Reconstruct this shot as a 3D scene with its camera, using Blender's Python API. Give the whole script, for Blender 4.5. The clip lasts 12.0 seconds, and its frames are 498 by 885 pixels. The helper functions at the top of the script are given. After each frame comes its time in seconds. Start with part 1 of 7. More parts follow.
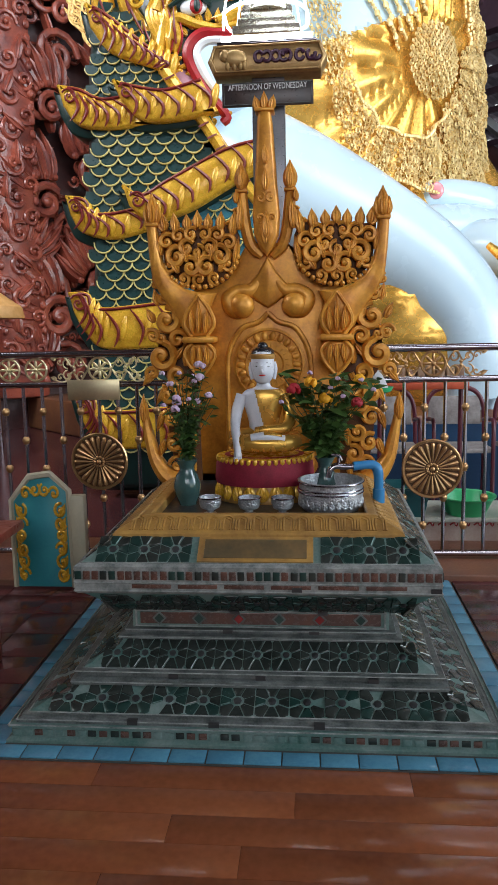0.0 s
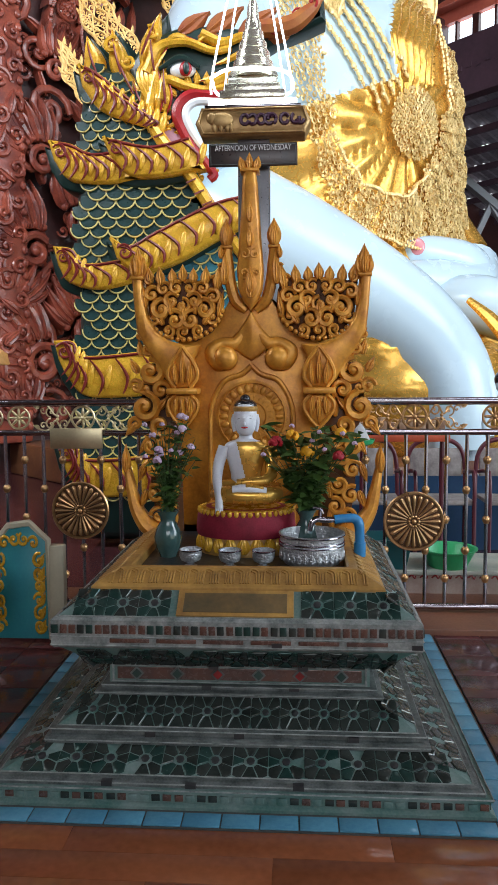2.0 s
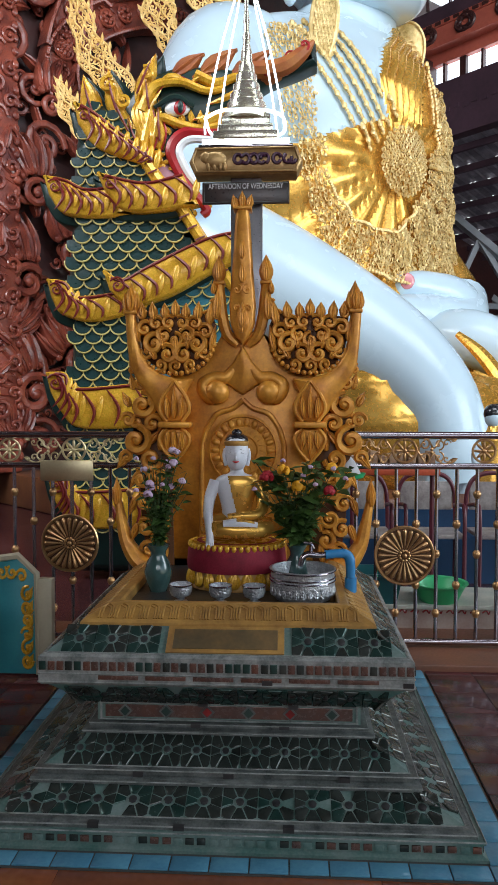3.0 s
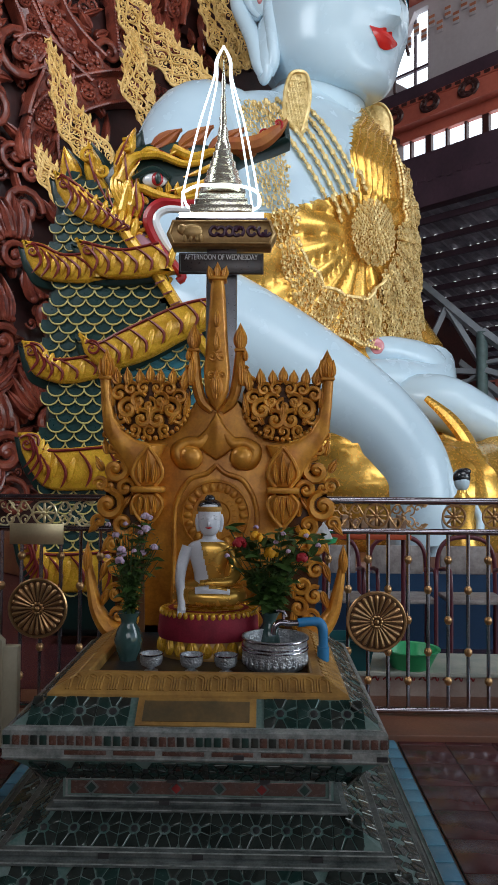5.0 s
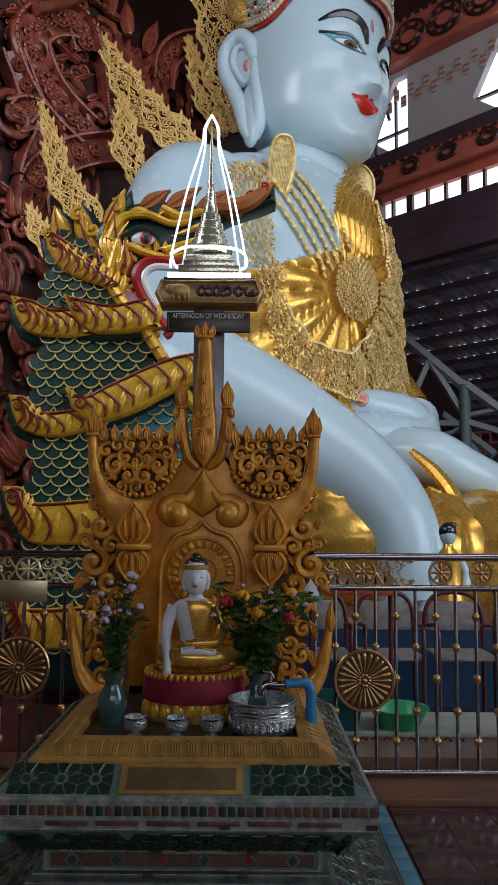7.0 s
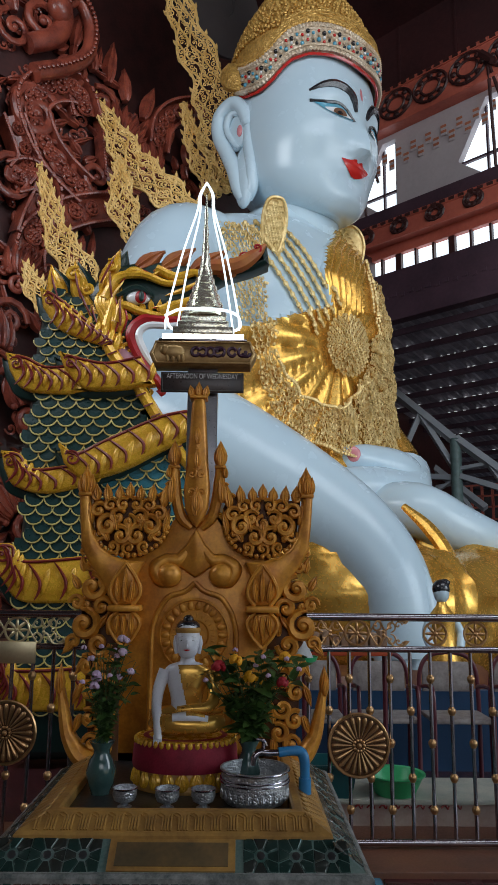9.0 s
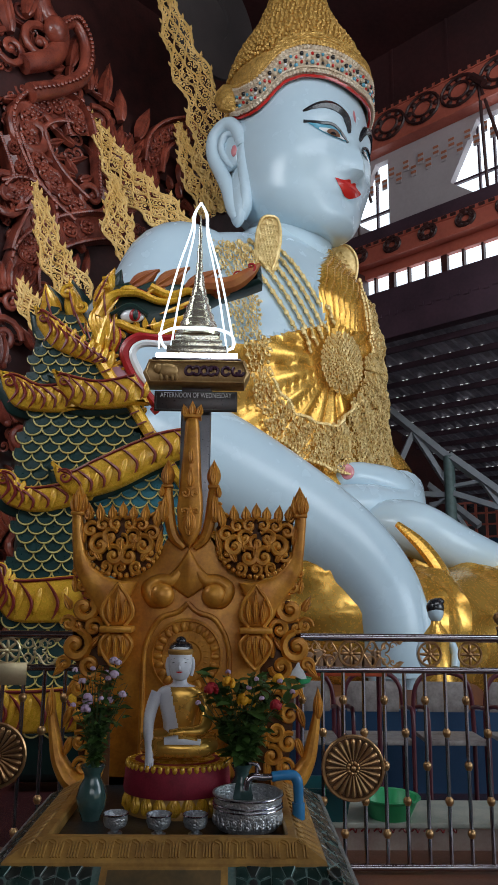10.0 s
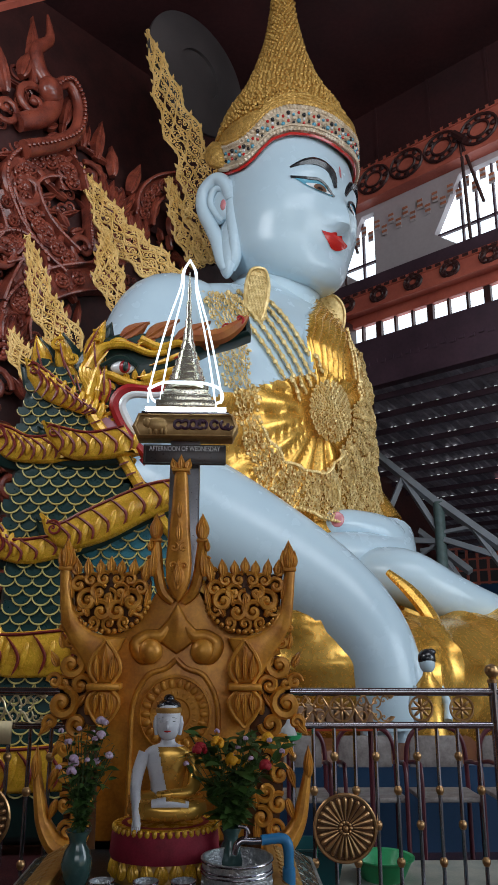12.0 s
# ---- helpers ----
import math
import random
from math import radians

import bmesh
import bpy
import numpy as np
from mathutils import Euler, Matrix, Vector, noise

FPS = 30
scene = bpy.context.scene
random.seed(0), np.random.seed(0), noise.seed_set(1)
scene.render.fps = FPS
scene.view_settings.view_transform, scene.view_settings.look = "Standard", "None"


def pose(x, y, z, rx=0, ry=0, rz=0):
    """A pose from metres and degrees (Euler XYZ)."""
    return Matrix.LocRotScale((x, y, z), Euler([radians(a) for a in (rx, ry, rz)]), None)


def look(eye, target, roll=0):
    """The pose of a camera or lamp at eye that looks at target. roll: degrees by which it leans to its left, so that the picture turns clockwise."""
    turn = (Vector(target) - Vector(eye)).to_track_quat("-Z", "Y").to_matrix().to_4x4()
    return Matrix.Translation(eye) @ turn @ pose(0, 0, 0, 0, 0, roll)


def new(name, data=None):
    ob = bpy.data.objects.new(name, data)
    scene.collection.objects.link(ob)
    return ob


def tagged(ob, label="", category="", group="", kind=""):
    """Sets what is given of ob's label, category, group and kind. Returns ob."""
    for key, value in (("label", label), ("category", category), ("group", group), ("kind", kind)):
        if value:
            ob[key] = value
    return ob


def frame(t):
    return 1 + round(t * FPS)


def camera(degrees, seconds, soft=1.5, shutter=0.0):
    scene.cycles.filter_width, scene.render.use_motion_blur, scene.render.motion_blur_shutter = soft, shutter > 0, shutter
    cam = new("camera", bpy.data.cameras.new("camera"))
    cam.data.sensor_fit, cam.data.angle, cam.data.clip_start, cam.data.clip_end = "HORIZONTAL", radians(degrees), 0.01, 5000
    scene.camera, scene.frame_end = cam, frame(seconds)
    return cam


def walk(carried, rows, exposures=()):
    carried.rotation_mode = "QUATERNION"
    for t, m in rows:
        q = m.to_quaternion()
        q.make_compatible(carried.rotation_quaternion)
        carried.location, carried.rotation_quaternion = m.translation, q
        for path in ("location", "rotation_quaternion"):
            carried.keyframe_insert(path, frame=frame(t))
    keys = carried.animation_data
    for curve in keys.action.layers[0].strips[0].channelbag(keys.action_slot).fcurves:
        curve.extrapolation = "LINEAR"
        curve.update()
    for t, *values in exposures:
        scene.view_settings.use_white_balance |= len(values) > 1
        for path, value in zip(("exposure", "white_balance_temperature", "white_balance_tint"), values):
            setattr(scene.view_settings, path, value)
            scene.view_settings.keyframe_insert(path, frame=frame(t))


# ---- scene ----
cam = camera(37.3, 12.0)
PATH = [
    (0, (0.052, -0.105, 1.669), (-0.127, 1.866, 1.374), -1.2),
    (0.5, (0.053, -0.111, 1.676), (-0.111, 1.864, 1.408), -0.9),
    (1, (0.055, -0.113, 1.68), (-0.1, 1.867, 1.443), -0.7),
    (1.5, (0.057, -0.11, 1.687), (-0.089, 1.874, 1.483), -0.6),
    (2, (0.063, -0.109, 1.695), (-0.072, 1.88, 1.526), -0.4),
    (2.5, (0.066, -0.112, 1.704), (-0.059, 1.88, 1.575), -0.2),
    (3, (0.059, -0.116, 1.718), (-0.05, 1.879, 1.63), 0.0),
    (5, (0.051, -0.138, 1.755), (0.018, 1.86, 1.827), 0.5),
    (5.5, (0.053, -0.142, 1.767), (0.03, 1.855, 1.872), 0.4),
    (6, (0.054, -0.142, 1.774), (0.04, 1.853, 1.91), 0.5),
    (6.5, (0.047, -0.145, 1.783), (0.042, 1.848, 1.953), 0.5),
    (7, (0.044, -0.153, 1.792), (0.049, 1.837, 2.0), 0.5),
    (9, (0.035, -0.171, 1.838), (0.061, 1.798, 2.185), 0.6),
    (9.5, (0.032, -0.163, 1.852), (0.067, 1.802, 2.223), 0.7),
    (10, (0.037, -0.162, 1.855), (0.079, 1.799, 2.247), 0.6),
    (10.5, (0.043, -0.167, 1.863), (0.092, 1.787, 2.286), 0.4),
    (11, (0.044, -0.175, 1.877), (0.1, 1.773, 2.328), 0.4),
    (11.5, (0.05, -0.181, 1.887), (0.11, 1.759, 2.37), 0.3),
    (12, (0.046, -0.203, 1.895), (0.113, 1.729, 2.407), 0.2),
]
walk(cam, [(t, look(eye, target, roll)) for t, eye, target, roll in PATH],
     exposures=[(0, 0.5), (2.5, 0.45), (3.2, 0.15), (5, -0.28), (7, -0.7), (9, -0.66), (12, -0.58)])

# ---- daylight ----
world = bpy.data.worlds.new("sky")
scene.world = world
world.use_nodes = True
wn = world.node_tree
sky = wn.nodes.new("ShaderNodeTexSky")
sky.sky_type, sky.sun_disc = "NISHITA", False
sky.sun_elevation, sky.sun_rotation = radians(50), radians(150)
wn.links.new(sky.outputs[0], wn.nodes["Background"].inputs[0])
wn.nodes["Background"].inputs[1].default_value = 0.15


def area(name, m, sx, sy, watts, colour):
    d = bpy.data.lights.new(name, "AREA")
    d.shape, d.size, d.size_y, d.energy, d.color = "RECTANGLE", sx, sy, watts, colour
    ob = new(name, d)
    ob.matrix_world = m
    return ob


sun = bpy.data.lights.new("sun", "SUN")
sun.energy, sun.angle, sun.color = 2.0, radians(0.5), (1.0, 0.95, 0.88)
new("sun", sun).matrix_world = look((20, 20, 40), (0, 0, 0))
# aisle daylight, and added fill lamps for an assumed open front and gable
area("daylight_front", look((1.5, -9, 6), (-0.5, 5, 1.5)), 9, 4, 380, (0.90, 0.93, 1.0))
area("daylight_aisle", look((15, 2, 6), (3, 13, 6)), 9, 7, 1350, (0.82, 0.92, 1.0))
area("daylight_gable", look((6.0, -1.0, 15.0), (0, 15, 8)), 14, 6, 1600, (0.88, 0.92, 1.0))

# added fill for the statue's darker left side; no opening is modelled there
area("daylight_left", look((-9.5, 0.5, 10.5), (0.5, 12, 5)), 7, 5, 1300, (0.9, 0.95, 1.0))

# ---- materials ----
def mat(name, a, b=None, rough=0.5, metal=0.0, scale=6.0, bump=0.15, fine=60.0, coat=0.0, island=0.0, cells=0.0, spec=0.5):
    """Two colours mixed by coarse and fine noise at real size, with fine relief."""
    b = b or tuple(min(1, c * 0.7) for c in a)
    m = bpy.data.materials.new(name)
    m.use_nodes = True
    n, l = m.node_tree.nodes, m.node_tree.links
    p = n["Principled BSDF"]
    geo = n.new("ShaderNodeNewGeometry")
    big, small = n.new("ShaderNodeTexNoise"), n.new("ShaderNodeTexNoise")
    big.inputs["Scale"].default_value, small.inputs["Scale"].default_value = scale, fine
    big.inputs["Detail"].default_value = small.inputs["Detail"].default_value = 4
    for t in (big, small):
        l.new(geo.outputs["Position"], t.inputs["Vector"])
    add = n.new("ShaderNodeMath")
    add.operation = "MULTIPLY_ADD"
    l.new(small.outputs[0], add.inputs[0])
    add.inputs[1].default_value = 0.4
    l.new(big.outputs[0], add.inputs[2])
    ramp = n.new("ShaderNodeMapRange")
    l.new(add.outputs[0], ramp.inputs[0])
    ramp.inputs[1].default_value, ramp.inputs[2].default_value = 0.5, 0.95
    fac = ramp.outputs[0]
    if island:
        oi, mx = n.new("ShaderNodeObjectInfo"), n.new("ShaderNodeMath")
        both = n.new("ShaderNodeMath")
        both.operation = "ADD"
        l.new(oi.outputs["Random"], both.inputs[0])
        l.new(geo.outputs["Random Per Island"], both.inputs[1])
        mx.operation = "MULTIPLY_ADD"
        l.new(both.outputs[0], mx.inputs[0])
        mx.inputs[1].default_value = island
        l.new(fac, mx.inputs[2])
        mx.use_clamp = True
        fac = mx.outputs[0]
    mix = n.new("ShaderNodeMix")
    mix.data_type = "RGBA"
    l.new(fac, mix.inputs[0])
    mix.inputs[6].default_value, mix.inputs[7].default_value = (*a, 1), (*b, 1)
    l.new(mix.outputs[2], p.inputs["Base Color"])
    rr = n.new("ShaderNodeMapRange")
    l.new(small.outputs[0], rr.inputs[0])
    rr.inputs[3].default_value, rr.inputs[4].default_value = max(0.02, rough - 0.1), min(1, rough + 0.12)
    l.new(rr.outputs[0], p.inputs["Roughness"])
    p.inputs["Metallic"].default_value = metal
    p.inputs["Specular IOR Level"].default_value = spec
    p.inputs["Coat Weight"].default_value = coat
    p.inputs["Coat Roughness"].default_value = 0.08
    if bump:
        bm_ = n.new("ShaderNodeBump")
        bm_.inputs["Strength"].default_value = bump
        bm_.inputs["Distance"].default_value = 0.6 / fine if not cells else 0.5 / cells
        src = add.outputs[0]
        if cells:
            v = n.new("ShaderNodeTexVoronoi")
            v.feature = "DISTANCE_TO_EDGE"
            v.inputs["Scale"].default_value = cells
            l.new(geo.outputs["Position"], v.inputs["Vector"])
            src = v.outputs["Distance"]
        l.new(src, bm_.inputs["Height"])
        l.new(bm_.outputs[0], p.inputs["Normal"])
    return m


def glow(name, colour, strength):
    m = bpy.data.materials.new(name)
    m.use_nodes = True
    p = m.node_tree.nodes["Principled BSDF"]
    p.inputs["Base Color"].default_value = (*colour, 1)
    p.inputs["Emission Color"].default_value = (*colour, 1)
    p.inputs["Emission Strength"].default_value = strength
    return m


WOODFLOOR = mat("orange_floor", (0.33, 0.10, 0.038), (0.22, 0.062, 0.024), 0.22, scale=1.2, fine=25, bump=0.03, coat=0.3)
REDTILE = mat("dark_red_tile", (0.11, 0.03, 0.03), (0.06, 0.02, 0.022), 0.2, scale=3, island=0.3, bump=0.03)
KERB = mat("orange_kerb", (0.22, 0.085, 0.045), (0.13, 0.055, 0.035), 0.35, scale=3)
BLUETILE = mat("blue_tile", (0.12, 0.33, 0.45), (0.07, 0.22, 0.33), 0.15, scale=4, island=0.25, bump=0.03)
GROUT = mat("grout", (0.07, 0.07, 0.065), None, 0.8)
GOLDWOOD = mat("gold_painted_wood", (0.80, 0.375, 0.05), (0.44, 0.155, 0.02), 0.36, metal=0.25, scale=9, fine=60, bump=0.25)
GOLDDARK = mat("aged_gold_paint", (0.55, 0.31, 0.08), (0.32, 0.17, 0.05), 0.42, metal=0.2, scale=9, fine=70, bump=0.2)
# recess shade between the throne's scrolls, put into the ground's colour
GROUNDSHADE = mat("brown_ground_paint", (0.16, 0.058, 0.013), (0.07, 0.024, 0.007), 0.5, metal=0.1, scale=10, fine=60, bump=0.2)
STEEL = mat("stainless_steel", (0.46, 0.43, 0.46), (0.34, 0.31, 0.34), 0.16, metal=1, scale=5, bump=0.02)
BRASS = mat("bronze_casting", (0.62, 0.37, 0.17), (0.36, 0.20, 0.09), 0.3, metal=0.85, scale=14, bump=0.12)
BRASSPLATE = mat("brass_plate", (0.80, 0.70, 0.44), (0.66, 0.56, 0.34), 0.38, metal=1, scale=4, bump=0.02)
STONE = mat("grey_mosaic_bed", (0.19, 0.25, 0.23), (0.035, 0.12, 0.10), 0.5, scale=6, fine=80, bump=0.4)
PALE = mat("pale_cement", (0.165, 0.18, 0.17), (0.02, 0.03, 0.027), 0.5, scale=14, fine=110, bump=0.4)
CORNICE = mat("worn_cornice_cement", (0.34, 0.35, 0.33), (0.07, 0.09, 0.085), 0.5, scale=18, fine=110, bump=0.4)
TEAL = mat("teal_cement", (0.10, 0.24, 0.215), (0.22, 0.29, 0.27), 0.5, scale=5, fine=60, bump=0.3)
GLASSD = mat("dark_mirror_chips", (0.018, 0.026, 0.023), (0.05, 0.06, 0.053), 0.22, metal=0.4, scale=8, fine=60, island=0.35, bump=0.1)
GLASSG = mat("green_mirror_chips", (0.012, 0.045, 0.037), (0.035, 0.075, 0.064), 0.22, metal=0.4, scale=8, fine=60, island=0.35, bump=0.1)
GLASSR = mat("red_brown_chips", (0.20, 0.085, 0.055), (0.10, 0.06, 0.05), 0.25, metal=0.2, scale=9, fine=70, island=0.35, bump=0.2)
SHARDS = mat("silver_mirror_shards", (0.17, 0.18, 0.165), (0.06, 0.07, 0.06), 0.2, metal=0.6, scale=9, fine=60, island=0.3, bump=0.2)
RED = mat("red_glass", (0.28, 0.02, 0.02), (0.16, 0.01, 0.01), 0.2, scale=20)
BLACK = mat("black_stone", (0.02, 0.02, 0.022), (0.04, 0.04, 0.04), 0.35, scale=8)
WHITE = mat("white_enamel", (0.55, 0.70, 0.78), (0.49, 0.64, 0.74), 0.24, scale=0.5, fine=3, bump=0.004, coat=0.15, spec=0.4)
LIPS = mat("red_enamel", (0.62, 0.03, 0.02), (0.5, 0.02, 0.02), 0.2, coat=0.5)
PINK = mat("pink_enamel", (0.66, 0.25, 0.27), (0.6, 0.2, 0.22), 0.2, coat=0.5)
EYEBLUE = mat("blue_enamel", (0.12, 0.42, 0.58), None, 0.2, coat=0.5)
EYEBROWN = mat("brown_enamel", (0.20, 0.10, 0.06), None, 0.2, coat=0.5)
EYEWHITE = mat("white_glaze", (0.82, 0.84, 0.85), (0.75, 0.78, 0.8), 0.15, coat=0.5)
BLACKEN = mat("black_enamel", (0.012, 0.014, 0.018), None, 0.25, coat=0.5)
GOLD = mat("gold_leaf", (0.84, 0.49, 0.10), (0.60, 0.31, 0.045), 0.25, metal=0.6, scale=1.5, fine=20, bump=0.06)
FILIGREE = mat("gold_filigree", (0.92, 0.72, 0.34), (0.62, 0.42, 0.14), 0.36, metal=0.3, scale=9, fine=22, bump=0.3)
FLAME = mat("cut_gold_sheet", (0.90, 0.62, 0.24), (0.72, 0.44, 0.12), 0.45, metal=0.15, scale=3, fine=12, bump=0.9, cells=9)
CROWN = mat("beaded_gold", (0.80, 0.50, 0.14), (0.40, 0.21, 0.04), 0.36, metal=0.4, scale=10, fine=26, bump=1.0, cells=16)
PEARL = mat("pearl_beads", (0.72, 0.62, 0.48), (0.5, 0.36, 0.22), 0.3, metal=0.2, scale=4, fine=16, bump=0.8, cells=14)
DGREEN = mat("dark_green_paint", (0.004, 0.022, 0.018), (0.007, 0.036, 0.032), 0.35, scale=3, fine=30, bump=0.05, coat=0.15)
DBLUE = mat("blue_green_scale", (0.018, 0.09, 0.11), (0.03, 0.16, 0.21), 0.3, scale=9, fine=60, island=0.3, bump=0.3, coat=0.4)
DYELLOW = mat("gold_yellow_paint", (0.86, 0.50, 0.045), (0.55, 0.27, 0.015), 0.26, scale=7, fine=28, bump=0.25, metal=0.2, coat=0.3)
DPALE = mat("pale_yellow_line", (0.66, 0.58, 0.22), (0.5, 0.40, 0.12), 0.35, scale=5)
MAROON = mat("maroon_paint", (0.20, 0.02, 0.018), (0.13, 0.015, 0.012), 0.3, scale=5)
MOUTHPINK = mat("mauve_paint", (0.42, 0.22, 0.26), (0.34, 0.16, 0.2), 0.4, scale=3)
CARVED = mat("red_lacquered_carving", (0.34, 0.078, 0.045), (0.10, 0.020, 0.016), 0.3, scale=3.5, fine=24, bump=0.5, coat=0.25)
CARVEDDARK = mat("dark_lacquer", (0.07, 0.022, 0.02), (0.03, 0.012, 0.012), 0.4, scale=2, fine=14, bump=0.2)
CEILING = mat("maroon_ceiling", (0.06, 0.016, 0.017), (0.03, 0.010, 0.011), 0.55, scale=0.6, fine=8)
BEAMRED = mat("red_painted_beam", (0.58, 0.15, 0.10), (0.42, 0.095, 0.065), 0.45, scale=1, fine=10, bump=0.1)
WALLWHITE = mat("grey_white_plaster", (0.55, 0.50, 0.52), (0.46, 0.41, 0.43), 0.7, scale=0.6, fine=8)
PURPLE = mat("purple_board", (0.085, 0.045, 0.065), (0.05, 0.028, 0.042), 0.5, scale=1, fine=10)
ROOFSHEET = mat("roof_sheet", (0.30, 0.28, 0.31), (0.12, 0.11, 0.13), 0.35, metal=0.3, scale=1.5, fine=8)
TRUSS = mat("grey_steel_paint", (0.42, 0.45, 0.48), (0.32, 0.35, 0.38), 0.45, scale=2)
SILVER = mat("embossed_silver", (0.60, 0.62, 0.64), (0.30, 0.32, 0.34), 0.38, metal=0.8, scale=40, fine=120, bump=0.9, cells=70)
MARBLE = mat("white_marble", (0.72, 0.74, 0.78), (0.64, 0.66, 0.72), 0.28, scale=9, fine=60, bump=0.03)
REDCLOTH = mat("red_velvet", (0.30, 0.012, 0.035), (0.18, 0.007, 0.02), 0.7, scale=14, fine=120, bump=0.2)
VASE = mat("jade_glaze", (0.06, 0.12, 0.11), (0.03, 0.07, 0.065), 0.15, scale=9, coat=0.5)
LEAF = mat("leaf_green", (0.022, 0.065, 0.014), (0.055, 0.11, 0.022), 0.45, scale=20, fine=90, island=0.4)
STEM = mat("stem_green", (0.05, 0.10, 0.03), None, 0.6)
YELLOWFLOWER = mat("yellow_petal", (0.85, 0.45, 0.02), (0.8, 0.36, 0.01), 0.6, island=0.3)
PALEFLOWER = mat("pale_petal", (0.62, 0.55, 0.62), (0.5, 0.35, 0.5), 0.6, island=0.4)
REDFLOWER = mat("red_petal", (0.5, 0.015, 0.03), None, 0.6, island=0.3)
BLUEPVC = mat("blue_pvc", (0.03, 0.23, 0.48), (0.025, 0.18, 0.40), 0.35, scale=10)
GREENPL = mat("green_plastic", (0.04, 0.42, 0.16), (0.03, 0.35, 0.13), 0.35, scale=5)
TEALPL = mat("teal_plastic", (0.01, 0.10, 0.11), (0.012, 0.08, 0.09), 0.35, scale=5)
CREAM = mat("cream_paint", (0.55, 0.50, 0.36), (0.44, 0.40, 0.28), 0.5, scale=5)
TURQ = mat("turquoise_paint", (0.04, 0.32, 0.36), (0.03, 0.25, 0.30), 0.45, scale=5)
WHITETXT = mat("white_lettering", (0.8, 0.8, 0.8), None, 0.5)
SIGNBLACK = mat("black_sign", (0.03, 0.025, 0.025), (0.05, 0.03, 0.025), 0.3, scale=12)
SIGNBROWN = mat("bronze_gold_sign", (0.54, 0.35, 0.14), (0.34, 0.20, 0.075), 0.35, metal=0.4, scale=12, fine=70, bump=0.2)
BURGUNDY = mat("burgundy_metal", (0.10, 0.015, 0.025), (0.07, 0.012, 0.02), 0.35, scale=6)
MOTTLED = mat("mottled_print", (0.32, 0.29, 0.27), (0.16, 0.13, 0.13), 0.5, scale=12, fine=60)
BLUEWALL = mat("blue_wall", (0.012, 0.055, 0.13), (0.008, 0.035, 0.09), 0.5, scale=2)
TUBELIGHT = glow("lit_tube", (0.86, 0.95, 1.0), 12.0)
LEDROPE = glow("lit_rope", (0.8, 0.92, 1.0), 2.0)
WINDOWSKY = glow("bright_window", (0.80, 0.92, 1.0), 2.2)
GLASS = bpy.data.materials.new("clear_glass")
GLASS.use_nodes = True
gp = GLASS.node_tree.nodes["Principled BSDF"]
gp.inputs["Transmission Weight"].default_value, gp.inputs["Roughness"].default_value, gp.inputs["IOR"].default_value = 1.0, 0.02, 1.3

# ---- mesh helpers ----
def mesh(name, bm, mats, smooth=True):
    me = bpy.data.meshes.new(name)
    bmesh.ops.recalc_face_normals(bm, faces=bm.faces[:])
    bm.to_mesh(me)
    bm.free()
    for m in mats if isinstance(mats, (list, tuple)) else [mats]:
        me.materials.append(m)
    if smooth:
        me.shade_smooth()
        me.set_sharp_from_angle(angle=radians(40))
    return me


def thing(name, at, label, category, group="", kind=""):
    ob = new(name)
    ob.location = at
    ob.empty_display_size = 0.1
    return tagged(ob, label, category, group, kind)


def part(name, bm, mats, parent, label="", smooth=True):
    """One mesh object under a thing or part; its geometry is given in world metres."""
    ob = new(name, mesh(name, bm, mats, smooth))
    if parent:
        ob.parent = parent
        o, q = Vector(), parent
        while q:
            o += q.location
            q = q.parent
        ob.data.transform(Matrix.Translation(-o))
    if label:
        ob["label"] = label
    return ob


def solo(name, bm, mats, label, category, group="", kind="", smooth=True):
    return tagged(new(name, mesh(name, bm, mats, smooth)), label, category, group, kind)


def B():
    return bmesh.new()


def box(bm, x0, x1, y0, y1, z0, z1, mi=0, bev=0.0, m=None):
    r = bmesh.ops.create_cube(bm, size=1, matrix=Matrix.Translation(((x0 + x1) / 2, (y0 + y1) / 2, (z0 + z1) / 2)) @ Matrix.Diagonal((x1 - x0, y1 - y0, z1 - z0, 1)))
    vs = r["verts"]
    fs = list({f for v in vs for f in v.link_faces})
    if bev:
        es = list({e for v in vs for e in v.link_edges})
        q = bmesh.ops.bevel(bm, geom=es, offset=bev, segments=2, profile=0.5, affect="EDGES")
        fs = list({f for f in q["faces"]} | {f for f in fs if f.is_valid})
        vs = list({v for f in fs for v in f.verts})
    for f in fs:
        f.material_index = mi
    if m:
        bmesh.ops.transform(bm, matrix=m, verts=vs)
    return vs


def skin(bm, rings, mi=0, closed=True, caps=True):
    """Joins rings of points, each as long as the next, into a surface."""
    vr = [[bm.verts.new(p) for p in r] for r in rings]
    n = len(vr[0])
    for a, b in zip(vr, vr[1:]):
        for i in range(n if closed else n - 1):
            j = (i + 1) % n
            f = bm.faces.new((a[i], a[j], b[j], b[i]))
            f.material_index = mi
    if caps and closed:
        for r in (vr[0], vr[-1]):
            f = bm.faces.new(r)
            f.material_index = mi
    return vr


def lathe(bm, at, prof, segs=24, mi=0, sx=1.0, sy=1.0):
    """Turns a profile of (radius, height) about the upright through at."""
    rings = []
    for r, z in prof:
        rings.append([(at[0] + sx * r * math.cos(2 * math.pi * i / segs), at[1] + sy * r * math.sin(2 * math.pi * i / segs), at[2] + z) for i in range(segs)])
    return skin(bm, rings, mi)


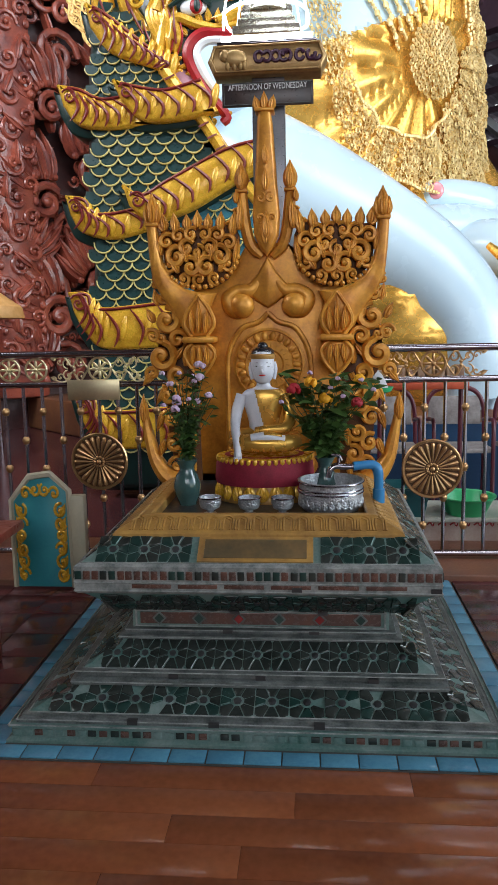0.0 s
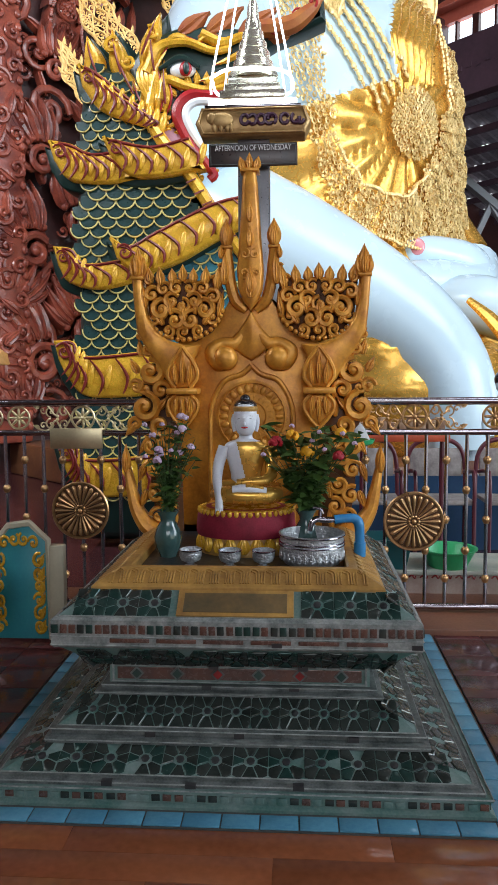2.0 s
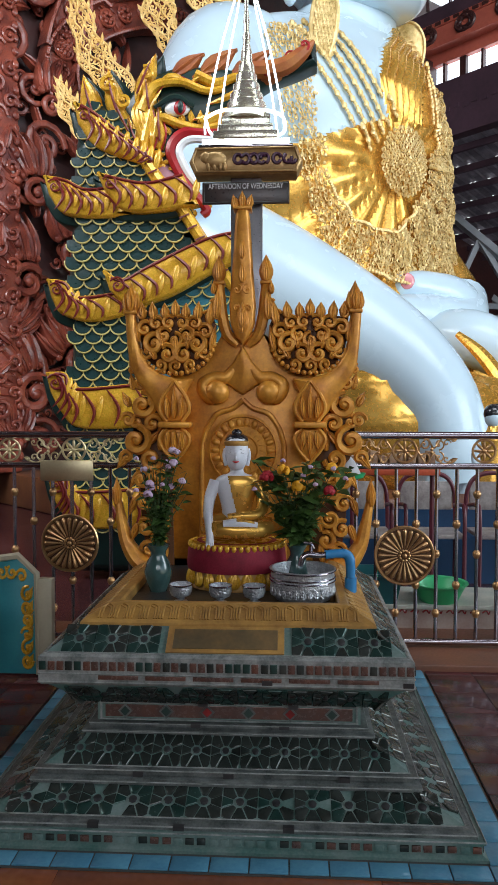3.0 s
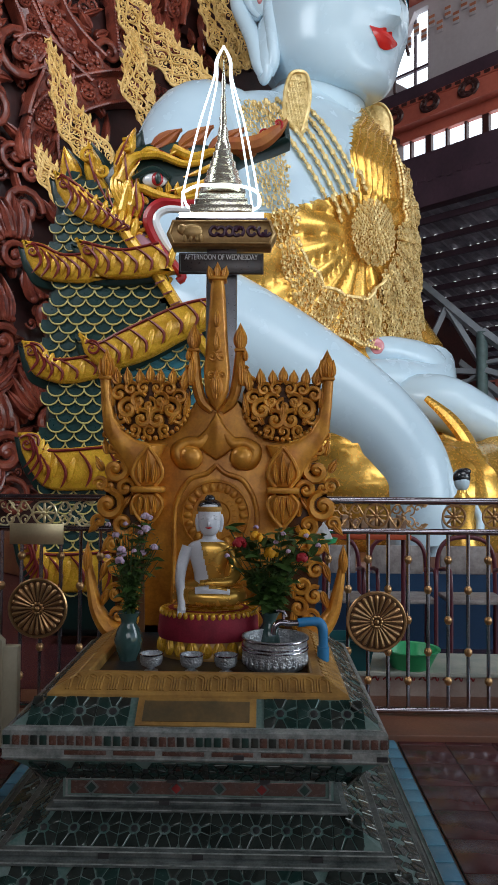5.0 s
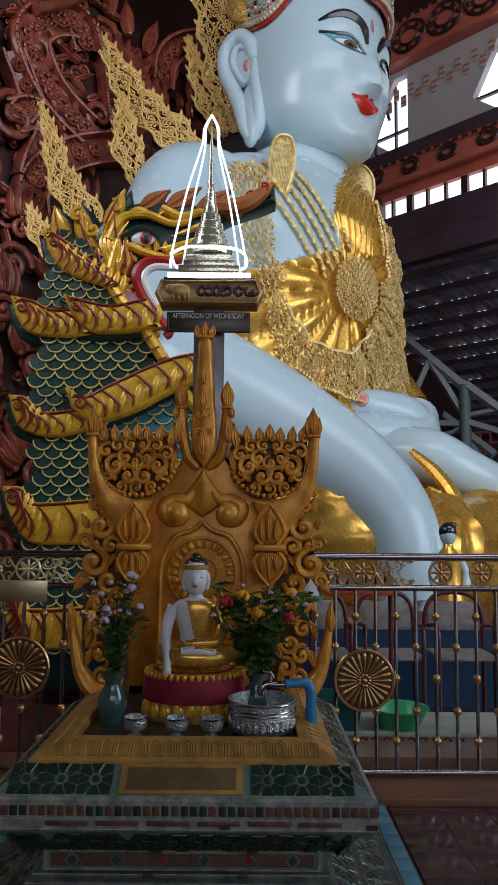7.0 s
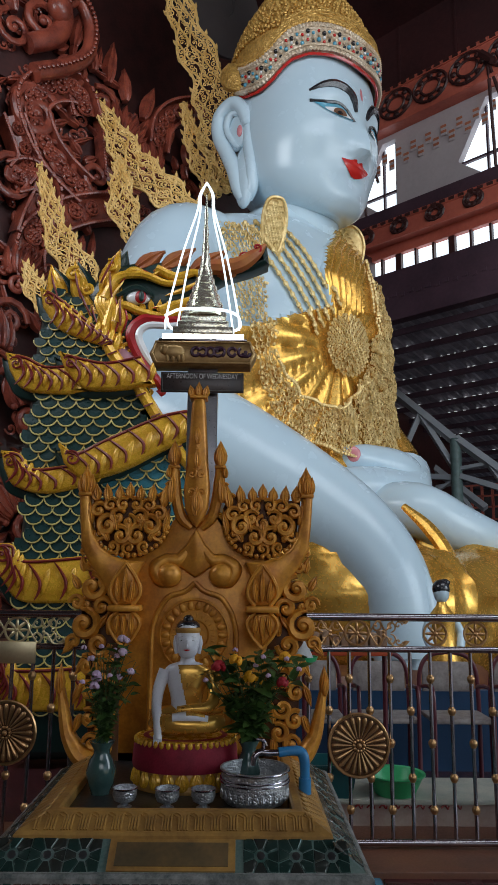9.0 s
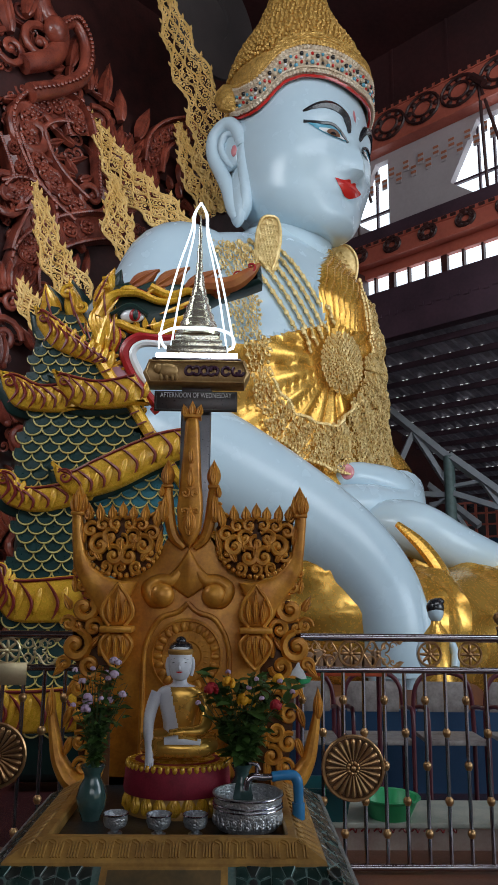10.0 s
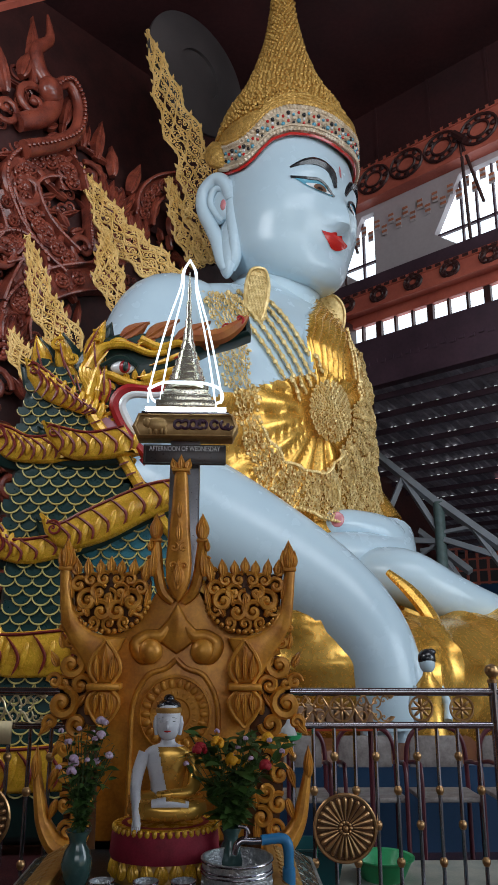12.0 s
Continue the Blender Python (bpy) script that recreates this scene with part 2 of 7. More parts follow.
def spline(pts, n=6):
    """Points along a smooth curve through pts (tuples of any length)."""
    p = [np.array(q, float) for q in pts]
    p = [2 * p[0] - p[1]] + p + [2 * p[-1] - p[-2]]
    out = []
    for i in range(1, len(p) - 2):
        for k in range(n):
            t = k / n
            out.append(0.5 * (2 * p[i] + (p[i + 1] - p[i - 1]) * t + (2 * p[i - 1] - 5 * p[i] + 4 * p[i + 1] - p[i + 2]) * t * t
                              + (3 * p[i] - p[i - 1] - 3 * p[i + 1] + p[i + 2]) * t ** 3))
    out.append(p[-2])
    return out


def tube(bm, pts, segs=8, mi=0, n=5, flat=1.0, smooth=True):
    """A round rod along points (x, y, z, radius); flat squeezes it along y."""
    q = spline(pts, n) if smooth else [np.array(p, float) for p in pts]
    rings, up = [], None
    for i, p in enumerate(q):
        a, b = q[max(0, i - 1)], q[min(len(q) - 1, i + 1)]
        d = Vector((b - a)[:3])
        d = d.normalized() if d.length > 1e-9 else Vector((0, 0, 1))
        if up is None:
            up = d.orthogonal().normalized()
        up = (up - d * up.dot(d)).normalized()
        s = d.cross(up)
        r = max(p[3], 0.0005)
        ring = []
        for k in range(segs):
            w = 2 * math.pi * k / segs
            o = (up * math.cos(w) + s * math.sin(w)) * r
            ring.append((p[0] + o.x, p[1] + o.y * flat, p[2] + o.z))
        rings.append(ring)
    skin(bm, rings, mi)


def rod(bm, a, b, r, segs=8, mi=0):
    tube(bm, [(*a, r), (*b, r)], segs, mi, smooth=False)


def ball(bm, c, r, mi=0, u=12, v=8, m=None):
    """A rounded lump with the radii r, turned by m."""
    r = r if isinstance(r, (tuple, list)) else (r, r, r)
    c = Vector(c)
    tip = (m or Matrix()).to_3x3()

    def at(x, y, z):
        return bm.verts.new(c + tip @ Vector((x * r[0], y * r[1], z * r[2])))

    low, top = at(0, 0, -1), at(0, 0, 1)
    rows = []
    for k in range(1, v):
        e = math.pi * k / v
        rows.append([at(math.sin(e) * math.cos(2 * math.pi * i / u), math.sin(e) * math.sin(2 * math.pi * i / u), -math.cos(e)) for i in range(u)])
    for i in range(u):
        j = (i + 1) % u
        bm.faces.new((low, rows[0][j], rows[0][i])).material_index = mi
        bm.faces.new((top, rows[-1][i], rows[-1][j])).material_index = mi
        for a, b in zip(rows, rows[1:]):
            bm.faces.new((a[i], a[j], b[j], b[i])).material_index = mi


def slab(bm, outline, y0, y1, mi=0, edge=0.0):
    """A plate cut to an outline of (x, z), from y0 (front) to y1 (back), its front edge rounded by edge."""
    c = np.mean(np.array(outline, float), axis=0)

    def ring(y, k):
        out = []
        n = len(outline)
        for i in range(n):
            a, b, d = (np.array(outline[j % n], float) for j in (i - 1, i, i + 1))
            t = d - a
            q = np.array((-t[1], t[0])) / (np.linalg.norm(t) + 1e-9)
            out.append(b + q * k)
        return [(p[0], y, p[1]) for p in out]

    area2 = sum(outline[i - 1][0] * outline[i][1] - outline[i][0] * outline[i - 1][1] for i in range(len(outline)))
    sgn = 1 if area2 > 0 else -1
    rings = [ring(y1, 0), ring(y0 + edge, 0)]
    if edge:
        rings += [ring(y0 + edge * 0.3, sgn * edge * 0.5), ring(y0, sgn * edge)]
    vr = skin(bm, rings, mi, caps=False)
    for r in (vr[0], vr[-1]):
        f = bm.faces.new(r)
        f.material_index = mi
        bmesh.ops.triangulate(bm, faces=[f])


def scroll(bm, x, y, z, r, turns=1.4, start=0.0, hand=1, w=0.22, mi=0, segs=6, flat=0.8):
    """A carved volute that winds in from radius r."""
    pts = []
    n = int(10 * turns) + 4
    for i in range(n + 1):
        t = i / n
        a = start + hand * t * turns * 2 * math.pi
        q = r * (1 - t) ** 0.85
        pts.append((x + q * math.cos(a), y - 0.35 * w * r * t, z + q * math.sin(a), w * r * (0.75 + 0.35 * math.sin(t * math.pi)) * (1 - 0.35 * t)))
    tube(bm, pts, segs, mi, n=1, flat=flat, smooth=False)
    ball(bm, pts[-1][:3], (w * r * 0.95, w * r * 0.8, w * r * 0.95), mi, 8, 6)


def flame(bm, x, y, z, w, h, lean=0.0, thick=0.02, mi=0, turn=0.0):
    """A pointed leaf with a rounded, ridged front; turn is its lean in radians."""
    c, s = math.cos(turn), math.sin(turn)

    def at(u, v, d):
        u += lean * v * v
        return (x + u * c - v * s, y - d, z + u * s + v * c)

    rings = []
    for t, k in ((0.0, 0.22), (0.1, 0.36), (0.25, 0.48), (0.42, 0.5), (0.6, 0.4), (0.78, 0.22), (0.9, 0.1), (1.0, 0.0)):
        g = min(1.0, 0.3 + 2 * k)
        rings.append([at(-k * w, t * h, 0), at(-0.62 * k * w, t * h, thick * 0.85 * g), at(-0.2 * k * w, t * h, thick * 0.8 * g), at(0, t * h, thick * 1.05 * g), at(0.2 * k * w, t * h, thick * 0.8 * g), at(0.62 * k * w, t * h, thick * 0.85 * g), at(k * w, t * h, 0), at(0, t * h, -thick * 0.6)])
    skin(bm, rings, mi, caps=True)


def pieces(name, mats_, parent, makers, label=""):
    """Each maker draws one carved piece as a part of its own."""
    for fn in makers:
        bm = B()
        fn(bm)
        part(name, bm, mats_, parent, label)


def placed(bm, fn, m):
    """Runs fn on a fresh bmesh, moves what it made by m and adds it to bm."""
    t = B()
    fn(t)
    bmesh.ops.transform(t, matrix=m, verts=t.verts[:])
    me = bpy.data.meshes.new("tmp")
    t.to_mesh(me)
    t.free()
    bm.from_mesh(me)
    bpy.data.meshes.remove(me)


S2 = math.sqrt(0.5)


def hall(f, l, z=0.0):
    """World place from the hall's own axes: f along the way that the great statue faces, l to its left hand."""
    return Vector((S2 * (f + l), S2 * (l - f), z))


HALL = Matrix(((S2, S2, 0, 0), (-S2, S2, 0, 0), (0, 0, 1, 0), (0, 0, 0, 1)))
CX, CY = -0.21, 3.68

# ---- floor ----
bm = B()
box(bm, -40, 40, -40, 60, -0.3, -0.012)
floor = solo("floor", bm, WOODFLOOR, "glossy orange-brown tiled hall floor", "floor", kind="structure")
# glossy boards in front of the shrine
bm = B()
box(bm, -0.5993, 0.5993, -0.0735, 0.0735, -0.008, 0.0, bev=0.001)
plank = mesh("plank", bm, mat("orange_board", (0.34, 0.105, 0.04), (0.20, 0.056, 0.022), 0.2, scale=1.4, fine=30, bump=0.04, coat=0.3, island=0.1))
for iy in range(9):
    for ix in range(-2, 3):
        ob = new("plank", plank)
        ob.parent = floor
        ob.location = (1.2 * ix + 0.6 * (iy % 2) - 0.2 + 0.17 * (iy % 3), 2.46 - 0.148 * iy, -0.004)
# dark red tiled floor round the shrine
bm = B()
box(bm, -6, CX - 1.16, 2.56, 5.0, -0.1, -0.004)
box(bm, CX + 1.16, 6, 2.56, 5.0, -0.1, -0.004)
redfloor = solo("floor_dark", bm, GROUT, "dark red polished floor tiles with pale joints", "floor", kind="structure")
bm = B()
box(bm, -0.148, 0.148, -0.148, 0.148, 0, 0.006, bev=0.002)
rt = mesh("tile", bm, REDTILE)
for ix in range(6):
    for iy in range(8):
        for sx in (-1, 1):
            x, y = CX + sx * (1.31 + 0.3 * ix), 2.71 + 0.3 * iy
            ob = new("tile", rt)
            ob.parent = redfloor
            ob.location = (x, y, -0.004)
# kerbs that carry the railing
bm = B()
box(bm, CX + 1.0, 7, 4.72, 5.6, -0.1, 0.045, bev=0.012)
solo("kerb", bm, KERB, "low orange-brown kerb under the railing", "kerb", kind="structure")
bm = B()
box(bm, -7, CX - 1.0, 4.55, 5.6, -0.1, 0.045, bev=0.012)
solo("kerb", bm, KERB, "low orange-brown kerb under the railing", "kerb", kind="structure")
bm = B()
box(bm, -30, 30, 5.6, 40, -0.1, 0.02)
solo("ground", bm, REDTILE, "dark red floor behind the railing", "floor", kind="structure")
# border of blue tiles
bm = B()
box(bm, CX - 1.15, CX + 1.15, 2.535, 4.85, -0.1, 0.0)
border = solo("tile_border", bm, GROUT, "border of glazed blue tiles round the shrine base", "tile border", kind="structure")
bm = B()
box(bm, -0.0725, 0.0725, -0.043, 0.043, 0, 0.008, bev=0.003)
bt = mesh("tile", bm, BLUETILE)
for i in range(15):
    ob = new("tile", bt)
    ob.parent = border
    ob.location = (-1.213 + 0.15 * i, 2.584, 0)
bm = B()
box(bm, -0.055, 0.055, -0.0725, 0.0725, 0, 0.008, bev=0.003)
bt = mesh("tile", bm, BLUETILE)
for i in range(14):
    for sx in (-1, 1):
        ob = new("tile", bt)
        ob.parent = border
        ob.location = (CX + sx * 1.085, 2.71 + 0.15 * i, 0)

# ---- shrine base ----
base = thing("shrine_base", (CX, CY, 0), "stepped shrine base covered in dark green and grey mirror mosaic", "shrine base")


def tier(name, rings, m, label="", w=None):
    """A square tier from rings of (half width, height)."""
    bm = B()
    out = []
    for h, z in rings:
        out.append([(CX - h, CY - h, z), (CX + h, CY - h, z), (CX + h, CY + h, z), (CX - h, CY + h, z)])
    skin(bm, out, 0)
    return part(name, bm, m, base, label, smooth=False)


tier("plinth", [(1.03, 0), (1.03, 0.012), (1.01, 0.02), (1.01, 0.06), (1.02, 0.064), (1.02, 0.072)], STONE, "dark plinth course")
tier("moulding", [(0.995, 0.072), (0.995, 0.084), (0.975, 0.09), (0.975, 0.10)], PALE, "pale chipped moulding")
tier("slope", [(0.955, 0.10), (0.80, 0.155)], STONE, "sloping mosaic face")
tier("moulding", [(0.815, 0.155), (0.815, 0.18), (0.79, 0.186), (0.79, 0.205), (0.80, 0.207), (0.80, 0.212)], PALE, "pale chipped moulding")
tier("slope", [(0.77, 0.212), (0.625, 0.295)], STONE, "sloping mosaic face")
tier("moulding", [(0.64, 0.295), (0.64, 0.312), (0.615, 0.318), (0.615, 0.332)], PALE, "pale chipped moulding")
tier("waist", [(0.585, 0.332), (0.585, 0.42)], STONE, "recessed band")
tier("flare", [(0.60, 0.42), (0.625, 0.435), (0.745, 0.545), (0.765, 0.56)], TEAL, "flaring teal mosaic underside")
tier("cornice", [(0.775, 0.56), (0.785, 0.57), (0.785, 0.682), (0.77, 0.692)], CORNICE, "pale cement cornice")
tier("slope", [(0.76, 0.692), (0.64, 0.778)], STONE, "sloping mosaic face")
tier("gold_rim", [(0.645, 0.778), (0.645, 0.79), (0.635, 0.80), (0.53, 0.85), (0.50, 0.852), (0.49, 0.845), (0.49, 0.80)], GOLDDARK, "gold painted lotus rim")
tier("tray", [(0.488, 0.79), (0.488, 0.806)], BLACK, "black recessed top")

# edge highlights of the mouldings, drawn as thin pale lines
for h, z in ((1.021, 0.074), (0.996, 0.086), (0.957, 0.101), (0.816, 0.168), (0.801, 0.210), (0.771, 0.214), (0.641, 0.304), (0.616, 0.33), (0.787, 0.612), (0.787, 0.575), (0.761, 0.694)):
    bm = B()
    c = [(CX - h, CY - h, z, 0.0032), (CX + h, CY - h, z, 0.0032), (CX + h, CY + h, z, 0.0032), (CX - h, CY + h, z, 0.0032)]
    tube(bm, c + c[:1], 5, smooth=False)
    part("edge_line", bm, CORNICE, base, "pale line drawn as the moulding edge's highlight")

# mosaic pieces
ROTS = [Matrix.Rotation(a, 4, "Z") for a in (0, math.pi / 2, math.pi, -math.pi / 2)]


def wedge(w, h, i, k=8, hub=0.18, lift=0.005):
    """One of the k mirror pieces round the hub of a w by h mosaic cell."""
    def edge(a):
        c, q = math.cos(a), math.sin(a)
        r = min(w / 2 / max(1e-6, abs(c)), h / 2 / max(1e-6, abs(q)))
        return (r * c, r * q)

    a0, a1 = 2 * math.pi * (i - 0.5) / k, 2 * math.pi * (i + 0.5) / k
    am = (a0 + a1) / 2
    r0 = hub * min(w, h)
    o = [(r0 * math.cos(a0), r0 * math.sin(a0)), edge(a0), edge((a0 + am) / 2), edge(am), edge((am + a1) / 2), edge(a1), (r0 * math.cos(a1), r0 * math.sin(a1))]
    cx, cy = sum(p[0] for p in o) / 7, sum(p[1] for p in o) / 7
    bm = B()
    skin(bm, [[(cx + (x - cx) * g, cy + (y - cy) * g, z) for x, y in o] for g, z in ((0.89, -0.003), (0.89, lift * 0.6), (0.80, lift))], 0)
    return bm


def face_frame(h0, z0, h1, z1, side):
    """Axes of a tier's sloping face: its middle, across, up the slope and outward."""
    mid = Vector((0, -(h0 + h1) / 2, (z0 + z1) / 2))
    up = Vector((0, h0 - h1, z1 - z0))
    ln = up.length
    up.normalize()
    across = Vector((1, 0, 0))
    out = across.cross(up)
    m = Matrix.Translation(mid) @ Matrix((across, up, out)).transposed().to_4x4()
    return Matrix.Translation((CX, CY, 0)) @ ROTS[side] @ m, ln


rng = random.Random(4)


def flowers(h0, z0, h1, z1, count, mats_, skip=lambda u: False, k=8):
    hm = (h0 + h1) / 2
    pitch = 2 * hm / count
    ln = math.hypot(h0 - h1, z1 - z0)
    shared = [[mesh("mosaic_piece", wedge(pitch, ln, j), m) for j in range(k)] for m in mats_]
    bmc = B()
    r = min(pitch, ln)
    lathe(bmc, (0, 0, 0), [(r * 0.12, -0.002), (r * 0.12, 0.006), (r * 0.09, 0.008)], 8)
    disc = mesh("mosaic_disc", bmc, BLACK)
    for side in (0, 1, 3):
        m, ln = face_frame(h0, z0, h1, z1, side)
        rest = B()
        for i in range(count):
            u = -hm + pitch * (i + 0.5)
            if skip(u) and side == 0:
                continue
            for j in range(k):
                if rng.random() < 0.04:
                    continue
                pm = m @ Matrix.Translation((u, 0, rng.uniform(-0.001, 0.001))) @ Matrix.Rotation(rng.uniform(-0.05, 0.05), 4, "Y") @ Matrix.Rotation(rng.uniform(-0.03, 0.03), 4, "X")
                if side == 0:
                    ob = new("mosaic_piece", rng.choice(shared)[j])
                    ob.parent = base
                    ob.matrix_basis = Matrix.Translation((-CX, -CY, 0)) @ pm
                else:
                    t = wedge(pitch, ln, j)
                    bmesh.ops.transform(t, matrix=pm, verts=t.verts[:])
                    me = bpy.data.meshes.new("t")
                    t.to_mesh(me)
                    t.free()
                    rest.from_mesh(me)
                    bpy.data.meshes.remove(me)
            if side == 0:
                ob = new("mosaic_disc", disc)
                ob.parent = base
                ob.matrix_basis = Matrix.Translation((-CX, -CY, 0)) @ m @ Matrix.Translation((u, 0, 0))
        if side:
            tagged(part("mosaic_side", rest, SHARDS, base, "mirror shard mosaic", smooth=False), kind="stuff")


flowers(0.955, 0.10, 0.80, 0.155, 12, (GLASSG, GLASSD, GLASSD))
flowers(0.77, 0.212, 0.625, 0.295, 11, (GLASSD, GLASSD, GLASSD))
flowers(0.629, 0.434, 0.749, 0.544, 13, (GLASSG, GLASSD), k=8)
flowers(0.76, 0.692, 0.64, 0.778, 10, (GLASSD, GLASSG), skip=lambda u: abs(u) < 0.27)


def squares(h, z, n, w, hh, mats_, name="mosaic_square"):
    shared = []
    for m in mats_:
        bm = B()
        box(bm, -w / 2, w / 2, -0.004, 0.003, -hh / 2, hh / 2, bev=0.002)
        shared.append(mesh(name, bm, m))
    for side in (0, 1, 3):
        for i in range(n):
            u = -h + 2 * h * (i + 0.5) / n
            ob = new(name, rng.choice(shared))
            ob.parent = base
            ob.matrix_basis = ROTS[side] @ Matrix.Translation((u + rng.uniform(-0.002, 0.002), -h - 0.001, z)) @ Matrix.Rotation(rng.uniform(-0.04, 0.04), 4, "Y")


squares(0.785, 0.645, 42, 0.029, 0.038, (GLASSR, GLASSR, GLASSR, GLASSG, GLASSD))
squares(1.01, 0.04, 44, 0.034, 0.026, (GLASSD, STONE, GLASSR))
pieces("cornice_strip", GLASSR, base, [lambda t, u=-0.53 + k * 0.2: box(t, CX + u, CX + u + 0.17, CY - 0.789, CY - 0.78, 0.588, 0.606, bev=0.002) for k in range(6)])
# recessed band: pale frame with diamonds
bm = B()
box(bm, CX - 0.575, CX + 0.575, CY - 0.592, CY - 0.58, 0.336, 0.342)
box(bm, CX - 0.575, CX + 0.575, CY - 0.592, CY - 0.58, 0.41, 0.416)
for s in (-1, 1):
    box(bm, CX + s * 0.568 - 0.004, CX + s * 0.568 + 0.004, CY - 0.592, CY - 0.58, 0.342, 0.41)
part("waist_frame", bm, CORNICE, base, "pale raised frame", smooth=False)
bm = B()
box(bm, CX - 0.55, CX + 0.55, CY - 0.588, CY - 0.58, 0.348, 0.404, bev=0.002)
part("waist_panel", bm, GLASSR, base, "worn red-brown panel", smooth=False)
for i in range(6):
    for s, m, y in ((0.033, PALE, 0.591), (0.022, RED if i in (2, 4) else GLASSG, 0.594)):
        bm = B()
        skin(bm, [[(CX - 0.46 + 0.184 * i + dx * s, CY - yy, 0.376 + dz * s) for dx, dz in ((1, 0), (0, 1), (-1, 0), (0, -1))] for yy in (0.585, y)])
        part("diamond", bm, m, base, smooth=False)
# dark patches where chips of the mouldings are gone
pieces("gap_chip", BLACK, base, [lambda t, u=u, h=h, z=z: box(t, CX + u - 0.022, CX + u + 0.022, CY - h - 0.005, CY - h + 0.02, z - 0.011, z + 0.009) for u, h, z in ((-0.5, 0.995, 0.086), (-0.16, 0.995, 0.08), (0.27, 0.995, 0.088), (-0.36, 0.80, 0.196), (0.02, 0.80, 0.197), (0.5, 0.80, 0.193), (-0.14, 0.615, 0.325), (0.25, 0.615, 0.322), (0.18, 0.785, 0.588), (0.76, 0.785, 0.588), (-0.11, 0.60, 0.416), (0.29, 0.60, 0.414))])
# brass plaque on the upper slope
m, ln = face_frame(0.76, 0.692, 0.64, 0.778, 0)
bm = B()
placed(bm, lambda t: box(t, -0.25, 0.25, -0.068, 0.068, -0.004, 0.008, bev=0.002), m)
part("plaque_frame", bm, GOLDDARK, base, "gold painted frame")
bm = B()
placed(bm, lambda t: box(t, -0.222, 0.222, -0.05, 0.05, 0.0, 0.0115, bev=0.001), m)
part("plaque", bm, mat("worn_bronze", (0.25, 0.16, 0.07), (0.14, 0.11, 0.06), 0.4, metal=0.4, scale=9), base, "worn bronze plaque")
# lotus arches cut on the gold rim
for side in (0, 1, 3):
    m, ln = face_frame(0.635, 0.80, 0.53, 0.85, side)
    for i in range(17):
        bm = B()
        u = -0.54 + 0.0675 * i
        for r, w in ((0.028, 0.0055), (0.016, 0.0045)):
            pts = [(u - r, -0.05, 0.001, w), (u - r, 0.015, 0.002, w), (u - r * 0.7, 0.035, 0.002, w), (u, 0.043 * r / 0.028 + 0.003, 0.002, w), (u + r * 0.7, 0.035 * r / 0.028, 0.002, w), (u + r, 0.015, 0.002, w), (u + r, -0.05, 0.001, w)]
            placed(bm, lambda t, p=pts: tube(t, p, 5, 0, n=2), m)
        part("lotus_arch", bm, GOLDDARK, base)

# ---- carved throne back ----
throne = thing("throne_back", (CX, 4.2, 0.8), "gold painted carved wooden throne back with scrolls, lotus buds and finials", "throne")


def mirror(half):
    """A closed outline from its right half, top to bottom."""
    return [(CX + x, z) for x, z in half] + [(CX - x, z) for x, z in reversed(half) if x > 0.01]


bm = B()
half = [(0.0, 2.2), (0.12, 2.2), (0.2, 2.06), (0.3, 1.97), (0.44, 1.95), (0.46, 1.80), (0.46, 1.4), (0.46, 0.80)]
slab(bm, mirror(half), 4.17, 4.25, edge=0.006)
part("backboard", bm, GOLDWOOD, throne, "plain gold backboard")
# ogee moulding over the niche
bm = B()
for s in (-1, 1):
    tube(bm, [(CX + s * x, 4.165, z, r) for x, z, r in ((0.0, 2.08, 0.012), (0.05, 1.99, 0.03), (0.10, 1.93, 0.042), (0.17, 1.93, 0.04), (0.235, 1.885, 0.046), (0.20, 1.82, 0.05), (0.14, 1.84, 0.052))], 10)
    ball(bm, (CX + s * 0.155, 4.15, 1.845), (0.075, 0.06, 0.072), 0, 16, 12)
part("ogee_scroll", bm, GOLDWOOD, throne, "smooth ogee scrolls")
bm = B()
slab(bm, mirror([(0.0, 2.12), (0.03, 2.07), (0.06, 2.02), (0.115, 1.965), (0.135, 1.94), (0.10, 1.90), (0.05, 1.86), (0.0, 1.83)]), 4.135, 4.18, edge=0.015)
part("crest_leaf", bm, GOLDWOOD, throne)
bm = B()
for s in (-1, 1):
    tube(bm, [(CX + s * x, 4.16, z, 0.016) for x, z in ((0.0, 1.80), (0.06, 1.75), (0.15, 1.72), (0.2, 1.66), (0.235, 1.58), (0.25, 1.45), (0.25, 0.85))], 8)
part("niche_moulding", bm, GOLDWOOD, throne)
# sunburst disc behind the small statue
bm = B()
lathe(bm, (0, 0, 0), [(0.215, 0), (0.215, 0.018), (0.2, 0.024), (0.195, 0.012), (0.15, 0.012), (0.14, 0.022), (0.09, 0.022), (0.08, 0.012)], 40)
SUN = Matrix.Translation((CX, 4.17, 1.50)) @ Matrix.Rotation(math.pi / 2, 4, "X")
bmesh.ops.transform(bm, matrix=SUN, verts=bm.verts[:])
part("sunburst", bm, GOLDWOOD, throne, "carved sunburst halo disc")
for i in range(22):
    a = 2 * math.pi * i / 22
    for r0, q in ((0.168, (0.03, 0.02, 0.014)), (0.115, (0.026, 0.012, 0.01))):
        bm = B()
        ball(bm, (r0 * math.cos(a), r0 * math.sin(a), 0.014), q, 0, 8, 6, m=Matrix.Rotation(a, 4, "Z"))
        bmesh.ops.transform(bm, matrix=SUN, verts=bm.verts[:])
        part("sun_ray", bm, GOLDWOOD, throne)
